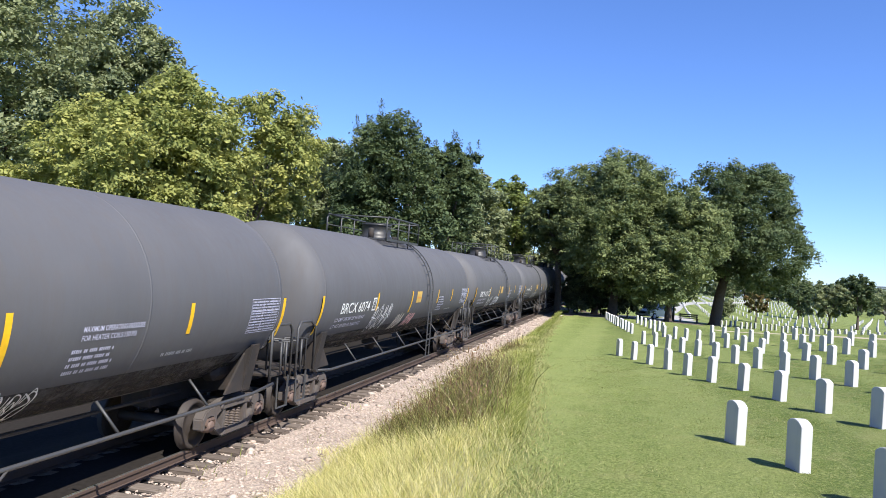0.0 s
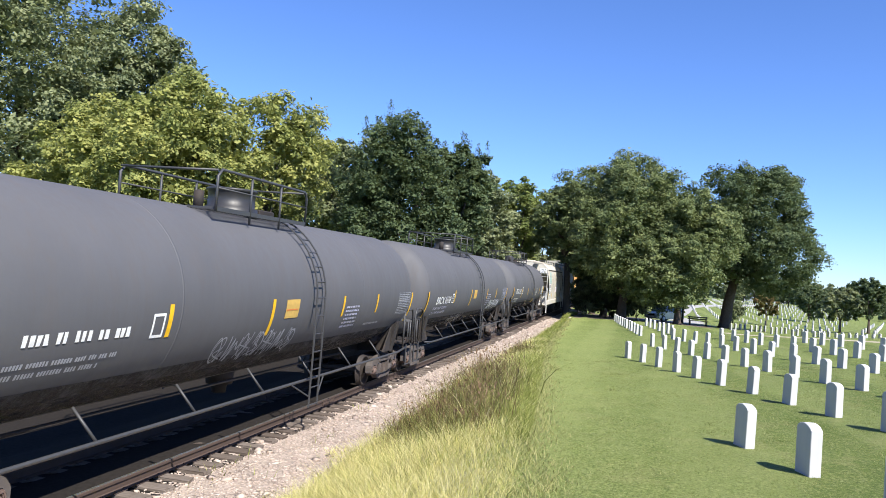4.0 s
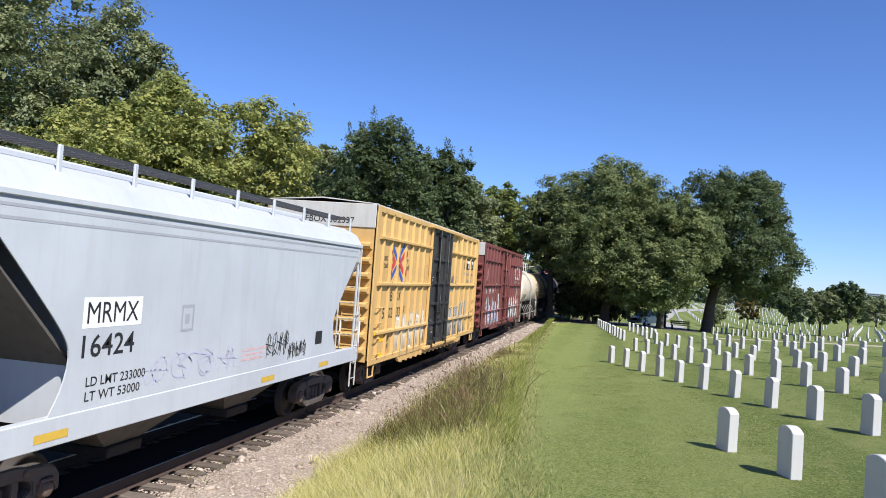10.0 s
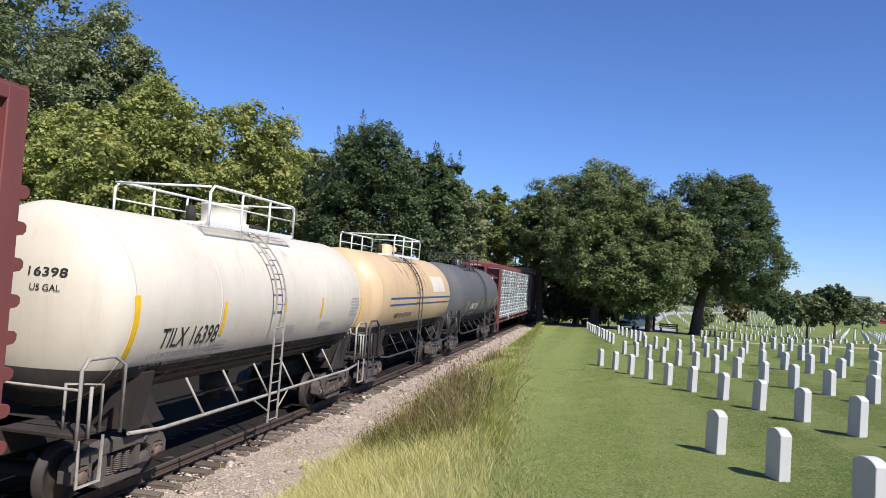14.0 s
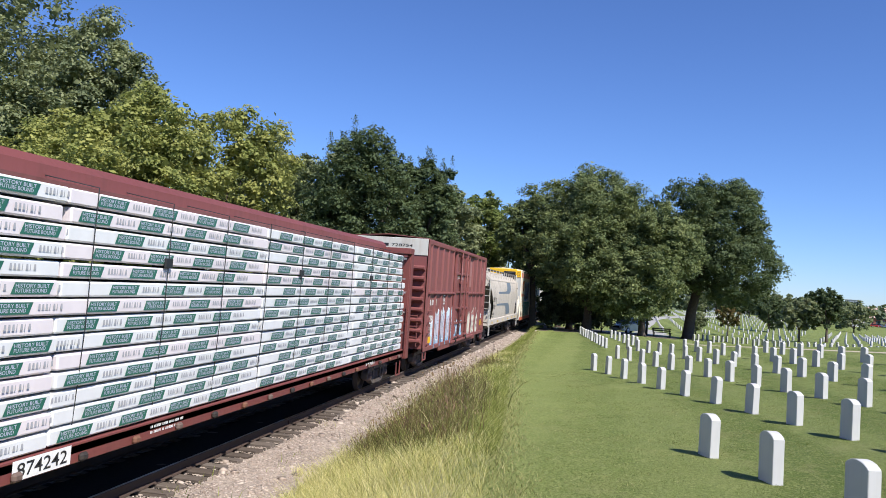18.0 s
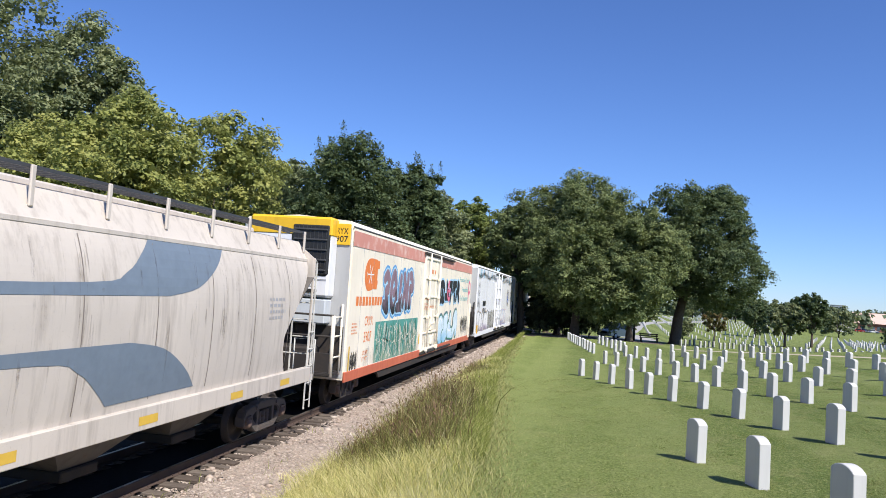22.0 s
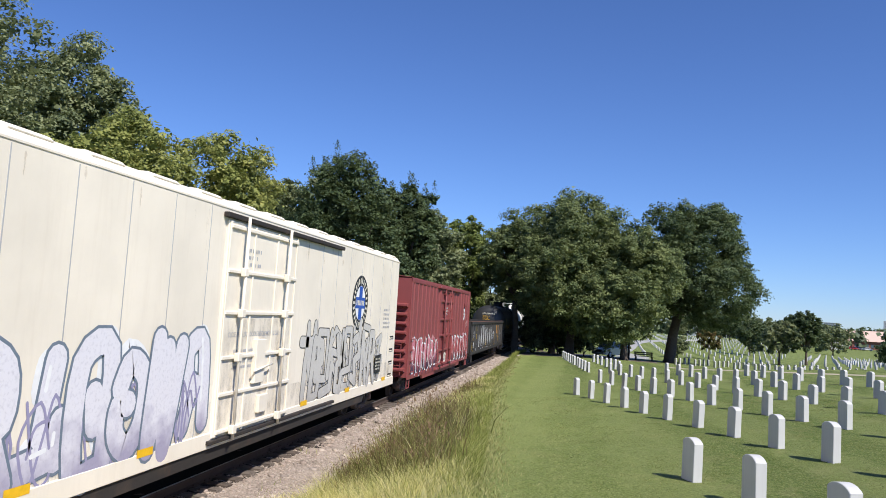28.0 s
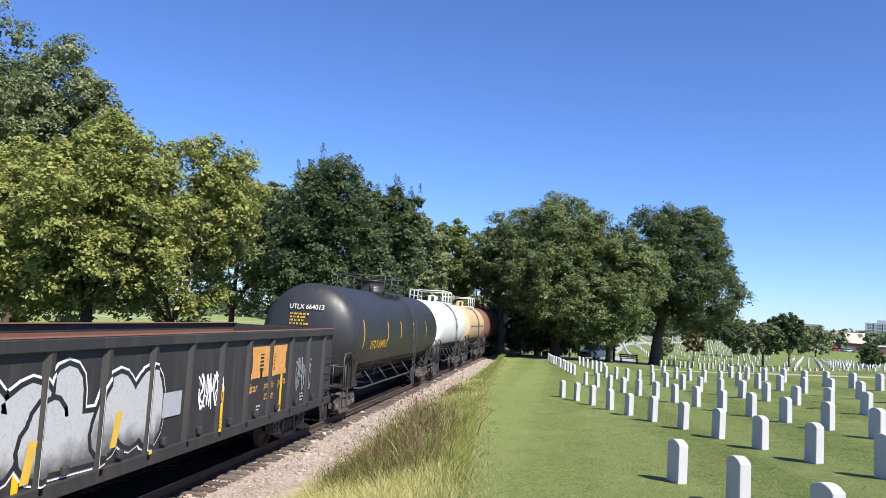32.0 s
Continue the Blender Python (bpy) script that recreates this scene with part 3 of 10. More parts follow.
    # fresh green grass crowding the lawn side of the weeds
    n = 16000
    y = 9.6 + 16 * rs.rand(n) ** 1.3
    x = edge_x(y) - np.abs(rs.normal(size=n)) * 0.42 + 0.08
    k = rs.rand(n) < np.clip(0.55 + 1.3 * patchy(x, y, 0.9, 0.5, 31), 0.05, 1)
    x, y = x[k], y[k]
    blades("lush_grass", x, y, (0.16 + 0.34 * rs.rand(len(x))) * np.clip(0.55 + edge_x(y) - x, 0.45, 1.1), 0.006 + 0.0005 * y, 0.3 + 0.6 * rs.rand(len(x)), "blade_green", "fresh green grass beside the weeds", 33, 3)
    # seed heads ride at the tips of the stalks
    i = np.repeat(np.arange(len(cx)), 30)
    d = rs.normal(size=(len(i), 2)) * 0.17
    z = ground_z(cx[i] + d[:, 0], cy[i] + d[:, 1]) + ht[i] * (0.55 + 0.5 * rs.rand(len(i)))
    p = np.stack([cx[i] + d[:, 0], cy[i] + d[:, 1], z], 1)
    t = rs.normal(size=p.shape) * np.array([0.008, 0.008, 0.026])
    b = rs.normal(size=p.shape) * 0.007
    V = np.stack([p - t, p - b, p + t, p + b], 1)
    tagged(solid("seed_heads", V.reshape(-1, 3), np.arange(len(V) * 4).reshape(-1, 4), "seed"), "brown seed heads of the bank's weeds", "weeds", kind="stuff")
    # dry tufts run out onto the stones
    n = 9000
    y = 3.2 + 34 * rs.rand(n) ** 1.5
    x = -4.75 - 0.75 * rs.rand(n) ** 1.6
    k = patchy(x, y, 1.3, 0.9, 21) > 0.12 + 0.35 * (-4.75 - x)
    blades("straw_tufts", x[k], y[k], 0.06 + 0.2 * rs.rand(k.sum()), 0.005 + 0.0006 * y[k], 0.5 + 0.7 * rs.rand(k.sum()), "blade", "dry straw tufts at the edge of the ballast", 23, 3)
    # a loose fringe where the bank runs into the lawn
    n = 15000
    y = 3.2 + 60 * rs.rand(n) ** 1.7
    x = edge_x(y) + rs.normal(size=n) * 0.22 + 0.35 * patchy(np.zeros(n), y, 1, 0.45, 14) + 0.1
    blades("edge_grass", x, y, (0.05 + 0.16 * rs.rand(n)) * np.clip(1.1 - (x - edge_x(y)), 0.3, 1.2), 0.007 + 0.0006 * y, 0.5 + 0.6 * rs.rand(n), "edge_blade", "loose grass along the unmown edge of the lawn", 16, 2)
    # short blades of the lawn close by
    n = 150000
    y = 3.6 + 22 * rs.rand(n) ** 1.7
    x = edge_x(y) + 0.05 + (8.5 - edge_x(y)) * rs.rand(n)
    x = np.where(x > 0.75 * y + 0.5, x * 0.4, x)
    x = np.maximum(x, edge_x(y))
    dry = rs.rand(n) < np.clip(0.6 - 0.20 * (x - edge_x(y)), 0.08, 1)
    for pick, mat_, name in ((~dry, "turf", "lawn_grass"), (dry, "dry_turf", "dry_lawn_grass")):
        blades(name, x[pick], y[pick], 0.02 + 0.032 * rs.rand(pick.sum()), 0.004 + 0.0005 * y[pick], 0.6 + 0.6 * rs.rand(pick.sum()), mat_, "short mown blades of lawn grass", 6, 2)
    # stray tufts in the ballast and the brush beyond the line
    x, y = rs.uniform(-6.6, -5.0, 700), 4 + 22 * rs.rand(700) ** 1.5
    k = patchy(x, y, 1.5, 1.1, 8) > 0.18
    blades("ballast_weeds", x[k], y[k], 0.08 + 0.2 * rs.rand(k.sum()), np.full(k.sum(), 0.016), 0.4 + 0.5 * rs.rand(k.sum()), "blade_green", "green weeds sprouting in the ballast", 7, 2)
    n = 26000
    x, y = rs.uniform(-19.5, -14.2, n), rs.uniform(2, 75, n)
    c = patchy(x, y, 0.4, 0.3, 11)
    z = ground_z(x, y) + (0.25 + 1.0 * np.clip(c + 0.5, 0, 1)) * rs.rand(n) * np.clip((-13.7 - x) / 1.5, 0.3, 1)
    p = np.stack([x, y, z], 1)
    t, b = rs.normal(size=p.shape) * 0.13, rs.normal(size=p.shape) * 0.08
    V = np.stack([p - t, p - b, p + t, p + b], 1)
    tagged(solid("brush", V.reshape(-1, 3), np.arange(len(V) * 4).reshape(-1, 4), "leaf_dark"), "low green brush along the far side of the railway", "brush", kind="stuff")


build_grass()


# ---------------------------------------------------------------- headstones
def build_stones():
    """Rows of upright marble markers; along a row 1.66 m apart."""
    al, ac = Vector((-0.262, 0.965)), Vector((0.965, 0.262))
    poly = [(-0.168, -0.12), (0.168, -0.12), (0.168, 0.53), (0.145, 0.552), (0.10, 0.575), (0.05, 0.587), (0, 0.592), (-0.05, 0.587), (-0.10, 0.575), (-0.145, 0.552), (-0.168, 0.53)]
    bm = bmesh.new()
    prism(bm, poly, -0.063, 0.063, "x")
    bmesh.ops.recalc_face_normals(bm, faces=bm.faces[:])
    bmesh.ops.bevel(bm, geom=[e for e in bm.edges if abs(e.verts[0].co.x - e.verts[1].co.x) < 1e-4], offset=0.006, segments=1, affect="EDGES")
    near = finish("headstone", bm, "marble")
    bm = bmesh.new()
    prism(bm, poly[::1], -0.055, 0.055, "x")
    far = finish("headstone", bm, "marble")
    face = math.degrees(math.atan2(al.y, al.x)) - 90
    rs = random.Random(3)
    rows = [(4.28, 1.0, 9.77, 1.62), (7.18, 0.0, 25.85, 1.62), (10.08, 4.0, 32.65, 1.57), (12.98, 8.0, 40.3, 1.58), (15.88, 8.0, 39.75, 1.565), (18.78, 10.0, 36.58, 1.57)]
    spots = []
    for u, v0, v1, d in rows:
        v = v1
        while v > v0:
            spots.append(ac * u + al * v)
            v -= d
    # a row that runs on beside the railway, and two short ones behind it
    for (xa, ya), (xb, yb), m in (((0.81, 43.2), (-0.92, 62.9), 12), ((2.06, 50.0), (1.4, 57.0), 4), ((2.6, 45.6), (2.25, 48.8), 3)):
        for k in range(m):
            spots.append(Vector((xa, ya)).lerp(Vector((xb, yb)), k / (m - 1)))
    # rows below the edge of the plateau
    for k in range(4):
        r = 71.5 + 2.9 * k
        spots += [Vector((r * math.sin(radians(a)), r * math.cos(radians(a)))) for a in np.arange(7.2 + 0.3 * k, 14.0, 1.32)]
    for k in range(6):
        r = 66.0 + 2.9 * k
        spots += [Vector((r * math.sin(radians(a)), r * math.cos(radians(a)))) for a in np.arange(14.2 + 0.4 * (k % 3), 30, 1.36)]
    for p in sorted(spots, key=lambda p: p.y):
        x, y = p.x + rs.uniform(-0.03, 0.03), p.y + rs.uniform(-0.04, 0.04)
        m = pose(x, y, gz(x, y) + rs.uniform(-0.025, 0.02) - (0.055 if y < 11 and x < 3 else 0), rs.uniform(-1.2, 1.2), rs.uniform(-1.2, 1.2), face + rs.uniform(-2.5, 2.5))
        tagged(part("headstone", near if y < 30 else far, "marble", at=m), "upright white marble headstone with a rounded top on the lawn", "headstone", "rows of headstones")
    # the far sections across the valley, too many to count
    rest = []
    for r in np.arange(106, 290, 6.2):
        for a in np.arange(3.5, 27, math.degrees(2.9 / r)):
            q = r + 13 * math.sin(radians(a * 17)) + 4 * math.sin(radians(a * 51))
            if abs(a - 15.4 - 0.01 * (r - 200)) > 0.7 and not (a > 15 and r > 235) and q > 92:
                rest.append((q * math.sin(radians(a)), q * math.cos(radians(a))))
    for u in np.arange(-128, -62, 7.0):
        for v in np.arange(60, 150, 2.6):
            p = ac * float(u) + al * float(v)
            if p.x < -45 and abs(p.x + 118 - 0.22 * (p.y - 60)) > 5:
                rest.append((p.x, p.y))
    rest = np.array(rest)
    n = len(rest)
    r2 = np.random.RandomState(9)
    out = np.array([(-0.165, -0.05), (0.165, -0.05), (0.165, 0.58), (0.09, 0.635), (-0.09, 0.635), (-0.165, 0.58)])
    base = np.array([(sx, a, b) for sx in (-0.055, 0.055) for a, b in out])
    ang = radians(face) + r2.uniform(-0.05, 0.05, n)
    ca, sa = np.cos(ang)[:, None], np.sin(ang)[:, None]
    V = np.stack([base[None, :, 0] * ca - base[None, :, 1] * sa + rest[:, :1], base[None, :, 0] * sa + base[None, :, 1] * ca + rest[:, 1:],
                  base[None, :, 2] + ground_z(rest[:, 0], rest[:, 1])[:, None]], -1)
    q = [(0, 1, 2, 5), (2, 3, 4, 5), (7, 6, 11, 8), (8, 11, 10, 9), (1, 7, 8, 2), (2, 8, 9, 3), (3, 9, 10, 4), (4, 10, 11, 5), (5, 11, 6, 0)]
    F = (np.arange(n)[:, None, None] * 12 + np.array(q)[None]).reshape(-1, 4)
    tagged(solid("far_headstones", V.reshape(-1, 3), F, "marble"), "distant curving rows of white headstones across the slopes", "headstones", kind="stuff")


build_stones()


# ---------------------------------------------------------------- trees
def leaves(cent, rad, n, size, rs, squash=0.8, up=0.2, tri=False):
    """Leaf sprays: every lobe of a crown carries small flat clumps, thick on top, with gaps between, and a few leaves inside."""
    m = 20
    nl = len(cent)
    d0 = rs.normal(size=(nl, m, 3))
    d0[..., 2] += 0.5
    d0 /= np.linalg.norm(d0, axis=2)[..., None]
    clump = cent[:, None] + d0 * (rad[:, None] * (0.66 + 0.36 * rs.rand(nl, m)))[..., None] * np.array([1, 1, squash])
    weight = 0.35 + rs.rand(nl, m)
    k = rs.choice(nl, n, p=rad ** 2 / (rad ** 2).sum())
    cum = np.cumsum(weight / weight.sum(1)[:, None], axis=1)
    j = np.minimum((rs.rand(n)[:, None] > cum[k]).sum(1), m - 1)
    d = d0[k, j]
    g = rs.normal(size=(n, 3)) * np.array([0.19, 0.19, 0.10])
    p = clump[k, j] + g * rad[k][:, None]
    inner = rs.rand(n) < 0.18
    p = np.where(inner[:, None], cent[k] + rs.normal(size=(n, 3)) * (0.3 * rad[k])[:, None], p)
    p[:, 2] -= 0.35 * (g[:, 0] ** 2 + g[:, 1] ** 2) * 2.0 * rad[k]
    nrm = 0.7 * d + rs.normal(size=(n, 3)) * 0.42 + np.array([0, 0, up + 0.4])
    nrm /= np.linalg.norm(nrm, axis=1)[:, None]
    t = np.cross(nrm, rs.normal(size=(n, 3)))
    t /= np.linalg.norm(t, axis=1)[:, None]
    b = np.cross(nrm, t)
    s = size * ((0.5 + 0.85 * rs.rand(n)) * np.where(inner, 1.7, 1))[:, None]
    if tri:
        return np.stack([p - t * s * 0.9, p + t * s * 0.7 - b * s * 0.6, p + t * s * 0.7 + b * s * 0.6], 1)
    return np.stack([p - t * s * 0.9, p - b * s * 0.56 + nrm * s * 0.12, p + t * s * 0.9, p + b * s * 0.56 + nrm * s * 0.12], 1)


def spikes(tips, n, size, rs):
    """Feathery leading shoots: leaves set along rising twigs."""
    k = rs.randint(0, len(tips), n)
    t = rs.rand(n)
    p = tips[k, :3] + tips[k, 3:] * t[:, None] + rs.normal(size=(n, 3)) * (0.13 * (1.15 - t))[:, None]
    d = tips[k, 3:] / np.linalg.norm(tips[k, 3:], axis=1)[:, None]
    a = d * 0.6 + rs.normal(size=(n, 3)) * 0.5
    a /= np.linalg.norm(a, axis=1)[:, None]
    b = np.cross(a, rs.normal(size=(n, 3)))
    b /= np.linalg.norm(b, axis=1)[:, None]
    s = (size * (0.6 + 0.7 * rs.rand(n)))[:, None]
    return np.stack([p, p + a * s + b * s * 0.35, p + a * 2 * s, p + a * s - b * s * 0.35], 1)


def tree(x, y, h, r, base, leaf, label, n=14000, size=0.17, lobes=34, seed=1, trunk=0.3, lean=(0, 0), ry=None, shoots=0, name="tree", top=1.0, low=1.0, lobe=1.0):
    rs = np.random.RandomState(seed)
    z0 = gz(x, y)
    root = thing(name, label, "tree")
    root.location = (x, y, z0)
    ry = ry or r
    ch = h - base
    # a few large masses make the crown; lobes sit on them, with gaps
    masses = [(0.0, 0.0, base + ch * 0.52, 0.70 * r, 0.46 * ch)]
    for i in range(6):
        az = i * 1.047 + rs.uniform(-0.4, 0.4)
        q = rs.uniform(0.42, 0.58)
        f = rs.uniform(0.25, 0.72)
        masses.append((math.cos(az) * r * q, math.sin(az) * ry * q, base + ch * f, r * rs.uniform(0.36, 0.46), ch * rs.uniform(0.20, 0.28) * low))
    masses.append((rs.uniform(-0.2, 0.2) * r, 0, base + ch * 0.78, r * 0.42, ch * 0.22 * top))
    c, rad = [], []
    wts = np.array([m_[3] * m_[4] for m_ in masses])
    for (mx, my, mz, mr, mh), wt in zip(masses, wts / wts.sum()):
        nl = max(5, int(lobes * 1.9 * wt))
        for i in range(nl):
            f = 1 - 2 * (i + 0.5) / nl
            az = i * 2.39996 + rs.uniform(-0.5, 0.5)
            w = math.sqrt(max(0, 1 - f * f))
            k = rs.uniform(0.72, 0.98)
            zz = mz + f * mh * k
            c.append((mx + math.cos(az) * w * mr * k + lean[0] * (zz / h), my + math.sin(az) * w * mr * k * ry / r + lean[1] * (zz / h), zz))
            rad.append(min(r, ch / 2) * rs.uniform(0.13, 0.25) * lobe)
    c, rad = np.array(c), np.array(rad)
    tri = y > 40 and not shoots
    V = leaves(c, rad, n, size, rs, tri=tri)
    if shoots:
        hi = c[c[:, 2] > base + ch * 0.55]
        rr = rad[c[:, 2] > base + ch * 0.55]
        k = rs.randint(0, len(hi), shoots)
        d = np.stack([rs.normal(size=shoots) * 0.3, rs.normal(size=shoots) * 0.3, np.ones(shoots)], 1) * (0.55 + 0.5 * rs.rand(shoots))[:, None]
        tips = np.concatenate([hi[k] + rs.normal(size=(shoots, 3)) * (rr[k] * 0.45)[:, None] + np.array([0, 0, 0.3]) * rr[k][:, None], d], 1)
        V = np.concatenate([V, spikes(tips, shoots * 110, size * 0.6, rs)])
    m, k = V.shape[:2]
    ob = solid("crown", V.reshape(-1, 3), np.arange(m * k).reshape(-1, k), leaf)
    ob.parent = root
    bm = bmesh.new()
    fork = Vector((lean[0] * 0.3, lean[1] * 0.3, base + ch * 0.12))
    taper(bm, [(0, 0, -0.2), (0, 0, 0.25), (lean[0] * 0.1, lean[1] * 0.1, fork.z * 0.55), tuple(fork)], [trunk * 1.7, trunk * 1.15, trunk * 0.95, trunk * 0.8], 10)
    part("trunk", bm, "bark", root)
    order = np.argsort(-rad)[:10]
    for i in order[:8]:
        bm = bmesh.new()
        e = Vector(c[i])
        mid = fork.lerp(e, 0.5) + Vector((0, 0, 0.12 * (e - fork).length))
        taper(bm, [tuple(fork - Vector((0, 0, 0.3))), tuple(mid), tuple(e)], [trunk * 0.5, trunk * 0.3, trunk * 0.08], 6)
        part("limb", bm, "bark", root)
    return root


def taper(bm, pts, rad, n):
    rings = []
    for (px, py, pz), r in zip(pts, rad):
        rings.append([bm.verts.new((px + r * math.cos(6.2832 * j / n), py + r * math.sin(6.2832 * j / n), pz)) for j in range(n)])
    for a, b in zip(rings, rings[1:]):
        for j in range(n):
            f = bm.faces.new((a[j], a[(j + 1) % n], b[(j + 1) % n], b[j]))
            f.smooth = True
    bm.faces.new(rings[-1]), bm.faces.new(rings[0][::-1])


def build_trees():
    far_side = "behind the railway"
    tree(-17.2, 25.3, 10.6, 3.9, 2.4, "leaf_yellow", "broad tree with yellowing late-summer leaves " + far_side, 64000, 0.085, 90, 11, 0.24, (0.4, 0), 4.0, lobe=0.85)
    tree(-21.2, 25.4, 9.8, 3.2, 2.0, "leaf_yellow", "low spreading tree with yellow-green leaves " + far_side, 28000, 0.09, 44, 12, 0.2)
    tree(-15.6, 28.6, 11.0, 3.3, 2.0, "leaf_yellow", "slender tree with yellow-green leaves " + far_side, 34000, 0.085, 52, 13, 0.16, (0.2, 0.3))
    tree(-28.8, 36.0, 17.6, 5.3, 3.0, "leaf_mid", "tall old broadleaf tree with grey-green leaves " + far_side, 76000, 0.11, 90, 14, 0.42, (0.9, 0), lobe=0.95)
    tree(-33.0, 34.5, 21.5, 6.8, 3.0, "leaf_mid", "tall broadleaf tree with grey-green leaves " + far_side, 60000, 0.12, 80, 15, 0.42)
    tree(-25.0, 55.0, 15.0, 4.8, 2.0, "leaf_mid", "round broadleaf tree " + far_side, 30000, 0.14, 46, 16, 0.25)
    tree(-20.6, 54.0, 13.6, 4.2, 1.6, "leaf_mid", "mid-green broadleaf tree " + far_side, 28000, 0.14, 44, 26, 0.22)
    tree(-15.2, 48.0, 14.4, 4.9, 1.0, "leaf_dark", "dark green tree with feathery upright shoots " + far_side, 60000, 0.11, 80, 17, 0.3, (0.4, 0), 4.2, 70)
    tree(-12.3, 51.5, 13.2, 3.2, 2.0, "leaf_dark", "dark green tree with feathery shoots beside the railway", 32000, 0.12, 46, 18, 0.24, (0, 0), None, 45)
    tree(-13.1, 66.0, 13.2, 4.0, 0.8, "leaf_mid", "dull green tree close to the railway", 26000, 0.15, 44, 19, 0.2)
    tree(-12.5, 80.0, 15.0, 4.4, 1.2, "leaf_fresh", "sunlit light green tree close to the railway", 26000, 0.16, 44, 20, 0.22)
    tree(-15.0, 74.0, 12.5, 4.0, 0.8, "leaf_mid", "green tree close to the railway", 20000, 0.16, 36, 36, 0.22)
    tree(-13.5, 93.0, 12.0, 4.0, 0.5, "leaf_mid", "green tree beside the railway", 10000, 0.22, 30, 21, 0.22)
    # the dark group where the railway enters the shade
    tree(-0.5, 70.5, 15.0, 7.6, 0.7, "leaf_olive", "large dense oak with olive-green leaves at the railway's edge", 150000, 0.115, 150, 22, 0.4, (0.4, 0), top=1.0, lobe=0.8)
    tree(4.2, 67.5, 11.7, 5.4, 1.0, "leaf_olive", "dense lower oak with olive-green leaves beside the larger one", 75000, 0.115, 90, 23, 0.28, (0, 0), lobe=0.85)
    tree(-5.6, 72.5, 12.9, 3.6, 4.2, "leaf_olive", "oak leaning over the railway", 30000, 0.14, 50, 24, 0.3, (-0.8, 0))
    tree(-11.0, 95.0, 14.0, 3.8, 0.8, "leaf_mid", "green tree close to the railway", 12000, 0.2, 30, 39, 0.22)
    # trees deep in the group take darker leaves in place of deep shade
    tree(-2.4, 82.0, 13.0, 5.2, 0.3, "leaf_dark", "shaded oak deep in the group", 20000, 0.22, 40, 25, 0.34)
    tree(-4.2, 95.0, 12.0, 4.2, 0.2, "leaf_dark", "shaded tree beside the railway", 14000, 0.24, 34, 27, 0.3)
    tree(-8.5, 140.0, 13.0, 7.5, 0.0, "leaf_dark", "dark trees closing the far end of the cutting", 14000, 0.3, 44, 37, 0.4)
    tree(9.2, 77.4, 15.6, 8.2, 3.4, "leaf_oak", "big old oak with a straight dark trunk among the graves", 130000, 0.12, 150, 28, 0.5, (2.2, 0), top=1.0, low=1.25, lobe=0.85)
    tree(5.6, 82.0, 6.0, 2.0, 1.6, "leaf_mid", "young tree with a thin trunk beside the parked car", 6000, 0.14, 18, 38, 0.11)
    tree(19.7, 118.3, 4.6, 2.2, 1.2, "leaf_rust", "small rust-tinged ornamental tree among the graves", 7000, 0.11, 26, 29, 0.08)
    tree(14.6, 114.0, 3.2, 1.8, 0.3, "leaf_mid", "low rounded bush behind the big oak", 5000, 0.14, 18, 33, 0.08)
    tree(31.4, 146.5, 6.6, 3.0, 0.5, "leaf_dark", "round dark tree among distant graves", 9000, 0.17, 28, 30, 0.16)
    tree(26.6, 106.6, 5.9, 3.3, 1.3, "leaf_mid", "low wide grey-green tree among distant graves", 12000, 0.14, 32, 31, 0.14)
    tree(29.8, 106.2, 7.4, 2.3, 1.2, "leaf_dark", "taller dark tree among distant graves", 10000, 0.14, 28, 32, 0.16)
    tree(49.2, 131.2, 3.9, 2.3, 0.4, "leaf_dark", "round dark bush among distant graves", 6000, 0.15, 22, 34, 0.12)
    belt = [(7.2 + 0.72 * k, 300 + 45 * math.sin(k * 2.1), 8.6 + 1.6 * math.sin(k * 1.3) + 0.16 * k, 5.4 + 1.0 * math.sin(k * 3.3)) for k in range(15)]
    belt += [(18.9, 560, 12.5, 8.0), (20.2, 620, 15.0, 9.0), (21.6, 600, 14.0, 9.0), (23.0, 560, 14.0, 9.0), (24.4, 500, 12.0, 8.0), (26.0, 460, 11.0, 8.0)]
    for k, (az, d, h, r) in enumerate(belt):
        tree(d * math.sin(radians(az)), d * math.cos(radians(az)), h, r, 0.3, "leaf_dark" if k % 2 else "leaf_mid", "hazy green tree beyond the far graves", 4000, 0.34, 24, 60 + k, 0.2)
    # the first six shrubs are added to close the gap with darkness
    for k, (x, y, h, r) in enumerate(((-3.9, 76, 3.8, 1.9), (-1.6, 74.6, 3.6, 2.0), (0.9, 75.4, 3.2, 1.8), (-4.6, 82, 4.2, 2.0), (-2.6, 86, 3.6, 2.2), (-0.4, 84, 3.2, 2.0), (8.0, 124, 3.0, 1.6), (17.2, 132, 3.0, 2.0), (-12.2, 58, 3.6, 1.5), (-12.6, 42, 3.2, 1.6), (-13.0, 33, 2.6, 1.5), (57.2, 154.8, 4.6, 2.2), (-4.8, 108, 5, 2.2))):
        tree(x, y, h, r, 0.1, "leaf_dark" if k % 2 else "leaf_mid", "shaded shrub beside the railway" if x < 5 else "rounded shrub on the lawns", 3500, 0.14, 18, 50 + k, 0.05, name="shrub")
    # the wooded skyline
    rs = np.random.RandomState(77)
    cent, rad = [], []
    for a in np.arange(-62, 62, 0.55):
        d = rs.uniform(330, 620)
        if -6 < a < 30:
            d = rs.uniform(420, 900)
        s = d / 400
        for e in (rs.uniform(0.3, 2.4) + (1.2 if 3 < a < 30 else 0), -2.5):
            cent.append((d * math.sin(radians(a)), d * math.cos(radians(a)), e * s))
            rad.append(rs.uniform(3.0, 5.5) * s)
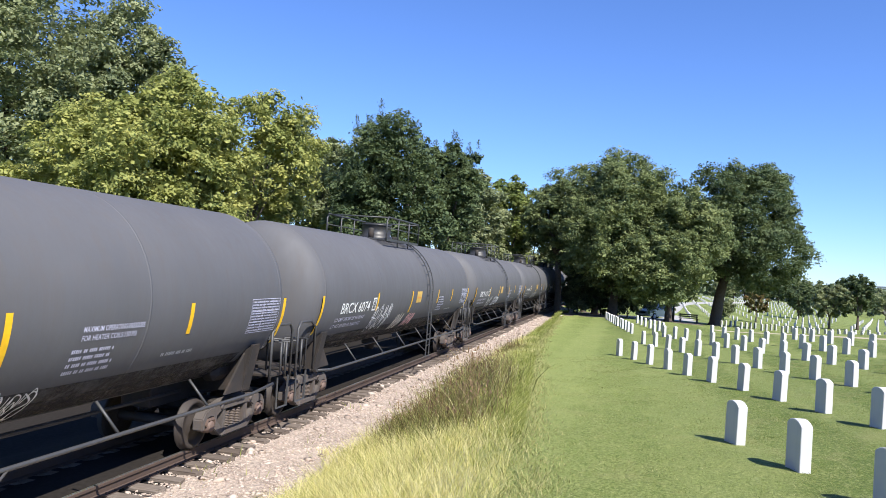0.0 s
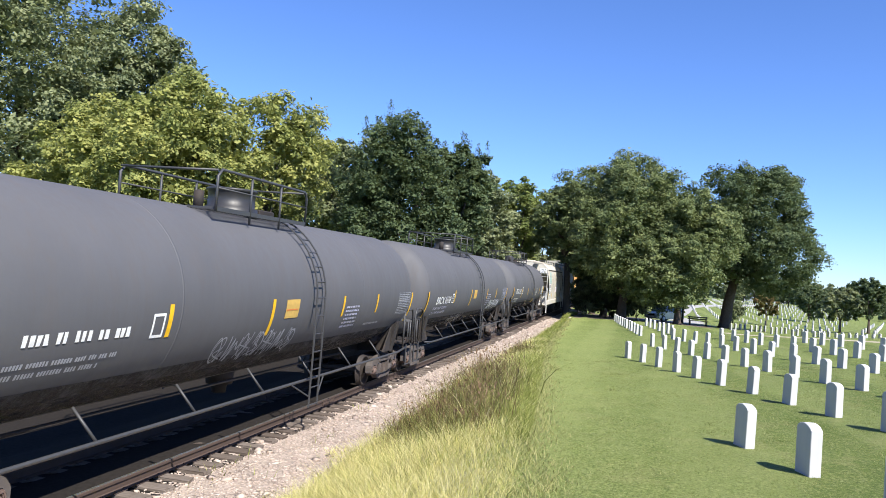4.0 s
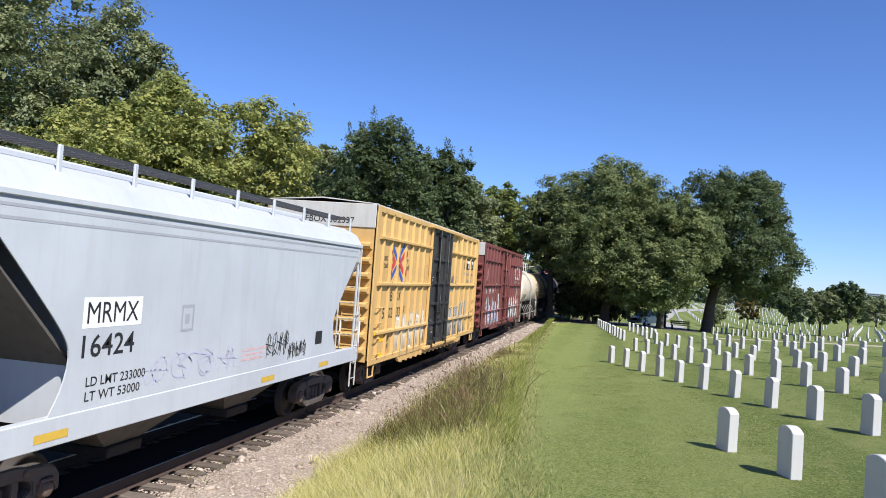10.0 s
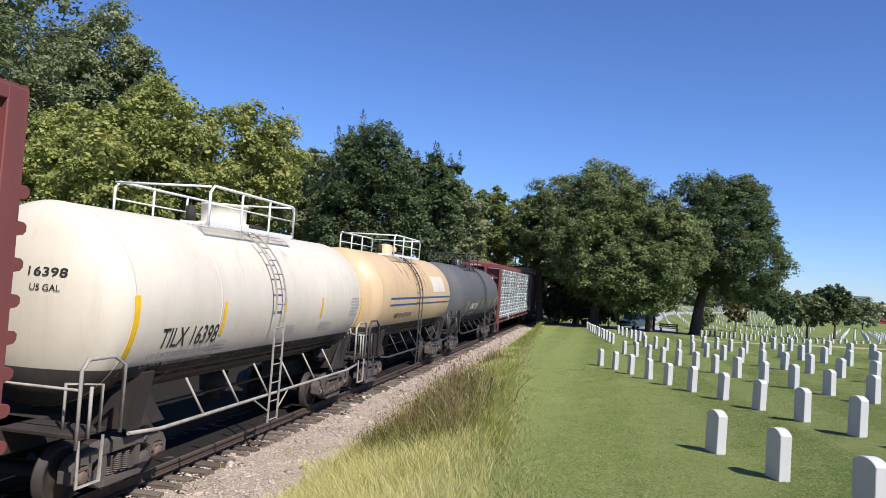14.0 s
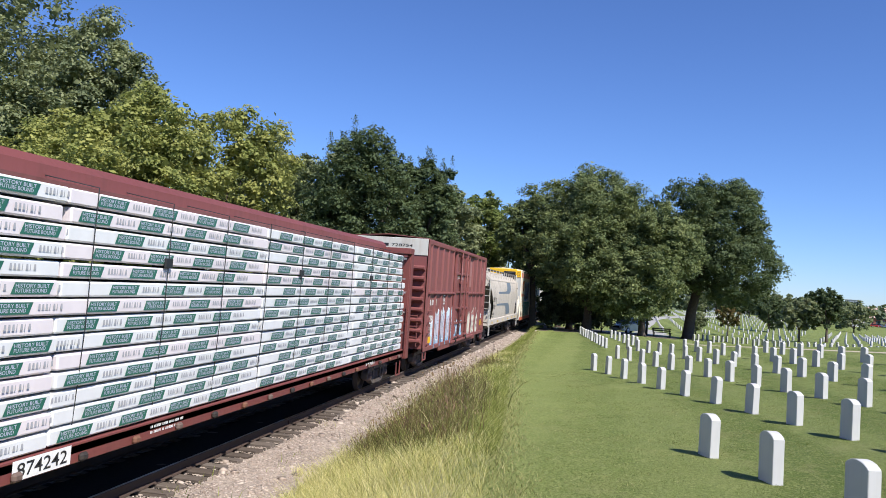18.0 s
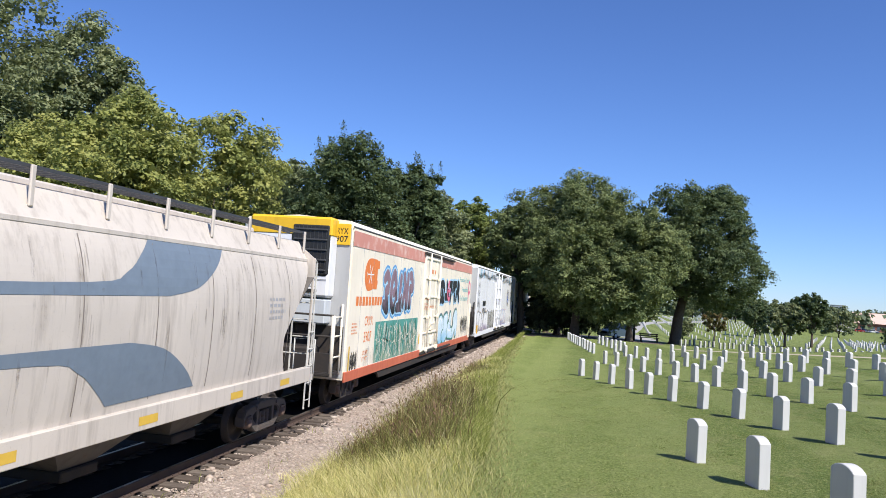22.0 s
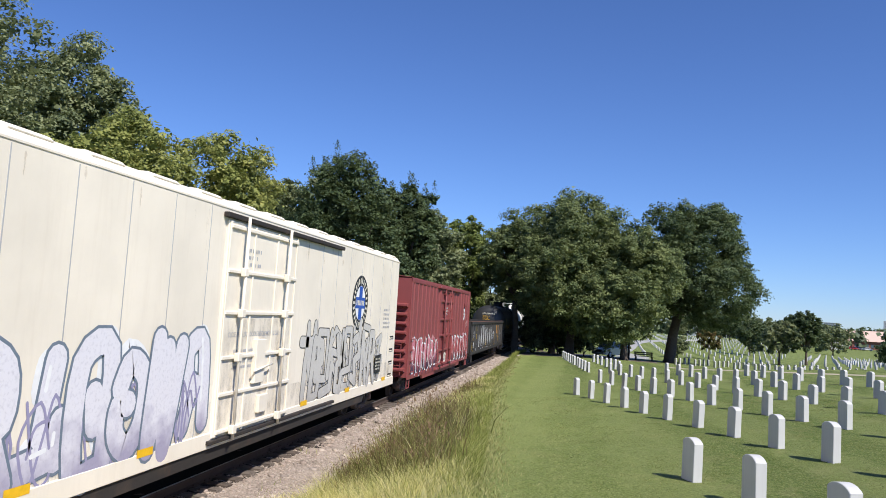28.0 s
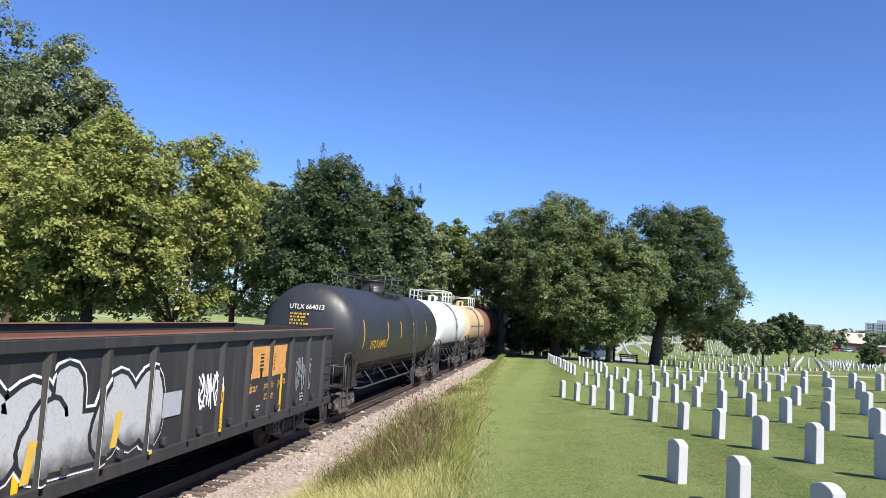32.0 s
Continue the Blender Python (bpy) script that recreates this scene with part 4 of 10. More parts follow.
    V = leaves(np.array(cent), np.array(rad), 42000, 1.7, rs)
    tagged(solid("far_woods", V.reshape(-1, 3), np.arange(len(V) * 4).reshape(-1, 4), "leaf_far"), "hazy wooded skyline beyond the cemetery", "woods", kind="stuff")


build_trees()


# ---------------------------------------------------------------- lettering and paintwork
_glyphs = {}


def text_shape(s, y0, y1, z0, z1, off=0.004):
    """Flat letters filling the box y0..y1, z0..z1 of a car's near side."""
    if s not in _glyphs:
        cu = bpy.data.curves.new("lettering", "FONT")
        cu.body, cu.fill_mode, cu.resolution_u, cu.offset = s, "FRONT", 3, 0.0 if s == "MRMX" else 0.007
        ob = new("lettering", cu)
        me = bpy.data.meshes.new_from_object(ob.evaluated_get(bpy.context.evaluated_depsgraph_get()))
        _glyphs[s] = ([tuple(v.co) for v in me.vertices], [tuple(p.vertices) for p in me.polygons])
        bpy.data.objects.remove(ob), bpy.data.curves.remove(cu), bpy.data.meshes.remove(me)
    vs, fs = _glyphs[s]
    xs, ys = [v[0] for v in vs], [v[1] for v in vs]
    ax, bx_, ay, by = min(xs), max(xs), min(ys), max(ys)
    bm = bmesh.new()
    nv = [bm.verts.new((off, y0 + (y1 - y0) * (v[0] - ax) / (bx_ - ax), z0 + (z1 - z0) * (v[1] - ay) / (by - ay))) for v in vs]
    for f in fs:
        bm.faces.new([nv[i] for i in f])
    return bm


def quad(bm, pts, off=0.003):
    bm.faces.new([bm.verts.new((off, y, z)) for y, z in pts])


def rect(y0, y1, z0, z1, off=0.003):
    bm = bmesh.new()
    quad(bm, [(y0, z0), (y1, z0), (y1, z1), (y0, z1)], off)
    return bm


def bars(y0, y1, z0, z1, rows, seed=1, off=0.003, ragged=0.3, words=6):
    """Lines of small print that nobody can read, as bars."""
    rs = random.Random(seed)
    bm = bmesh.new()
    h = (z1 - z0) / rows
    for i in range(rows):
        y = y0
        end = y1 - rs.random() * ragged * (y1 - y0)
        g = 0.40 * h
        while y < end - g:
            m_ = max(2, int((y1 - y0) / words * rs.uniform(0.4, 1.5) / g))
            z = z1 - (i + 0.5) * h
            for k in range(m_):
                if y > end - g:
                    break
                a, b = h * 0.27 * rs.uniform(0.75, 1.0), h * 0.27
                quad(bm, [(y, z - b), (y + g * rs.uniform(0.55, 0.8), z - b), (y + g * rs.uniform(0.55, 0.8), z + a), (y, z + a)], off)
                y += g
            y += g * 0.9
    return bm


def polyline(pts, n=5):
    """Smooth curve through the points."""
    P = [Vector(p) for p in pts]
    out = []
    for i in range(len(P) - 1):
        a, b, c, d = P[max(0, i - 1)], P[i], P[i + 1], P[min(len(P) - 1, i + 2)]
        for k in range(n):
            t = k / n
            out.append(0.5 * ((2 * b) + (c - a) * t + (2 * a - 5 * b + 4 * c - d) * t * t + (3 * b - a - 3 * c + d) * t ** 3))
    out.append(P[-1])
    return out


def stroke(bm, pts, w, off):
    """Sprayed line of width w, with round ends; broken and capped at sharp corners."""
    pts = [Vector(p) for p in pts]
    runs, cur = [], [pts[0]]
    for i in range(1, len(pts)):
        cur.append(pts[i])
        if i < len(pts) - 1:
            u, v = pts[i] - pts[i - 1], pts[i + 1] - pts[i]
            if u.length > 1e-6 and v.length > 1e-6 and u.normalized().dot(v.normalized()) < 0.35:
                runs.append(cur)
                cur = [pts[i]]
    runs.append(cur)
    o = off
    for run in runs:
        L, R = [], []
        for i, p in enumerate(run):
            d = (run[min(len(run) - 1, i + 1)] - run[max(0, i - 1)])
            d = d.normalized() if d.length > 1e-6 else Vector((1, 0))
            s = Vector((-d.y, d.x)) * w / 2
            L.append(bm.verts.new((o, *(p + s)))), R.append(bm.verts.new((o, *(p - s))))
        for i in range(len(run) - 1):
            bm.faces.new((L[i], R[i], R[i + 1], L[i + 1]))
        for p, e in ((run[0], 0.00012), (run[-1], 0.00022)):
            bm.faces.new([bm.verts.new((o + e, p.x + w / 2 * math.cos(k * 0.5236), p.y + w / 2 * math.sin(k * 0.5236))) for k in range(12)])
        o += 0.0003


# strokes of abstract shapes in a unit box
SHAPES = [[[(0.0, 0.0), (0.08, 1.0), (0.6, 0.95), (0.66, 0.55), (0.2, 0.5)], [(0.45, 0.5), (0.85, 0.0)]],
          [[(0.0, 0.05), (0.15, 1.0), (0.55, 0.1), (0.75, 1.0), (0.95, 0.0)]],
          [[(0.9, 0.75), (0.55, 1.0), (0.1, 0.8), (0.05, 0.25), (0.5, 0.0), (0.9, 0.2), (0.85, 0.5), (0.5, 0.48)]],
          [[(0.45, 0.0), (0.45, 0.75)], [(0.0, 0.95), (0.95, 1.0)], [(0.05, 0.95), (0.1, 0.6)]],
          [[(0.0, 0.9), (0.6, 1.0), (0.25, 0.5), (0.9, 0.42), (0.5, 0.0), (0.0, 0.1)]],
          [[(0.05, 0.0), (0.0, 1.0), (0.8, 0.98), (0.88, 0.02), (0.3, 0.0)], [(0.42, 0.38), (0.45, 0.62)]],
          [[(0.0, 1.0), (0.25, 0.0), (0.55, 0.65), (0.95, 0.1)], [(0.75, 1.0), (0.6, 0.75)]]]
SQUIGGLES = [[[(0.0, 0.1), (0.2, 0.9), (0.32, 0.15), (0.5, 0.95), (0.62, 0.3), (0.95, 0.55), (1.1, 0.2)]],
             [[(0.05, 0.95), (0.35, 0.15), (0.7, 0.05), (0.9, 0.6), (0.4, 0.7), (0.2, 0.3)]],
             [[(0.0, 0.55), (0.25, 1.0), (0.5, 0.45), (0.72, 0.0), (1.0, 0.5), (0.6, 0.9), (0.3, 0.4)]],
             [[(0.1, 0.0), (0.45, 1.0), (0.4, 0.2), (0.95, 0.9)], [(-0.1, 0.6), (1.1, 0.42)]],
             [[(0.95, 0.6), (0.6, 0.95), (0.1, 0.7), (0.15, 0.2), (0.6, 0.08), (0.75, 0.4), (0.25, 0.62), (1.1, 0.9)]]]


def loops(rs, parts=1, shapes=SHAPES):
    """Abstract letter-like strokes, turned and mirrored at random: no real letter."""
    out = []
    for _ in range(parts):
        fx, fz = rs.random() < 0.5, rs.random() < 0.5
        for ln in rs.choice(shapes):
            out.append([((1 - x if fx else x) + rs.uniform(-0.06, 0.06), (1 - z if fz else z) + rs.uniform(-0.05, 0.05)) for x, z in ln])
    return out


def graffiti(parent, surf, y0, y1, z0, z1, n, fill, outline, seed, halo=None, fat=0.36, shine=None, edge=0.10, rim=0.12, label="sprayed graffiti letters", bend=4):
    """A sprayed piece of fat interlocked letter shapes: halo, outline, filling, highlights."""
    rs = random.Random(seed)
    w = (y1 - y0) / n
    f = fat * w
    in_ = f * 0.5 + edge * w * 0.5
    glyphs = []
    for i in range(n):
        a, b = z0 + in_ + rs.uniform(0.0, 0.10) * (z1 - z0), z1 - in_ - rs.uniform(0.0, 0.16) * (z1 - z0)
        sk = rs.uniform(-0.1, 0.3) * w
        glyphs.append([polyline([(y0 + (i + 0.06 + 0.88 * p) * w + sk * (q - 0.5), a + (b - a) * q) for p, q in ln], bend) for ln in loops(rs)])
    top = None
    deep = parent.parent is not None
    for mat_, width, off in ((halo, f + (edge + rim) * w, 0.002), (outline, f + edge * w, 0.0045), (fill, f, 0.0063), (shine, 0.07 * w, 0.0075)):
        if not mat_:
            continue
        for k, gl in enumerate(glyphs):
            bm = bmesh.new()
            o = off + (0.0002 * k if mat_ == halo else 0.0045 * (k % 4) + 0.0011 * (k // 4))
            for j, ln in enumerate(gl):
                if mat_ == shine:
                    ln = [p + Vector((-f * 0.2, f * 0.24)) for p in ln[1:max(3, len(ln) // 3)]]
                stroke(bm, ln, width, o + 0.0009 * j)
            ob = painted("graffiti" if top is None else "graffiti_letter", bm, mat_, parent if top is None or deep else top, surf, label if top is None else "")
            top = top or ob
    return top


def backdrop(parent, surf, y0, y1, z0, z1, material, edge, seed, label, off=0.0012):
    """Sprayed ground behind a piece, with a jagged upper edge in a second colour."""
    rs = random.Random(seed)
    top, y = [], y1
    while y > y0:
        top.append((y, z1 - rs.uniform(0.0, 0.42) * (z1 - z0)))
        y -= rs.uniform(0.12, 0.42)
    top.append((y0, z0 + 0.6 * (z1 - z0)))
    ob = None
    for a, b in zip(top, top[1:]):
        bm = bmesh.new()
        quad(bm, [(b[0], z0), (a[0], z0), a, b], off)
        ob = painted("graffiti_ground", bm, material, parent, surf, label if ob is None else "")
    bm = bmesh.new()
    stroke(bm, top, 0.05, off + 0.0006)
    painted("graffiti_edge", bm, edge, parent, surf)


def scribble(parent, surf, y0, y1, z0, z1, n, material, seed, w=0.03, label="quick sprayed tag"):
    rs = random.Random(seed)
    bm = bmesh.new()
    n = max(3, n)
    step = (y1 - y0) / n
    for i in range(n):
        for ln in loops(rs, 2, SQUIGGLES):
            stroke(bm, polyline([(y0 + (i + 0.08 + 0.84 * p) * step, z0 + (z1 - z0) * (0.1 + 0.8 * q)) for p, q in ln], 4), w * 0.75, 0.004 + 0.0012 * i)
    return painted("graffiti_tag", bm, material, parent, surf, label)


def painted(name, bm, material, parent, surf, label=""):
    """Lay flat paintwork on a side: a flat sheet, a sheet with posts, or a tank's shell."""
    kind = surf["kind"]
    if kind == "flat":
        for v in bm.verts:
            v.co.x += surf["x"]
    elif kind == "curve":
        zs = [v.co.z for v in bm.verts]
        z = math.floor(min(zs) / 0.14) * 0.14 + 0.14
        while z < max(zs):
            bmesh.ops.bisect_plane(bm, geom=bm.verts[:] + bm.edges[:] + bm.faces[:], plane_co=(0, 0, z), plane_no=(0, 0, 1), dist=1e-5)
            z += 0.14
        for v in bm.verts:
            v.co.x += surf["at"](v.co.z) + 0.003
    elif kind == "tank":
        R, zc = surf["R"], surf["zc"]
        zs = [v.co.z for v in bm.verts]
        z = math.floor(min(zs) / 0.12) * 0.12 + 0.12
        while z < max(zs):
            bmesh.ops.bisect_plane(bm, geom=bm.verts[:] + bm.edges[:] + bm.faces[:], plane_co=(0, 0, z), plane_no=(0, 0, 1), dist=1e-5)
            z += 0.12
        for v in bm.verts:
            v.co.x += math.sqrt(max(0.05, (R + 0.004) ** 2 - (v.co.z - zc) ** 2))
    else:
        lo, hi = min(v.co.y for v in bm.verts), max(v.co.y for v in bm.verts)
        zl, zh = min(v.co.z for v in bm.verts), max(v.co.z for v in bm.verts)
        for (a, b) in surf["posts"]:
            for y in (a, b):
                if lo < y < hi:
                    bmesh.ops.bisect_plane(bm, geom=bm.verts[:] + bm.edges[:] + bm.faces[:], plane_co=(0, y, 0), plane_no=(0, 1, 0), dist=1e-5)
        for (a, b) in surf["ribs"]:
            for z in (a, b):
                if zl < z < zh:
                    bmesh.ops.bisect_plane(bm, geom=bm.verts[:] + bm.edges[:] + bm.faces[:], plane_co=(0, 0, z), plane_no=(0, 0, 1), dist=1e-5)
        t = bmesh.new()
        for f in bm.faces:
            c = f.calc_center_median()
            up = any(a < c.y < b for a, b in surf["posts"]) or any(a < c.z < b for a, b in surf["ribs"])
            x = surf["x"] + (surf["d"] if up else 0)
            t.faces.new([t.verts.new((x + v.co.x, v.co.y, v.co.z)) for v in f.verts])
        bm.free()
        bm = t
    me = bpy.data.meshes.new(name)
    bm.to_mesh(me)
    bm.free()
    me.materials.append(M[material] if isinstance(material, str) else material)
    return part(name, me, material, parent, label)


def letters(parent, surf, s, y0, y1, z0, z1, material="white", label=""):
    return painted("lettering", text_shape(s, y0, y1, z0, z1), material, parent, surf, label)


def patch(parent, surf, y0, y1, z0, z1, material, name="marking", label="", off=0.003):
    return painted(name, rect(y0, y1, z0, z1, off), material, parent, surf, label)


def print_lines(parent, surf, y0, y1, z0, z1, rows, material="white", seed=1):
    return tagged(painted("small_print", bars(y0, y1, z0, z1, rows, seed), material, parent, surf), kind="stuff")


for key, col in {"s_white": (0.80, 0.80, 0.80), "s_cream": (0.70, 0.66, 0.55), "s_grey": (0.36, 0.37, 0.40), "s_black": (0.02, 0.02, 0.022), "s_blue": (0.10, 0.32, 0.62), "s_sky": (0.36, 0.58, 0.75),
                 "s_fadedteal": (0.30, 0.52, 0.50), "s_teal": (0.16, 0.50, 0.50), "s_green": (0.06, 0.22, 0.16), "s_pink": (0.72, 0.16, 0.26), "s_rose": (0.74, 0.42, 0.42), "s_purple": (0.30, 0.28, 0.42),
                 "s_lilac": (0.50, 0.50, 0.62), "s_red": (0.55, 0.05, 0.04), "s_orange": (0.72, 0.20, 0.05), "s_navy": (0.03, 0.08, 0.22), "s_gold": (0.62, 0.40, 0.06), "s_steel": (0.15, 0.19, 0.24), "s_sand": (0.62, 0.42, 0.24), "s_royal": (0.025, 0.09, 0.40), "s_seam": (0.20, 0.17, 0.15)}.items():
    M[key] = plain("spray_" + key[2:], col, 0.55, 0, 0.10, 5)


def fade(name, top, bottom, z0, z1):
    """Spray paint that fades from one colour to another, unevenly."""
    m, n, l, b = graph(name)
    v = coords(n, l)
    sp, mr = n.new("ShaderNodeSeparateXYZ"), n.new("ShaderNodeMapRange")
    l.new(v, sp.inputs[0]), l.new(sp.outputs[2], mr.inputs[0])
    mr.inputs["From Min"].default_value, mr.inputs["From Max"].default_value = z0, z1
    ad = n.new("ShaderNodeMath")
    ad.operation = "MULTIPLY_ADD"
    l.new(noise_tex(n, l, v, 1.6, 3), ad.inputs[0]), l.new(mr.outputs[0], ad.inputs[2])
    ad.inputs[1].default_value = 0.9
    c = mixc(n, l, ramp(n, l, ad.outputs[0], [(0.55, (0, 0, 0)), (1.3 / 1.5, (1, 1, 1))]), bottom, top)
    c = mixc(n, l, ramp(n, l, noise_tex(n, l, v, 18, 4), [(0.5, (0, 0, 0)), (0.75, (0.3,) * 3)]), c, mul(bottom, 0.6))
    l.new(c, b.inputs["Base Color"])
    b.inputs["Roughness"].default_value = 0.55
    M[name] = m


fade("f_silver", (0.40, 0.385, 0.35), (0.16, 0.155, 0.15), 0.9, 2.2)
fade("f_pink", (0.56, 0.19, 0.23), (0.05, 0.028, 0.06), 0.9, 2.3)
fade("f_red", (0.42, 0.09, 0.10), (0.05, 0.03, 0.04), 0.8, 2.2)
fade("f_sky", (0.62, 0.74, 0.82), (0.24, 0.50, 0.70), 0.9, 2.6)
fade("f_smoke", (0.46, 0.46, 0.46), (0.10, 0.10, 0.10), 1.0, 2.4)
fade("f_dark", (0.26, 0.17, 0.21), (0.015, 0.015, 0.02), 2.5, 4.4)
fade("f_green", (0.08, 0.30, 0.26), (0.30, 0.36, 0.26), 0.8, 2.6)
fade("f_ice", (0.58, 0.54, 0.62), (0.34, 0.50, 0.66), 0.9, 2.0)
fade("f_mint", (0.52, 0.60, 0.56), (0.62, 0.60, 0.58), 0.9, 2.4)
fade("f_chrome", (0.82, 0.82, 0.80), (0.16, 0.17, 0.17), 0.7, 1.9)
fade("f_sand", (0.70, 0.60, 0.42), (0.46, 0.33, 0.16), 0.8, 2.2)
fade("f_ash", (0.56, 0.54, 0.50), (0.40, 0.38, 0.36), 0.7, 2.6)
fade("f_mauve", (0.82, 0.80, 0.80), (0.34, 0.26, 0.34), 1.0, 2.4)
fade("f_lilac", (0.72, 0.70, 0.74), (0.36, 0.33, 0.44), 0.9, 2.8)


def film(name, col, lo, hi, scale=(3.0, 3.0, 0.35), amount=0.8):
    """Ragged see-through film: rust or road dirt that has run down, or a dark belly layer."""
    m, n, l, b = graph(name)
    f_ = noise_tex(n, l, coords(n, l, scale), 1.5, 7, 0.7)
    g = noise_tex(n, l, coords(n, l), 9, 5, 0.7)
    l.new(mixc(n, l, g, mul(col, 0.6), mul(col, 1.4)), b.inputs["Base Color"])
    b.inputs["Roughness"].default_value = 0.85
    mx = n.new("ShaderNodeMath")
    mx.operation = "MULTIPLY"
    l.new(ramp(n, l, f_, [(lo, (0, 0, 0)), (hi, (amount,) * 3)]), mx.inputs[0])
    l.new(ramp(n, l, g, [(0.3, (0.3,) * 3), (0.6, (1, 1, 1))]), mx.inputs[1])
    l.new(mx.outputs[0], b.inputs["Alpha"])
    M[name] = m


film("rust_film", (0.36, 0.155, 0.06), 0.40, 0.58, (3.5, 3.5, 0.9), 0.95)
film("faint_rust", (0.45, 0.27, 0.13), 0.42, 0.70, (3.0, 3.0, 0.4), 0.45)
film("belly_film", (0.030, 0.024, 0.020), 0.18, 0.55, (1.6, 1.6, 1.2), 0.88)
film("dirt_film", (0.16, 0.12, 0.085), 0.45, 0.80, (2.0, 2.0, 0.7), 0.55)


def drips(root, surf, y0, y1, z1, n, seed, lo=0.15, hi=0.7, material="rust_film"):
    """Streaks that run down from an edge."""
    rs = random.Random(seed)
    bm = bmesh.new()
    for k in range(n):
        y, d, top = rs.uniform(y0, y1), lo + (hi - lo) * rs.random() ** 2.0, z1 - 0.45 * rs.random() ** 2
        for q in range(rs.choice((1, 1, 2, 3))):
            yy, dd, zz = y + rs.uniform(-0.09, 0.09), d * rs.uniform(0.4, 1.0), top - rs.uniform(0, 0.1)
            w = rs.uniform(0.008, 0.032)
            lft, rgt = [], []
            for i in range(8):
                t = i / 7
                ww = w * math.sin(math.pi * (0.08 + 0.88 * t) ** 0.8) * rs.uniform(0.45, 1.4)
                c = yy + rs.uniform(-0.25, 0.25) * w
                lft.append((c - ww, zz - dd * t)), rgt.append((c + ww, zz - dd * t))
            for i in range(7):
                quad(bm, [lft[i], rgt[i], rgt[i + 1], lft[i + 1]], 0.0016 + 0.00002 * (k * 3 + q))
    tagged(painted("stain", bm, material, root, surf), "rust and dirt streaks running down", kind="stuff")


def box_mark(root, sf, y, z, material, full=True):
    bm = bmesh.new()
    for a in ((0, 0.34, 0.36, 0.40), (0, 0.34, 0, 0.04), (0, 0.04, 0.04, 0.36), (0.30, 0.34, 0.04, 0.36), (0.1, 0.22, 0.12, 0.26))[:5 if full else 4]:
        quad(bm, [(y + a[0], z + a[2]), (y + a[1], z + a[2]), (y + a[1], z + a[3]), (y + a[0], z + a[3])])
    painted("marking", bm, material, root, sf)


# ---------------------------------------------------------------- running gear, shared by all cars
SPEED = 11.43
TRAIN, SPIN = [], []
SH = {}


def shared(key, name, material, build):
    if key not in SH:
        bm = bmesh.new()
        build(bm)
        SH[key] = finish(name, bm, material)
    return SH[key]


def cast(bm, poly, a0, a1, r=0.018):
    """Cast plate with rounded edges."""
    t = bmesh.new()
    prism(t, poly, a0, a1, "x")
    bmesh.ops.recalc_face_normals(t, faces=t.faces[:])
    bmesh.ops.bevel(t, geom=t.edges[:], offset=r, segments=2, affect="EDGES", clamp_overlap=True)
    merge(bm, t)


def side_frame_shape(bm):
    half = [(0.40, 0.80), (0.58, 0.755), (0.86, 0.735), (1.03, 0.69), (1.13, 0.56), (1.13, 0.37), (1.045, 0.36), (1.035, 0.49), (0.98, 0.555), (0.89, 0.575),
            (0.80, 0.555), (0.75, 0.49), (0.74, 0.36), (0.67, 0.38), (0.655, 0.55), (0.56, 0.60), (0.40, 0.625)]
    cast(bm, half + [(-a, b) for a, b in half[::-1]], -0.10, 0.10)
    for s in (-1, 1):
        cast(bm, [(s * 0.755, 0.50), (s * 0.755, 0.35), (s * 0.50, 0.175), (s * 0.36, 0.175), (s * 0.42, 0.30), (s * 0.63, 0.46)], -0.09, 0.088, 0.014)
        cast(bm, [(s * 0.46, 0.68), (s * 0.34, 0.68), (s * 0.34, 0.26), (s * 0.46, 0.26)], -0.085, 0.082, 0.012)
        lathe(bm, [(0.08, 0.0), (0.08, 0.05), (0.118, 0.045), (0.118, 0.0)], 10, "x", (0, s * 0.53, 0.69))
    cast(bm, [(-0.48, 0.17), (0.48, 0.17), (0.42, 0.29), (-0.42, 0.29)], -0.12, 0.12, 0.02)


def adapter_shape(bm):
    """Bearing adapter and the round end cap under a pedestal."""
    cast(bm, [(-0.155, 0.04), (-0.12, 0.135), (0.12, 0.135), (0.155, 0.04), (0.12, 0.0), (0.09, 0.09), (-0.09, 0.09), (-0.12, 0.0)], -0.10, 0.125, 0.012)
    lathe(bm, [(-0.10, 0.0), (-0.10, 0.122), (0.07, 0.122), (0.09, 0.105), (0.135, 0.09), (0.15, 0.07), (0.15, 0.0)], 16, "x")


def spring_shape(bm):
    prof = []
    for k in range(9):
        z = 0.30 + k * 0.030
        prof += [(z, 0.048), (z + 0.008, 0.072), (z + 0.020, 0.072), (z + 0.028, 0.048)]
    lathe(bm, [(0.30, 0)] + prof + [(0.60, 0)], 8, "z")


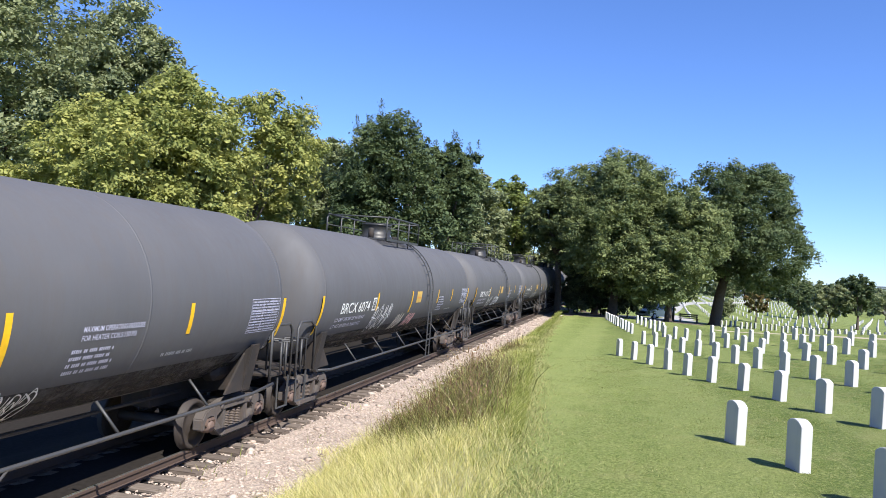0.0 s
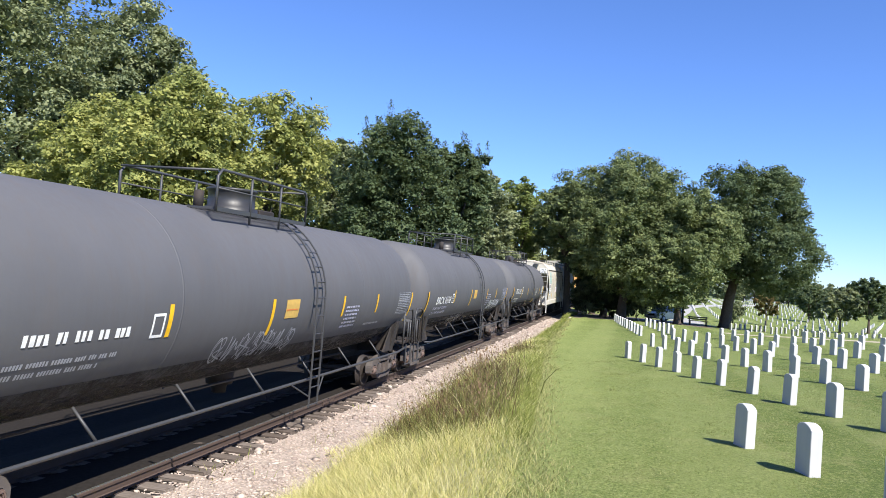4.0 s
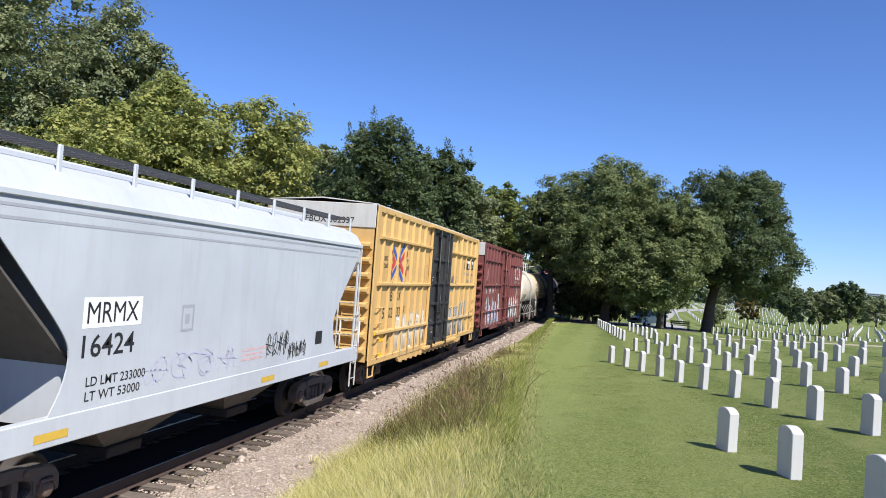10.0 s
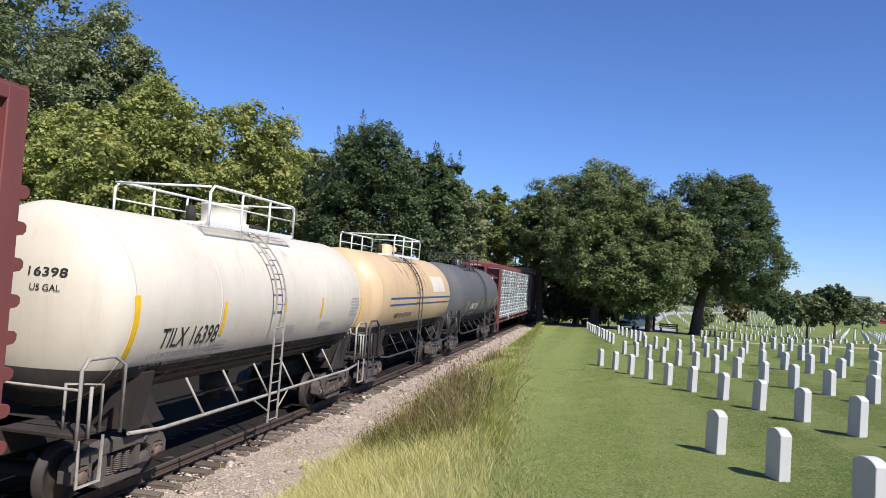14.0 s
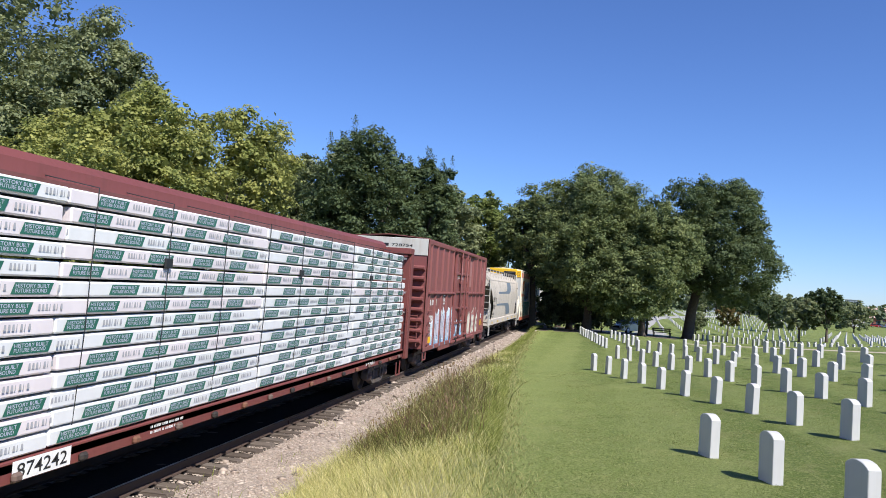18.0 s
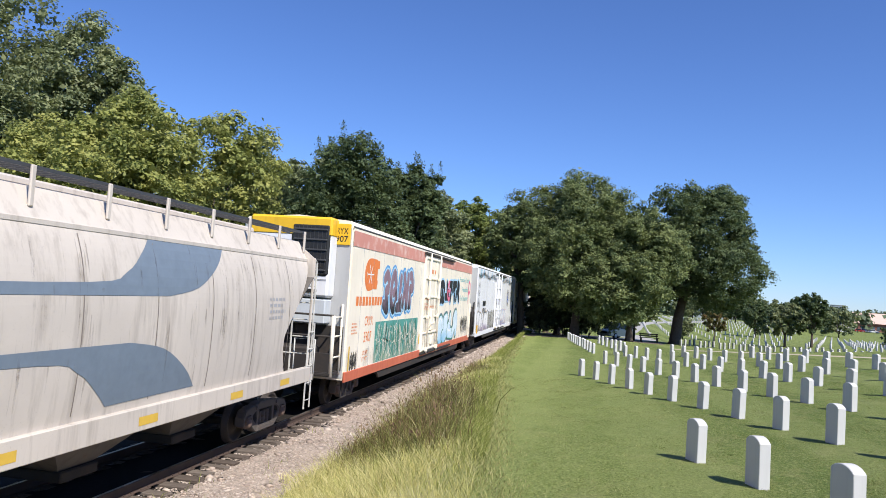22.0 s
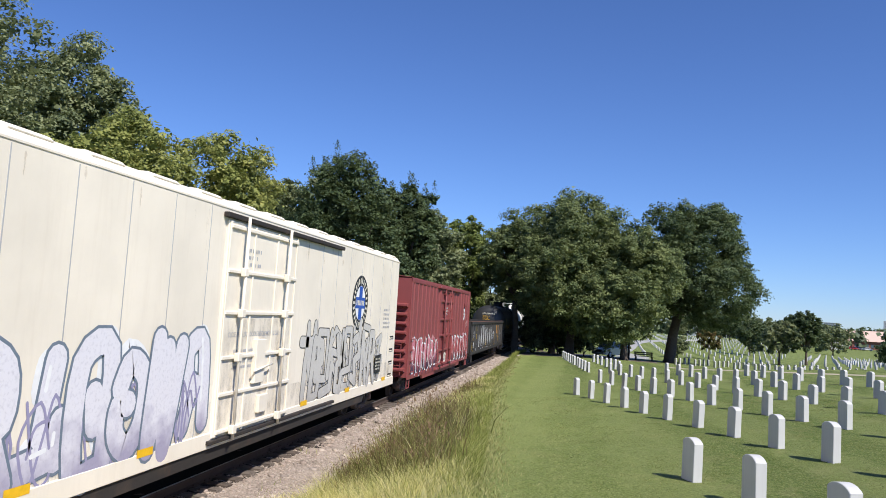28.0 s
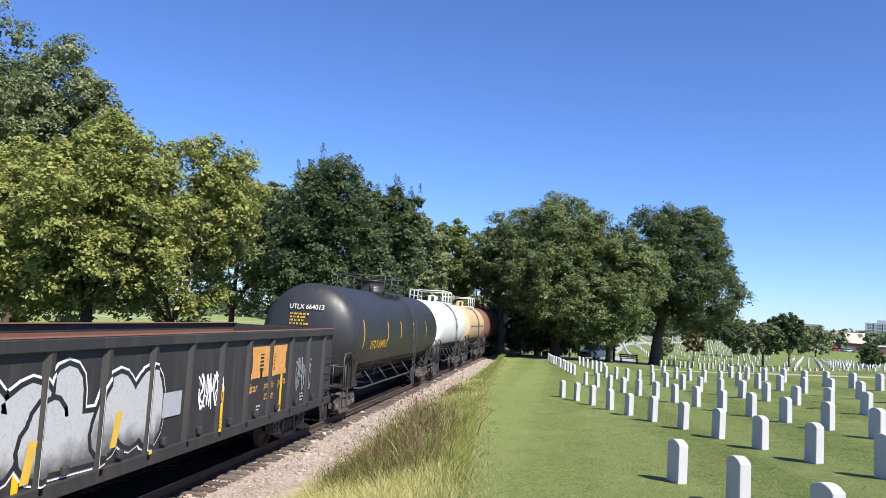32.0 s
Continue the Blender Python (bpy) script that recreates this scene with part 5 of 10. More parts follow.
def wheelset_shape(bm):
    lathe(bm, [(-1.08, 0), (-1.08, 0.075), (-1.0, 0.115), (-0.9, 0.115), (-0.88, 0.085), (0.88, 0.085), (0.9, 0.115), (1.0, 0.115), (1.08, 0.075), (1.08, 0)], 12, "x")
    for s in (-1, 1):
        lathe(bm, [(s * 0.66, 0.08), (s * 0.66, 0.14), (s * 0.73, 0.17), (s * 0.71, 0.30), (s * 0.68, 0.365), (s * 0.675, 0.42), (s * 0.69, 0.452), (s * 0.712, 0.448), (s * 0.73, 0.422), (s * 0.82, 0.414),
                   (s * 0.815, 0.36), (s * 0.76, 0.33), (s * 0.755, 0.18), (s * 0.80, 0.14), (s * 0.80, 0.08)], 24, "x")
        for k in range(3):
            a = k * 2.094
            tube(bm, [(s * 1.075, 0.045 * math.cos(a), 0.045 * math.sin(a)), (s * 1.10, 0.045 * math.cos(a), 0.045 * math.sin(a))], 0.014, 6)


def truck(root, y):
    """Two-axle truck; its wheelsets turn."""
    t = part("truck", shared("bolster", "truck", "grime", lambda bm: (bbx(bm, -0.92, 0.92, -0.2, 0.2, 0.5, 0.72, 0.03), lathe(bm, [(0.72, 0), (0.72, 0.2), (0.84, 0.2), (0.84, 0)], 14, "z"))), "grime", root, "grimy two-axle truck", pose(0, y, 0))
    sf = shared("sideframe", "side_frame", "frame_steel", side_frame_shape)
    ad = shared("adapter", "bearing_adapter", "adapter", adapter_shape)
    sp = shared("spring", "spring", "spring", spring_shape)
    for s in (-1, 1):
        part("side_frame", sf, "frame_steel", t, "rounded cast side frame, brown with road dust", pose(s * 1.0, 0, 0))
        for y_ in (-0.89, 0.89):
            part("bearing_adapter", ad, "adapter", t, "", pose(s * 1.0, y_, 0.42, 0, 0, 0 if s > 0 else 180))
        for y_ in (-0.2, 0.0, 0.2):
            part("spring", sp, "rusty", t, "", pose(s * 1.0, y_, 0))
    ws = shared("wheelset", "wheelset", "wheel", wheelset_shape)
    for s in (-1, 1):
        w = part("wheelset", ws, "wheel", t, "worn steel wheels", pose(0, s * 0.89, 0.42))
        SPIN.append((w, root, s * 0.89))
    for s in (-1, 1):
        part("brake_beam", shared("brake", "brake_beam", "grime", lambda bm: tube(bm, [(-0.75, 0, 0.36), (0.75, 0, 0.36)], 0.05, 6)), "grime", t, "", pose(0, s * 0.36, 0))


def coupler_shape(bm):
    bbx(bm, -0.11, 0.11, -0.62, 0.10, 0.76, 1.0, 0.02)
    bbx(bm, -0.2, 0.2, 0.04, 0.16, 0.72, 1.04, 0.03)
    prism(bm, [(-0.2, 0.14), (0.04, 0.14), (0.06, 0.28), (-0.02, 0.40), (-0.2, 0.36)], 0.70, 1.06, "z")
    prism(bm, [(0.10, 0.12), (0.22, 0.12), (0.24, 0.30), (0.16, 0.33)], 0.74, 1.02, "z")


def hose_shape(bm):
    tube(bm, [(0.3, 0.0, 0.85), (0.32, 0.2, 0.6), (0.22, 0.42, 0.36), (0.1, 0.55, 0.42)], 0.028, 6)


def coupler(root, y, s):
    part("coupler", shared("coupler", "coupler", "grime", coupler_shape), "grime", root, "", pose(0, y, 0, 0, 0, 0 if s > 0 else 180))
    part("air_hose", shared("hose", "air_hose", "black", hose_shape), "black", root, "", pose(0, y, 0, 0, 0, 0 if s > 0 else 180))


def bar(root, name, pts, r, material, label="", n=6):
    bm = bmesh.new()
    tube(bm, pts, r, n)
    return part(name, bm, material, root, label)


def ladder(root, x0, y, z0, z1, material, rungs, w=0.42, lean=0.0, name="ladder"):
    """Upright side ladder: two stiles with rungs under them."""
    bm = bmesh.new()
    for s in (-0.5, 0.5):
        tube(bm, [(x0, y + s * w, z0), (x0 + lean, y + s * w, z1)], 0.019, 5)
    o = part(name, bm, material, root)
    for k in range(rungs):
        t = (k + 0.5) / rungs
        bar(o, "rung", [(x0 + lean * t + 0.01, y - w / 2, z0 + (z1 - z0) * t), (x0 + lean * t + 0.01, y + w / 2, z0 + (z1 - z0) * t)], 0.013, material, n=5)
    return o


def sill_step(root, x, y, z, material, d=0.42):
    bar(root, "sill_step", [(x, y - 0.24, z), (x, y - 0.22, z - d), (x, y + 0.22, z - d), (x, y + 0.24, z)], 0.02, material, n=5)


def grab(root, x, y, z, material, w=0.5):
    bar(root, "grab_iron", [(x - 0.04, y - w / 2, z), (x + 0.05, y - w / 2, z), (x + 0.05, y + w / 2, z), (x - 0.04, y + w / 2, z)], 0.013, material, n=5)


def car(name, s, label, category, group=""):
    root = thing(name, label, category, group)
    TRAIN.append((root, s))
    return root


def plate(root, name, y0, y1, z0, z1, x0, x1, material, label="", r=0.012):
    bm = bmesh.new()
    bbx(bm, x0, x1, y0, y1, z0, z1, r)
    return part(name, bm, material, root, label)


# ---------------------------------------------------------------- tank cars
def tank_car(s, half, label, shell="tank", fit="dirtrod", R=1.57, zc=2.61, lad=1.2, plat=(-1.9, 1.7), stripes=(), dome="drum", trim="yel", group="", low=True, topfit=None, skirt=None):
    topfit = topfit or fit
    root = car("tank_car", s, label, "tank car", group)
    surf = {"kind": "tank", "R": R, "zc": zc}
    hd = R * 0.42
    prof = [(-half, 0)]
    for k in range(1, 8):
        a = k / 7 * math.pi / 2
        prof.append((-half + hd * (1 - math.cos(a)), R * math.sin(a) ** 0.9))
    prof += [(-half * 0.62, R), (-half * 0.2, R), (half * 0.2, R), (half * 0.62, R)]
    prof += [(-a, r) for a, r in prof[:8][::-1]]
    bm = bmesh.new()
    lathe(bm, prof, 56, "y", (0, 0, zc))
    shell_ob = part("tank_shell", bm, shell, root)
    if skirt:                            # lower part darker, heads included
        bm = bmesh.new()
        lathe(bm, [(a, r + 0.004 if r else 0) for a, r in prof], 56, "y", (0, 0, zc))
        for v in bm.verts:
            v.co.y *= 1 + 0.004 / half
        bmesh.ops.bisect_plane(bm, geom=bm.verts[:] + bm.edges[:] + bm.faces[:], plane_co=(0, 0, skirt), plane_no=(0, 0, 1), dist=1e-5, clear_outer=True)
        part("lower_dark", bm, "lower_dark", shell_ob, "dark lower third of the shell")
    # weld seams and the jacket's rings
    for y in (-half + hd, -half * 0.45, half * 0.45, half - hd):
        bm = bmesh.new()
        lathe(bm, [(y - 0.035, R - 0.02), (y - 0.02, R + 0.003), (y + 0.02, R + 0.003), (y + 0.035, R - 0.02)], 56, "y", (0, 0, zc))
        part("jacket_band", bm, shell, shell_ob)
    for sgn in (-1, 1):
        e = sgn * half
        ty = sgn * (half - 1.15)
        truck(root, ty)
        # stub sill, saddle, platform
        bm = bmesh.new()
        bbx(bm, -0.28, 0.28, min(e - sgn * 2.6, e + sgn * 0.42), max(e - sgn * 2.6, e + sgn * 0.42), 0.72, 1.12, 0.02)
        part("stub_sill", bm, "grime", root)
        for sx in (-1, 1):
            bm = bmesh.new()
            for yy in (ty - 0.10, ty + 0.10):
                prism(bm, [(sx * 0.28, 0.85), (sx * 1.20, 0.95), (sx * 1.36, 1.75), (sx * 1.18, 1.62), (sx * 0.8, 1.30), (sx * 0.28, 1.12)], yy - 0.02, yy + 0.02, "y")
            prism(bm, [(sx * 1.20, 0.92), (sx * 1.25, 0.92), (sx * 1.42, 1.78), (sx * 1.37, 1.78)], ty - 0.14, ty + 0.14, "y")
            prism(bm, [(ty - sgn * 0.75, 0.95), (ty + sgn * 0.1, 0.95), (ty + sgn * 0.1, 1.62), (ty - sgn * 0.12, 1.62)], min(sx * 1.22, sx * 1.26), max(sx * 1.22, sx * 1.26), "x")
            part("saddle", bm, "grime", root)
        bm = bmesh.new()
        bbx(bm, -1.35, 1.35, min(e - sgn * 0.35, e + sgn * 0.30), max(e - sgn * 0.35, e + sgn * 0.30), 1.06, 1.12, 0.01)
        part("end_platform", bm, "grime", root)
        coupler(root, e + sgn * 0.42, sgn)
        # hand rails round the platform
        for x in (1.42, -1.42):
            bar(root, "hand_rail", [(x, e - sgn * 0.55, 1.02), (x, e - sgn * 0.55, 1.95), (x, e - sgn * 0.30, 2.08), (x, e + sgn * 0.22, 2.08), (x, e + sgn * 0.34, 1.95), (x, e + sgn * 0.34, 0.95)], 0.026, fit)
            bar(root, "hand_rail", [(x, e - sgn * 0.1, 1.1), (x, e - sgn * 0.1, 1.72), (x * 0.72, e + sgn * 0.1, 1.72), (x * 0.72, e + sgn * 0.1, 1.1)], 0.02, fit)
            bar(root, "post", [(x, e + sgn * 0.12, 1.05), (x, e + sgn * 0.12, 1.72)], 0.024, fit)
            sill_step(root, x, e + sgn * 0.05, 1.05, fit, 0.6)
        bar(root, "hand_rail", [(-1.42, e + sgn * 0.34, 1.7), (1.42, e + sgn * 0.34, 1.7)], 0.02, fit)
        if sgn > 0:
            bm = bmesh.new()
            lathe(bm, [(0, 0.24), (0.03, 0.28), (0.06, 0.24), (0.03, 0.22), (0, 0.24)], 16, "y", (0.75, e + 0.2, 1.75))
            for k in range(3):
                a = k * 1.047
                tube(bm, [(0.75 + 0.24 * math.cos(a), e + 0.23, 1.75 + 0.24 * math.sin(a)), (0.75 - 0.24 * math.cos(a), e + 0.23, 1.75 - 0.24 * math.sin(a))], 0.014, 5)
            part("brake_wheel", bm, fit, root)
        plate(root, "air_reservoir", e - sgn * 1.4 - 0.3, e - sgn * 1.4 + 0.3, 1.1, 1.5, 0.55, 0.95, "grime", r=0.12)
    # long hand rail low on both sides, on brackets
    if low:
        for x in (1.52, -1.52):
            bar(root, "running_rail", [(x, -half + 0.6, 1.0), (x, -half + 1.4, 0.93), (x, half - 1.4, 0.93), (x, half - 0.6, 1.0)], 0.030, fit)
            n = 6
            for k in range(n):
                y = (-1 + 2 * (k + 0.5) / n) * (half - 1.9)
                bar(root, "rail_bracket", [(x * 0.80, y, zc - R * 0.80), (x, y + 0.12, 0.93)], 0.022, fit)
    # discharge pipework under the belly
    bm = bmesh.new()
    lathe(bm, [(0.62, 0), (0.62, 0.14), (0.78, 0.16), (0.8, 0.26), (1.2, 0.30), (1.2, 0)], 14, "z", (0, 0.1, 0))
    part("outlet_valve", bm, "grime", root)
    bar(root, "brake_rod", [(0.45, -half + 2, 0.95), (0.45, half - 2, 0.95)], 0.03, "grime")
    # side ladder that follows the shell
    for sx in (1, -1):
        a0, a1 = radians(-4), radians(66)
        def on(y, a, d=0.11):
            return (sx * (R + d) * math.cos(a), y, zc + (R + d) * math.sin(a))
        arc = [a0 + (a1 - a0) * k / 9 for k in range(10)]
        bm = bmesh.new()
        for dy in (-0.21, 0.21):
            tube(bm, [(sx * (R + 0.10), lad + dy, 0.40), (sx * (R + 0.11), lad + dy, 1.5)] + [on(lad + dy, a) for a in arc], 0.021, 5)
        lo = part("ladder", bm, fit, root, "side ladder bent round the tank")
        for k in range(13):
            if k < 6:
                p = (sx * (R + 0.105), 0, 0.44 + k * 0.36)
            else:
                a = a0 + (a1 - a0) * (k - 5.6) / 6.4
                p = on(0, a)
            bar(lo, "rung", [(p[0], lad - 0.21, p[2]), (p[0], lad + 0.21, p[2])], 0.014, fit, n=5)
        for dy in (-0.55, 0.55):
            bar(lo, "brace", [(sx * 1.52, lad + dy * 1.5, 0.93), (sx * (R + 0.1), lad + dy * 0.4, 0.62)], 0.016, fit, n=5)
    # top platform, railing and fittings
    zt = zc + R
    p0, p1 = plat
    bm = bmesh.new()
    for k in range(int((p1 - p0) / 0.14)):
        y = p0 + 0.05 + k * 0.14
        for a, b in ((-0.95, -0.42), (0.42, 0.95)):
            bx(bm, a, b, y, y + 0.035, zt - 0.06, zt - 0.02)
    for x in (-0.95, -0.42, 0.40, 0.93):
        bx(bm, x, x + 0.03, p0, p1, zt - 0.09, zt - 0.015)
    part("top_platform", bm, topfit, root, "grated walkway on the tank's top")
    for x in (-0.95, 0.95):
        h = zt + 0.62
        rl = bar(root, "railing", [(x, p0, zt - 0.1), (x, p0, h - 0.12), (x, p0 + 0.12, h), (x, p1 - 0.12, h), (x, p1, h - 0.12), (x, p1, zt - 0.1)], 0.024, topfit)
        for t in (0.33, 0.66):
            y = p0 + (p1 - p0) * t
            bar(rl, "post", [(x, y, zt - 0.25), (x, y, h)], 0.022, topfit)
        bar(rl, "mid_rail", [(x, p0, zt + 0.3), (x, p1, zt + 0.3)], 0.016, topfit)
    for y in (p0, p1):
        bar(root, "railing", [(-0.95, y, zt + 0.6), (0.95, y, zt + 0.6)], 0.022, topfit)
    bm = bmesh.new()
    if dome == "drum":
        lathe(bm, [(zt - 0.12, 0), (zt - 0.12, 0.52), (zt + 0.1, 0.52), (zt + 0.12, 0.46), (zt + 0.42, 0.46), (zt + 0.44, 0.50), (zt + 0.48, 0.48), (zt + 0.5, 0)], 24, "z", (0, 0.0, 0))
    else:
        lathe(bm, [(zt - 0.12, 0), (zt - 0.12, 0.36), (zt + 0.02, 0.36), (zt + 0.04, 0.26), (zt + 0.32, 0.26), (zt + 0.36, 0.22), (zt + 0.40, 0)], 20, "z", (0, -0.2, 0))
        lathe(bm, [(zt - 0.1, 0), (zt - 0.1, 0.1), (zt + 0.3, 0.1), (zt + 0.34, 0)], 10, "z", (0.1, 0.6, 0))
    part("manway_housing", bm, "tank_black" if shell == "tank" else shell, root, "round valve housing on top")
    bm = bmesh.new()
    bbx(bm, -0.35, 0.35, p1 - 0.9, p1 - 0.25, zt - 0.02, zt + 0.14, 0.02)
    part("hatch", bm, "grime", root)
    bm = bmesh.new()
    lathe(bm, [(zt - 0.05, 0), (zt - 0.05, 0.09), (zt + 0.28, 0.09), (zt + 0.3, 0)], 10, "z", (0.3, p0 + 0.5, 0))
    part("valve", bm, "grime", root)
    for k, (zz, hh) in enumerate(((0.80, 0.42), (0.66, 0.34))):      # dark brown film low on the belly, in two ragged layers
        patch(shell_ob, surf, -half + 1.0 + 0.5 * k, half - 1.0 - 0.5 * k, zc - R * 0.985, zc - R * zz + hh * 0.25, "belly_film", "stain", "", 0.0008 + 0.0006 * k)
    for y, z0, z1, w in stripes:
        patch(root, surf, y - w / 2, y + w / 2, z0, z1, trim, "reflective_stripe", "yellow reflective strip")
    return root, surf


def head_print(root, text, y0, y1, z0, z1, material, half, R, zc):
    """Lettering on the domed head that faces the way the train goes."""
    bm = text_shape(text, y0, y1, z0, z1)
    for v in bm.verts:
        a = math.asin(min(1, math.hypot(v.co.y, v.co.z - zc) / R) ** (1 / 0.9))
        v.co = Vector((v.co.y, -half + 0.42 * R * (1 - math.cos(a)) - 0.012, v.co.z))
    part("lettering", finish("lettering", bm, material, False), material, root)


def dark_tanks():
    shift = (-0.45, 0.0, -0.5, -0.25, -0.4)          # where the ladder stands along each car
    nums = ["", "BRCX 6074", "BRCX 6131", "", "BRCX 6108"]
    for i, num in enumerate(nums):
        d = shift[i]
        st = [(-7.95, 1.75, 2.62, 0.11), (-4.1, 2.15, 2.62, 0.10), (-0.68 + d, 1.95, 2.62, 0.11), (2.75 + 0.7 * d, 2.15, 2.62, 0.10), (5.0 + 0.3 * d, 2.15, 2.62, 0.10), (8.05, 1.75, 2.62, 0.11)]
        lab = "dark grey tank car with yellow reflective strips"
        if i in (1, 2):
            lab += " and scrawled white tags"
        if i == 0:
            st[3] = (1.35, 2.0, 2.62, 0.10)
        root, sf = tank_car(5.35 + 17.97 * i, 8.5, lab, lad=1.2 + d, plat=(-1.9 + d, 1.7 + d), stripes=st, group="dark grey tank cars")
        if num:
            letters(root, sf, num, -6.75, -4.72, 2.16, 2.42)
        else:
            print_lines(root, sf, -6.75, -4.72, 2.16, 2.42, 1)
        if num:
            letters(root, sf, "LD LMT 206300 LB 93100 KG", -6.95, -4.9, 1.98, 2.07, "s_lilac"), letters(root, sf, "LT WT 80700 LB 36600 KG", -6.98, -5.05, 1.82, 1.91, "s_lilac")
            letters(root, sf, "PLATE", -4.45, -4.27, 2.38, 2.43), letters(root, sf, "C", -4.40, -4.32, 2.24, 2.34)
        else:
            print_lines(root, sf, -6.9, -4.9, 1.82, 2.06, 2, "s_grey", i)
        bm = bmesh.new()
        for a in ((-4.5, -4.22, 2.46, 2.50), (-4.5, -4.22, 2.16, 2.2), (-4.5, -4.46, 2.2, 2.46), (-4.26, -4.22, 2.2, 2.46)):
            quad(bm, [(a[0], a[2]), (a[1], a[2]), (a[1], a[3]), (a[0], a[3])])
        painted("marking", bm, "white", root, sf)
        pl = patch(root, sf, -0.16 + d, 0.42 + d, 2.24, 2.60, "placard", "placard", "orange-yellow warning placard")
        painted("small_print", bars(-0.13 + d, 0.39 + d, 2.38, 2.43, 1, i, 0.008, 0.0, 1), "s_orange", pl, sf)
        if i == 0:
            letters(root, sf, "MAXIMUM OPERATING PRESSURE", 2.85 + 0.7 * d, 4.05 + 0.7 * d, 2.33, 2.40, "s_lilac"), letters(root, sf, "FOR HEATER COILS 150 PSI", 2.85 + 0.7 * d, 3.9 + 0.7 * d, 2.22, 2.29, "s_lilac")
            print_lines(root, sf, 2.75 + 0.7 * d, 3.75 + 0.7 * d, 1.78, 2.14, 4, "s_lilac", 5)
        else:
            print_lines(root, sf, 2.95 + 0.7 * d, 3.9 + 0.7 * d, 1.85, 2.4, 6, "s_lilac", 5 + i)
        print_lines(root, sf, 4.4, 5.6, 1.82, 1.92, 1, "s_grey", 15 + i)
        tagged(painted("data_panel", bars(6.78, 7.82, 2.04, 2.60, 11, 30 + i, 0.004, 0.0, 5), "s_lilac" if i != 3 else "s_grey", root, sf), kind="stuff")
        bm = bmesh.new()
        for z in (2.02, 2.21, 2.40, 2.62):
            quad(bm, [(6.75, z), (7.85, z), (7.85, z + 0.010), (6.75, z + 0.010)], 0.0045)
        for y in (6.75, 7.2, 7.55, 7.84):
            quad(bm, [(y, 2.03), (y + 0.010, 2.03), (y + 0.010, 2.62), (y, 2.62)], 0.0048)
        painted("data_panel_lines", bm, "s_lilac" if i != 3 else "s_grey", root, sf)
        if i == 0:
            scribble(root, sf, 1.3, 2.3, 1.15, 1.75, 4, "s_white", 3, 0.02)
            scribble(root, sf, -3.6, -1.9, 1.2, 2.0, 5, "s_grey", 4, 0.025)
        if i == 1:
            scribble(root, sf, -4.2, -2.6, 1.5, 2.35, 4, "s_white", 6, 0.03)
            scribble(root, sf, -1.75, -0.95, 1.4, 2.0, 4, "s_cream", 7, 0.035)
            scribble(root, sf, -0.55, 0.35, 1.45, 1.95, 4, "s_rose", 8, 0.05)
        if i == 2:
            scribble(root, sf, -4.2, -3.0, 1.5, 2.2, 3, "s_white", 9, 0.025)
            graffiti(root, sf, -2.4, -0.8, 1.6, 2.1, 5, "s_white", "s_lilac", 17, fat=0.16, edge=0.05)
        if i == 3:
            scribble(root, sf, -2.6, 0.4, 1.5, 2.1, 7, "s_grey", 10, 0.03)
        if i == 4:
            scribble(root, sf, 3.6, 6.3, 1.55, 2.15, 8, "s_white", 12, 0.035)
            scribble(root, sf, -3.2, -1.0, 1.2, 1.75, 6, "s_grey", 13, 0.02)
    # the black-and-white lettered one that follows
    root, sf = tank_car(95.4, 8.0, "dark grey tank car with bold white lettering and yellow strips", stripes=[(-7.45, 1.7, 2.62, 0.12), (-4.05, 2.0, 2.55, 0.11), (-1.2, 2.1, 2.55, 0.11), (1.75, 2.1, 2.55, 0.11), (4.97, 2.1, 2.55, 0.11), (7.4, 1.7, 2.6, 0.12)], lad=0.8, plat=(-2.3, 1.3), dome="knob", group="dark grey tank cars")
    letters(root, sf, "CRGX 16021", -6.5, -4.45, 2.24, 2.52)
    letters(root, sf, "LD LMT", -6.6, -5.98, 1.90, 2.0), letters(root, sf, "LT WT", -6.6, -6.05, 1.73, 1.83)
    print_lines(root, sf, -5.85, -4.7, 1.72, 2.02, 2, "white", 3)
    print_lines(root, sf, -6.7, -5.6, 1.55, 1.62, 1, "s_grey", 4)
    box_mark(root, sf, -3.92, 2.22, "white")
    print_lines(root, sf, 3.05, 3.9, 1.95, 2.5, 6, "white", 6)
    pl = patch(root, sf, 3.1, 4.0, 1.52, 1.76, "yel", "placard", "yellow placard with small print")
    painted("small_print", bars(3.15, 3.95, 1.55, 1.74, 2, 8, 0.008, 0, 4), "black", pl, sf)
    dp = patch(root, sf, 6.3, 7.25, 2.05, 2.6, "white", "data_panel")
    painted("small_print", bars(6.33, 7.2, 2.08, 2.56, 7, 9, 0.008, 0, 5), "tank", dp, sf)
    # rust ring where the loading spout drips
    bm = bmesh.new()
    quad(bm, [(-0.35, 1.4), (0.4, 1.4), (0.3, 4.0), (-0.25, 4.0)], 0.002)
    painted("stain", bm, "dirt_film", root, sf, "dull rusty stain below the fittings")
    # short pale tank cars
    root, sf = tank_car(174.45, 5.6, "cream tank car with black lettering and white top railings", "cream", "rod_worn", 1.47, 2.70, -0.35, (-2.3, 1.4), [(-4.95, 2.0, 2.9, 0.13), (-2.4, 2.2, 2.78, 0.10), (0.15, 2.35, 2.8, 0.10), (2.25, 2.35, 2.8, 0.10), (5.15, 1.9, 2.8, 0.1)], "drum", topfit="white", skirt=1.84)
    drips(root, sf, -5.0, 4.8, 1.9, 30, 21, 0.1, 0.5), drips(root, sf, -1.6, 0.9, 3.9, 14, 22, 0.3, 1.3, "dirt_film")
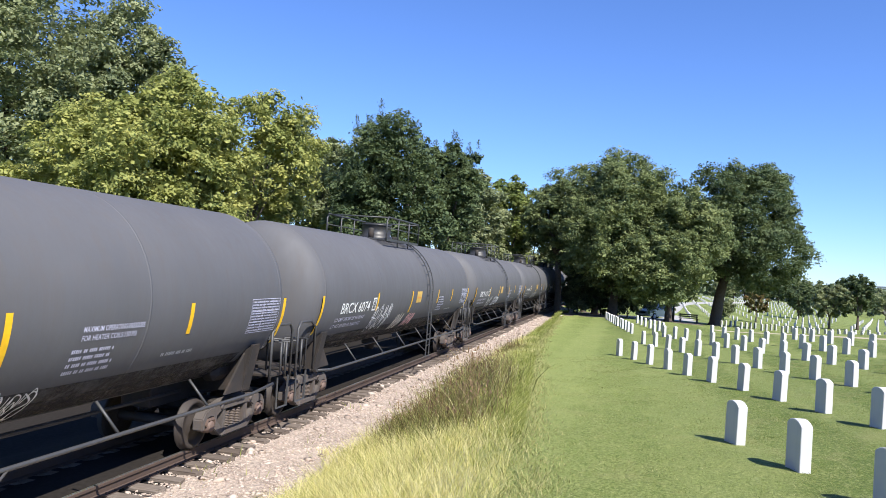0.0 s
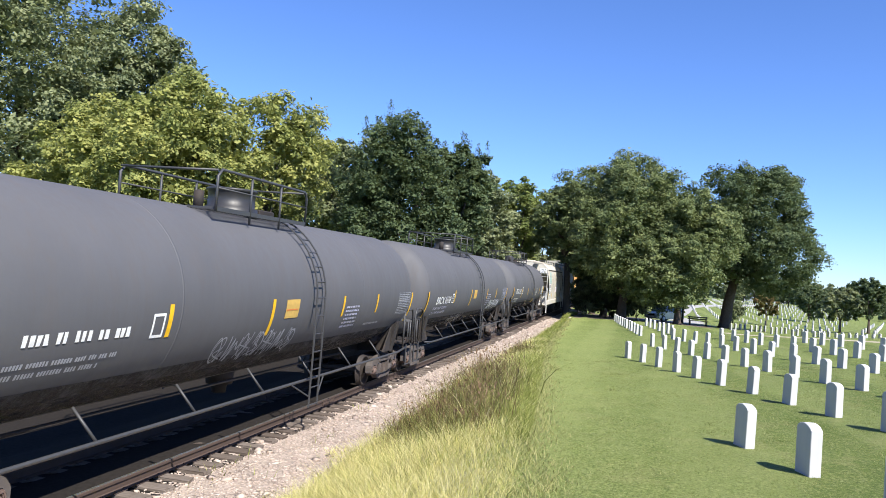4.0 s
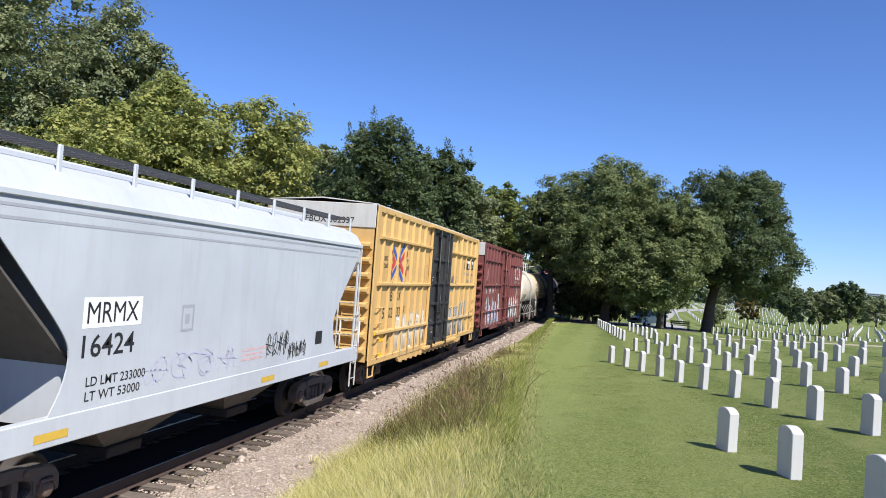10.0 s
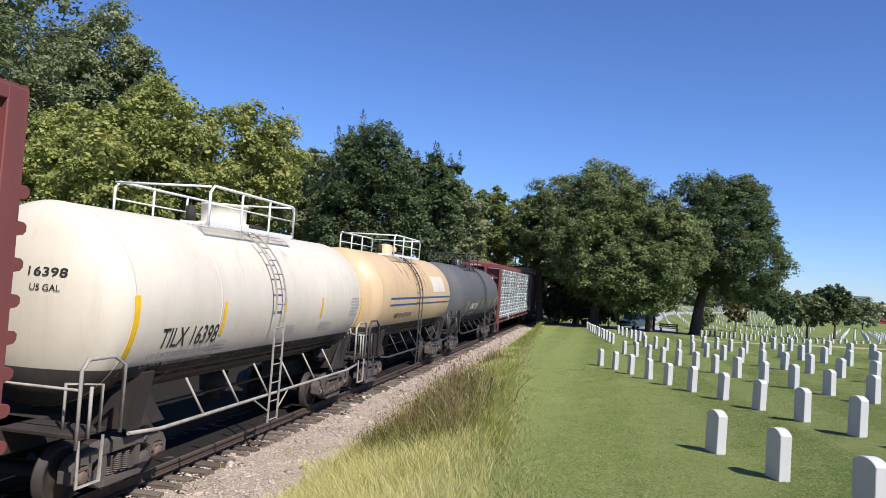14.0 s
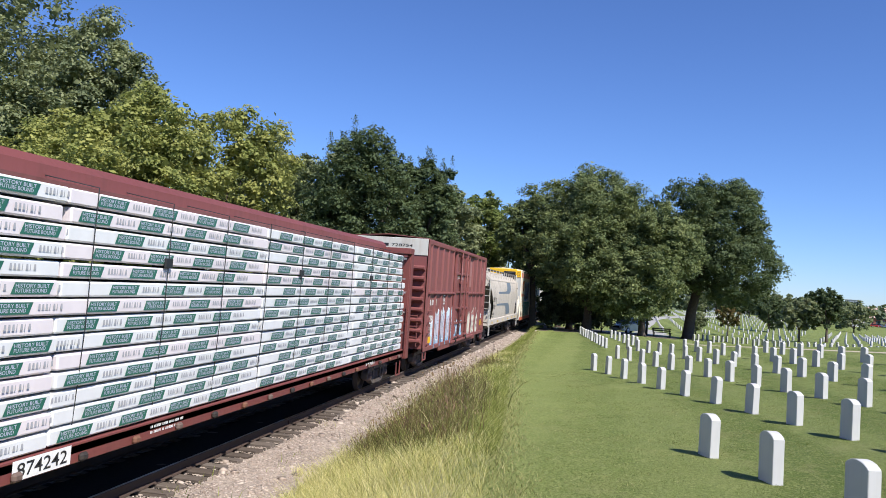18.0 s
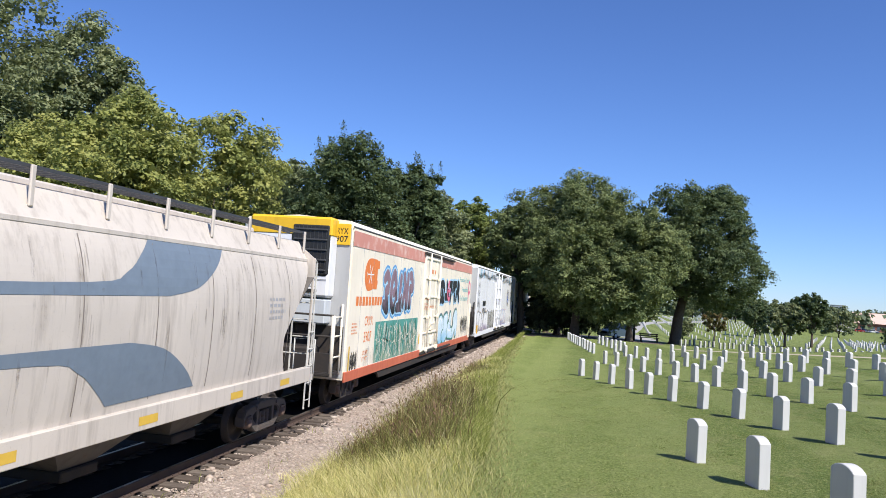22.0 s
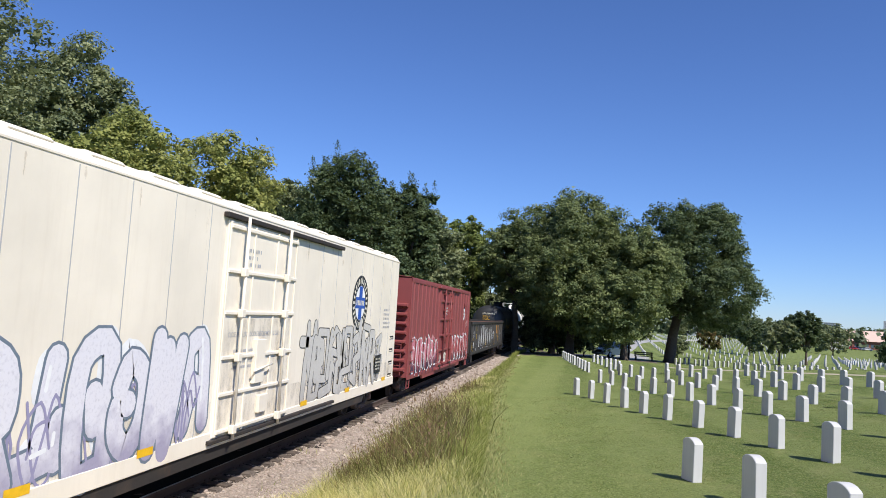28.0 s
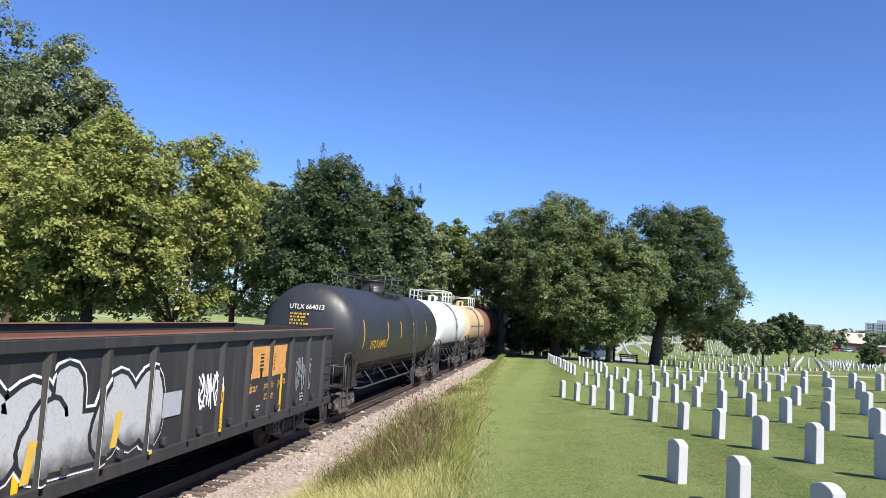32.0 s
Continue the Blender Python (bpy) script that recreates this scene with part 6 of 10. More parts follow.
    letters(root, sf, "TILX 16398", -4.2, -2.5, 2.08, 2.40, "black")
    letters(root, sf, "LD LMT 202300 LB 91800 KG", -4.35, -2.2, 1.93, 2.01, "s_grey"), letters(root, sf, "LT WT 60700 LB 27500 KG", -4.35, -2.3, 1.79, 1.87, "s_grey")
    head_print(root, "16398", 0.2, 0.75, 3.1, 3.22, "s_black", 5.6, 1.47, 2.70), head_print(root, "US GAL", 0.25, 0.68, 2.9, 2.99, "s_black", 5.6, 1.47, 2.70)
    print_lines(root, sf, -2.6, -1.9, 1.9, 2.1, 3, "s_grey", 4)
    print_lines(root, sf, 0.4, 1.0, 2.0, 2.25, 4, "s_grey", 5)
    print_lines(root, sf, 2.35, 3.2, 2.0, 2.25, 4, "s_grey", 6)
    print_lines(root, sf, 4.3, 5.0, 2.3, 2.8, 6, "s_grey", 7)
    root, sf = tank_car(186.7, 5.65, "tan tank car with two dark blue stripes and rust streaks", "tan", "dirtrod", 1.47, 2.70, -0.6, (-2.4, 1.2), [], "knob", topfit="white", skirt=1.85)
    patch(root, sf, -4.15, 5.2, 2.68, 2.74, "s_navy", "stripe", "dark blue painted stripe")
    patch(root, sf, -4.15, 5.2, 2.48, 2.53, "s_navy", "stripe", "dark blue painted stripe")
    drips(root, sf, -2.5, 1.5, 4.0, 26, 23, 0.3, 1.6)
    patch(root, sf, 1.8, 4.0, 2.9, 3.5, "cream", "stain", "washed pale patch")
    print_lines(root, sf, -3.3, -0.9, 2.0, 2.3, 1, "black", 8)
    root, sf = tank_car(200.6, 6.5, "dark grey short tank car with worn white lettering", "tank", "dirtrod", 1.57, 2.63, 0.35, (-2.6, 1.0), [(-4.4, 1.65, 2.45, 0.12), (-1.52, 1.95, 2.45, 0.1), (0.12, 1.95, 2.45, 0.1), (2.85, 2.0, 2.45, 0.1), (4.65, 2.0, 2.45, 0.1), (6.05, 1.6, 2.6, 0.1)], "knob", group="dark grey tank cars")
    letters(root, sf, "ADMX 19511", -3.55, -1.5, 2.0, 2.32)
    print_lines(root, sf, -3.2, -1.7, 1.66, 1.9, 2, "s_grey", 3)
    print_lines(root, sf, 4.9, 5.8, 2.05, 2.6, 6, "s_grey", 4)
    root, sf = tank_car(396.2, 8.05, "black tank car with small yellow lettering", "tank_black", "dirtrod", 1.57, 2.61, 1.2, (-1.9, 1.7), [(-6.78, 2.2, 3.1, 0.08), (-3.38, 2.4, 3.05, 0.08), (-1.13, 2.4, 3.05, 0.08), (1.4, 2.4, 3.05, 0.08), (4.4, 2.4, 3.05, 0.08)], "drum", group="dark grey tank cars")
    letters(root, sf, "UTLX 664013", -5.8, -3.4, 2.14, 2.42, "yel")
    # its near head carries the number too
    bm = text_shape("UTLX 664013", -0.55, 0.55, 3.35, 3.5)
    t2 = bars(-0.5, 0.2, 2.85, 3.25, 4, 4)
    for b, mt in ((bm, "s_cream"), (t2, "yel")):
        for v in b.verts:
            rr = math.hypot(v.co.y, v.co.z - 2.61) / 1.57
            a = math.asin(min(1, rr))
            v.co = Vector((v.co.y, -8.05 + 0.66 * (1 - math.cos(a)) - 0.07, v.co.z))
        part("lettering", finish("lettering", b, mt, False), mt, root)
    tank_car(411.0, 5.5, "white tank car with white top railings", "white_tank", "dirtrod", 1.47, 2.70, 0.0, (-2.3, 1.4), [], "knob", topfit="white", skirt=1.75)
    root, sf = tank_car(423.4, 5.5, "tan tank car with dark stripes and rusty top", "tan", "dirtrod", 1.47, 2.70, 0.0, (-2.3, 1.4), [], "knob", topfit="white")
    patch(root, sf, -4.3, 4.3, 2.66, 2.74, "s_navy", "stripe", "dark painted stripe")
    tank_car(437.1, 7.0, "rusty brown tank car", "rusty", "dirtrod", 1.57, 2.61, 0.6, (-2.0, 1.4), [], "drum")


M["placard"] = plain("faded_orange_placard", (0.56, 0.36, 0.09), 0.6, 0, 0.2, 6)
M["lower_dark"] = paint("dark_lower_third", (0.06, 0.055, 0.05), 0.7, 0.6, (0.12, 0.095, 0.075), 0.1)
dark_tanks()


# ---------------------------------------------------------------- box cars
RIB = 0.07          # depth of the side posts


def box_shell(root, half, w, z0, z1, body, ends="ribbed", roof="roof", peak=0.14, cap=None, rib=RIB):
    """Sheet body, roof and ends of a house car; w is half its width."""
    bm = bmesh.new()
    bx(bm, -w + rib, w - rib, -half + 0.05, half - 0.05, z0 + 0.12, z1 - 0.02)
    part("body", bm, body, root)
    for sx in (1, -1):
        plate(root, "top_chord", -half, half, z1 - 0.16, z1, min(sx * (w - rib - 0.01), sx * w), max(sx * (w - rib - 0.01), sx * w), body)
        plate(root, "side_sill", -half, half, z0 + 0.0, z0 + 0.16, min(sx * (w - rib - 0.01), sx * w), max(sx * (w - rib - 0.01), sx * w), body)
    bm = bmesh.new()
    prism(bm, [(-w + 0.02, z1 - 0.01), (w - 0.02, z1 - 0.01), (w - 0.02, z1 + 0.03), (0, z1 + peak), (-w + 0.02, z1 + 0.03)], -half, half, "y")
    rf = part("roof", bm, roof, root)
    n = int(half * 2 / 0.95)
    seam = None
    for k in range(n + 1):
        y = -half + 0.04 + k * (2 * half - 0.08) / n
        if seam is None:
            bm = bmesh.new()
            prism(bm, [(-w + 0.03, z1 + 0.03), (0, z1 + peak), (w - 0.03, z1 + 0.03), (w - 0.03, z1 + 0.042), (0, z1 + peak + 0.015), (-w + 0.03, z1 + 0.042)], -0.03, 0.03, "y")
            seam = finish("roof_seam", bm, roof)
        part("roof_seam", seam, roof, rf, "", pose(0, y, 0))
    for s in (-1, 1):
        e = s * half
        bm = bmesh.new()
        prism(bm, [(-w + 0.03, z0 + 0.1), (w - 0.03, z0 + 0.1), (w - 0.03, z1 + 0.02), (0, z1 + peak - 0.02), (-w + 0.03, z1 + 0.02)], min(e, e - s * 0.05), max(e, e - s * 0.05), "y")
        ew = part("end_wall", bm, body, root)
        if ends == "ribbed":
            m = 8
            h = (z1 - 0.85 - z0 - 0.25) / m
            bm = bmesh.new()
            prism(bm, [(0, h * 0.02), (s * 0.20, h * 0.10), (s * 0.24, h * 0.2), (s * 0.24, h * 0.36), (s * 0.20, h * 0.44), (0, h * 0.5)], -w + 0.1, w - 0.1, "x")
            erib = finish("end_rib", bm, body)
            for k in range(m):
                part("end_rib", erib, body, ew, "", pose(0, e, z0 + 0.3 + k * h))
        for sx in (1, -1):
            plate(root, "corner_post", min(e, e - s * 0.30), max(e, e - s * 0.30), z0, z1, min(sx * (w - rib - 0.01), sx * (w + 0.004)), max(sx * (w - rib - 0.01), sx * (w + 0.004)), body)
            sill_step(root, sx * (w - 0.05), e - s * 0.42, z0 + 0.04, body, 0.36)
        if cap:
            plate(root, "end_panel", min(e, e + s * 0.03), max(e, e + s * 0.03), z1 - 0.62, z1 + 0.02, -w + 0.05, w - 0.05, cap, "pale panel above the end ribs")
        bm = bmesh.new()
        for z in (z0 + 0.55, z0 + 0.95, z0 + 1.35):
            tube(bm, [(w - 0.25, e, z), (w - 0.25, e + s * 0.2, z), (w - 0.75, e + s * 0.2, z), (w - 0.75, e, z)], 0.014, 5)
        tube(bm, [(w - 0.25, e + s * 0.2, z0 + 0.2), (w - 0.25, e + s * 0.2, z0 + 1.4)], 0.018, 5)
        tube(bm, [(w - 0.75, e + s * 0.2, z0 + 0.2), (w - 0.75, e + s * 0.2, z0 + 1.4)], 0.018, 5)
        part("end_ladder", bm, body, root)
        bm = bmesh.new()
        bbx(bm, -0.9, 0.9, min(e, e + s * 0.5), max(e, e + s * 0.5), z0 + 0.22, z0 + 0.27, 0.01)
        part("crossover_platform", bm, "grime", root)
    bm = bmesh.new()
    bbx(bm, -0.35, 0.35, -half - 0.35, half + 0.35, 0.72, 1.06, 0.02)
    for y in np.linspace(-half + 3.2, half - 3.2, 7):
        bx(bm, -w + 0.1, w - 0.1, y - 0.04, y + 0.04, z0 + 0.02, z0 + 0.18)
    part("underframe", bm, "grime", root)
    plate(root, "air_reservoir", -1.6, -0.6, 0.55, 0.95, 0.4, 0.8, "grime", r=0.14)
    for s in (-1, 1):
        truck(root, s * (half - 1.75))
        coupler(root, s * (half + 0.35), s)


def box_car(s, half, label, body, z0=0.85, z1=5.15, ribs=(1.70, 3.05, 4.33), posts=9, door=None, cap="roof", w=1.6, left=None, rib=RIB, roof=None):
    root = car("box_car", s, label, "box car")
    d0, d1, dz0, dz1, dmat = door
    d = 0.07
    box_shell(root, half, w, z0, z1, body, cap=cap, rib=rib, roof=roof or body)
    py = []
    for a, b, n in ((-half + 0.55, d0 - 0.12, posts), (d1 + 0.12, half - 0.55, posts - 1)):
        py += list(np.linspace(a, b, n)) if left is None or a > 0 else list(left)
    spans = []
    bm = bmesh.new()
    prism(bm, [(w - rib - 0.005, -0.065), (w - 0.03, -0.05), (w, -0.035), (w, 0.035), (w - 0.03, 0.05), (w - rib - 0.005, 0.065)], z0 + 0.1, z1 - 0.1, "z")
    post = finish("side_post", bm, body)
    for y in py:
        part("side_post", post, body, root, "", pose(0, y, 0))
        part("side_post", post, body, root, "", pose(0, y, 0, 0, 0, 180))
        spans.append((y - 0.05, y + 0.05))
    rz = []
    for z in ribs:
        for a, b in ((-half + 0.5, d0 - 0.05), (d1 + 0.05, half - 0.5)):
            for sx in (1, -1):
                bm = bmesh.new()
                prism(bm, [(sx * (w - rib - 0.005), z - 0.06), (sx * (w + 0.035), z - 0.04), (sx * (w + 0.035), z + 0.02), (sx * (w - rib - 0.005), z + 0.055)], a, b, "y")
                part("side_rib", bm, body, root)
        rz.append((z - 0.05, z + 0.05))
    surf = {"kind": "ribbed", "x": w - rib + 0.002, "d": rib + 0.003, "posts": spans, "ribs": rz}
    # lower skirt between the trucks
    for sx in (1, -1):
        bm = bmesh.new()
        prism(bm, [(-half + 2.9, z0 + 0.02), (-half + 3.1, z0 - 0.16), (half - 3.1, z0 - 0.16), (half - 2.9, z0 + 0.02)], min(sx * (w - 0.09), sx * (w - 0.02)), max(sx * (w - 0.09), sx * (w - 0.02)), "x")
        part("skirt", bm, body, root)
    # sliding door: recessed panels in a frame, ribs, lock rods, latch plates
    bm = bmesh.new()
    bbx(bm, w - 0.14, w - 0.04, d0, d1, dz0, dz1, 0.01)
    dr = part("door", bm, dmat, root, "sliding side door")
    dw = d1 - d0
    for y in (d0 + 0.06, d0 + dw * 0.33, d0 + dw * 0.70, d1 - 0.06):
        plate(dr, "door_post", y - 0.06, y + 0.06, dz0, dz1, w - 0.045, w + 0.045, dmat)
    for k, z in enumerate((dz0 + 0.06, dz0 + 0.72, dz0 + 1.42, dz0 + 2.15, dz0 + 3.0, dz1 - 0.06)):
        plate(dr, "door_rib", d0 + 0.02, d1 - 0.02, z - 0.05, z + 0.05, w - 0.045, w + 0.03 if k else w + 0.04, dmat)
    for y in (d0 + dw * 0.33 - 0.12, d0 + dw * 0.70 + 0.12):
        rod = bar(dr, "lock_rod", [(w + 0.085, y, dz0 - 0.04), (w + 0.085, y, dz1 + 0.04)], 0.024, dmat)
        for z in (dz0 + 0.15, dz0 + 1.4, dz0 + 2.6, dz1 - 0.2):
            plate(rod, "rod_bracket", y - 0.06, y + 0.06, z - 0.06, z + 0.06, w + 0.03, w + 0.11, dmat)
    yc = d0 + dw * 0.47
    lp = plate(dr, "latch_plate", yc - 0.1, yc + 0.42, dz0 + 0.82, dz0 + 1.9, w - 0.045, w + 0.005, dmat)
    bar(lp, "handle", [(w + 0.05, yc + 0.0, dz0 + 1.0), (w + 0.06, yc + 0.02, dz0 + 1.75)], 0.022, dmat)
    bar(lp, "handle", [(w + 0.05, yc - 0.5, dz0 + 1.12), (w + 0.05, yc + 0.4, dz0 + 1.12)], 0.018, dmat)
    for y in (d0 + 0.4, d1 - 0.45):
        for z in (dz0 + 0.22, dz0 + 0.95):
            plate(dr, "door_panel", y - 0.24, y + 0.24, z, z + 0.36, w - 0.045, w - 0.01, dmat)
        plate(dr, "roller", y - 0.14, y + 0.14, dz0 - 0.16, dz0 + 0.08, w + 0.04, w + 0.10, "grime")
    film_ = {"kind": "flat", "x": w - 0.038}
    patch(dr, film_, d0 + 0.03, d1 - 0.03, dz0 + 0.02, dz1 - 0.1, "dirt_film", "stain", "", 0.001)
    patch(root, surf, -half + 0.32, d0 - 0.14, z0 + 0.17, z0 + 1.0, "dirt_film", "stain", "", 0.0008)
    patch(root, surf, d1 + 0.14, half - 0.32, z0 + 0.17, z0 + 1.0, "dirt_film", "stain", "", 0.0008)
    # small tabs under the sill
    tab = None
    for y in np.arange(-half + 3.3, half - 3.2, 0.62) if body == "yellow" else ():
        if tab is None:
            bm = bmesh.new()
            bx(bm, w - 0.04, w + 0.006, -0.08, 0.08, z0 - 0.19, z0 - 0.12)
            tab = finish("sill_tab", bm, body)
        part("sill_tab", tab, body, root, "", pose(0, float(y), 0))
    for z, nm in ((dz1 + 0.06, "door_track"), (dz0 - 0.08, "door_track")):
        plate(root, nm, d0 - 0.5 if nm else 0, d1 + (d1 - d0) * 0.55, z - 0.05, z + 0.05, w - 0.02, w + 0.10, body)
    plate(root, "door_post", d0 - 0.13, d0 - 0.02, z0 + 0.1, z1 - 0.1, w - 0.06, w + 0.02, body)
    plate(root, "door_post", d1 + 0.02, d1 + 0.13, z0 + 0.1, z1 - 0.1, w - 0.06, w + 0.02, body)
    for e in (-1, 1):
        for k in range(4):
            grab(root, w - 0.01, e * (half - 0.62), z0 + 0.28 + 0.42 * k, body, 0.44)
    return root, surf, dr


def box_cars():
    # yellow
    root, sf, dr = box_car(141.32, 7.83, "yellow box car with black sliding door and blue-red emblem", "yellow", door=(-1.38, 1.75, 0.95, 5.0, "black_door"), posts=7, cap="roof", roof="roof", left=(-7.03, -6.25, -5.47, -4.69, -3.91, -3.13, -2.35))
    flat = {"kind": "flat", "x": 1.612}
    letters(root, sf, "next", -6.86, -6.42, 3.7, 3.86, "black"), letters(root, sf, "load", -6.86, -6.42, 3.5, 3.68, "black")
    letters(root, sf, "any", -4.55, -4.22, 3.68, 3.82, "black"), letters(root, sf, "road", -4.62, -4.15, 3.48, 3.66, "black")
    for k, (c, pts) in enumerate((("s_royal", [(-6.1, 4.2), (-5.45, 3.76), (-4.8, 4.2)]), ("s_royal", [(-6.1, 3.16), (-5.45, 3.6), (-4.8, 3.16)]), ("s_red", [(-6.22, 3.98), (-5.72, 3.68), (-6.22, 3.38)]), ("s_red", [(-4.64, 4.0), (-5.2, 3.68), (-4.64, 3.36)]))):
        bm = bmesh.new()
        stroke(bm, pts, 0.16, 0.004 + 0.001 * k)
        painted("emblem", bm, c, root, sf, "blue and red crossed arrows")
    for ch, a, b in (("FB", -6.15, -5.72), ("OX", -5.35, -4.85)):
        letters(root, sf, ch, a, b, 2.55, 2.83, "black")
    for ch, a, b in (("5", -6.62, -6.42), ("02", -6.02, -5.62), ("33", -5.2, -4.82), ("7", -4.5, -4.3)):
        letters(root, sf, ch, a, b, 2.06, 2.36, "black")
    letters(root, sf, "LD LMT", -6.25, -5.75, 1.4, 1.54, "black"), letters(root, sf, "LT WT", -6.25, -5.82, 1.18, 1.32, "black")
    print_lines(root, sf, -5.4, -4.85, 1.18, 1.54, 3, "s_steel", 4)
    patch(root, sf, -6.85, -6.36, 1.42, 1.64, "yel", "marking"), patch(root, sf, -6.9, -6.4, 0.98, 1.12, "yel", "marking")
    patch(root, sf, -7.5, -7.38, 1.15, 2.05, "yel", "reflective_stripe")
    backdrop(root, sf, -5.3, -1.75, 0.85, 2.3, "f_sand", "s_cream", 4, "thin cream sprayed ground")
    graffiti(root, sf, -5.2, -1.75, 0.85, 2.2, 5, "f_sand", "s_grey", 3, fat=0.34, edge=0.05, bend=1, shine="s_white", label="cream sprayed letters with thin dark edges"), scribble(root, sf, -2.6, -1.62, 0.95, 1.6, 3, "s_black", 5, 0.035)
    graffiti(root, sf, 1.95, 5.6, 0.9, 2.35, 6, "f_silver", "s_black", 8, halo="s_cream", fat=0.46, edge=0.10, rim=0.08, bend=1, label="grey block letters edged in black")
    scribble(root, sf, 2.3, 3.2, 2.7, 3.5, 3, "s_steel", 4, 0.045)
    lg = patch(root, sf, 4.95, 7.05, 3.72, 4.18, "black", "emblem", "black emblem panel with white letter shapes")
    for a, b in ((5.05, 5.6), (5.68, 6.2), (6.32, 6.95)):
        painted("letter_shape", rect(a, b, 3.98, 4.1, 0.008), "white", lg, sf)
        painted("letter_shape", rect((a + b) / 2 - 0.1, (a + b) / 2 + 0.1, 3.78, 3.975, 0.008), "white", lg, sf)
    letters(root, sf, "Railcar Pooling", 4.98, 6.98, 3.4, 3.6, "s_steel"), letters(root, sf, "Experts", 5.5, 6.6, 3.1, 3.32, "s_steel")
    patch(root, sf, 6.2, 6.75, 1.55, 1.8, "black", "marking"), patch(root, sf, 6.85, 7.2, 1.3, 1.7, "yel", "marking")
    fx = {"kind": "flat", "x": 1.564}
    print_lines(dr, fx, -1.15, -0.75, 3.0, 3.35, 4, "white", 4), print_lines(dr, fx, -0.9, -0.45, 1.3, 1.6, 3, "white", 5), print_lines(dr, fx, 0.85, 1.5, 1.2, 1.5, 3, "white", 6)
    patch(dr, fx, -0.18, -0.08, 1.25, 2.1, "yel", "reflective_stripe"), patch(dr, fx, 0.15, 0.4, 1.95, 2.2, "s_white", "notice")
    scribble(dr, {"kind": "flat", "x": 1.564}, -0.9, 0.2, 1.1, 1.9, 4, "s_grey", 9, 0.02)
    endno(root, "FBOX 502337", -7.83, 4.62, "black", 1.6)
    # maroon, with a big white two-letter emblem
    root, sf, dr = box_car(159.1, 7.92, "maroon box car with white emblem and pale graffiti along the bottom", "maroon", door=(-1.72, 1.6, 0.98, 5.0, "maroon"), posts=7, left=(-7.12, -6.06, -4.97, -3.90, -2.83))
    for ch, a, b in (("CNA", -7.08, -6.3), ("409", -5.82, -5.15), ("279", -4.78, -4.12)):
        letters(root, sf, ch, a, b, 2.6, 2.88)
    letters(root, sf, "LD LMT 212000", -7.15, -6.2, 2.06, 2.2), letters(root, sf, "LT WT 74000", -7.15, -6.3, 1.84, 1.98)
    patch(root, sf, -7.66, -7.5, 1.2, 2.2, "yel", "reflective_stripe"), patch(root, sf, 6.9, 7.05, 1.3, 2.2, "yel", "reflective_stripe")
    bm = bmesh.new()
    stroke(bm, polyline([(6.0, 4.18), (5.1, 4.18), (4.78, 4.05), (4.78, 3.62), (5.1, 3.5), (5.95, 3.5)], 4), 0.16, 0.004)
    stroke(bm, polyline([(6.15, 3.5), (6.15, 4.18), (6.35, 4.14), (6.8, 3.55), (7.0, 3.5), (7.0, 4.18)], 4), 0.16, 0.0045)
    painted("emblem", bm, "white", root, sf, "white looped emblem")
    letters(root, sf, "WWW.", 4.7, 5.6, 3.1, 3.32), print_lines(root, sf, 6.2, 6.9, 3.1, 3.3, 1, "white", 2)
    backdrop(root, sf, -6.4, -1.85, 0.88, 2.6, "f_mint", "s_white", 22, "pale mint sprayed ground")
    graffiti(root, sf, -6.3, -1.9, 0.88, 2.35, 6, "f_ice", "s_black", 21, fat=0.38, edge=0.12, shine="s_white", label="pale lilac and blue block letters edged in black", bend=1)
    backdrop(root, sf, 1.9, 6.6, 0.88, 2.4, "s_cream", "s_white", 25, "cream sprayed ground")
    graffiti(root, sf, 1.9, 6.5, 0.88, 2.2, 8, "f_chrome", "s_steel", 24, fat=0.34, edge=0.12, label="white sprayed letters with dark lower halves", bend=1)
    scribble(root, sf, -7.0, -6.2, 3.2, 4.0, 3, "s_rose", 6, 0.02)
    scribble(root, sf, 5.3, 6.4, 2.2, 3.0, 2, "s_cream", 8, 0.05)
    fx = {"kind": "flat", "x": 1.564}
    for a_, b_, c_, d_ in ((-1.35, -0.8, 2.55, 2.95), (-0.45, 0.3, 3.1, 3.5), (-0.4, 0.3, 2.6, 2.9), (0.75, 1.3, 2.55, 2.9), (0.8, 1.35, 1.3, 1.75)):
        print_lines(dr, fx, a_, b_, c_, d_, 4, "s_rose", int(c_ * 9))
    letters(dr, fx, "SEAL", -0.35, 0.05, 1.45, 1.56), patch(dr, fx, 1.38, 1.46, 1.2, 1.9, "yel", "reflective_stripe")
    box_mark(root, sf, -3.6, 2.75, "white", False)
    letters(root, sf, "PLATE", -3.53, -3.33, 3.03, 3.08), letters(root, sf, "F", -3.47, -3.39, 2.83, 2.96)
    # tall oxide red with blue graffiti
    root, sf, dr = box_car(241.37, 7.78, "oxide red box car with blue graffiti and a faint round emblem", "faded_maroon", z1=5.1, ribs=(3.08,), door=(-1.85, 1.75, 0.98, 4.95, "faded_maroon"), posts=6, cap="roof", left=(-7.1, -5.93, -4.76, -3.59, -2.42))
    print_lines(root, sf, -6.9, -5.2, 2.5, 2.92, 1, "white", 2)
    letters(root, sf, "728", -7.0, -6.1, 1.85, 2.2), letters(root, sf, "754", -5.75, -4.9, 1.85, 2.2)
    letters(root, sf, "LD LMT", -6.7, -6.1, 1.62, 1.74), letters(root, sf, "LT WT", -6.7, -6.15, 1.42, 1.54)
    patch(root, sf, -6.95, -6.25, 1.12, 1.36, "yel", "marking")
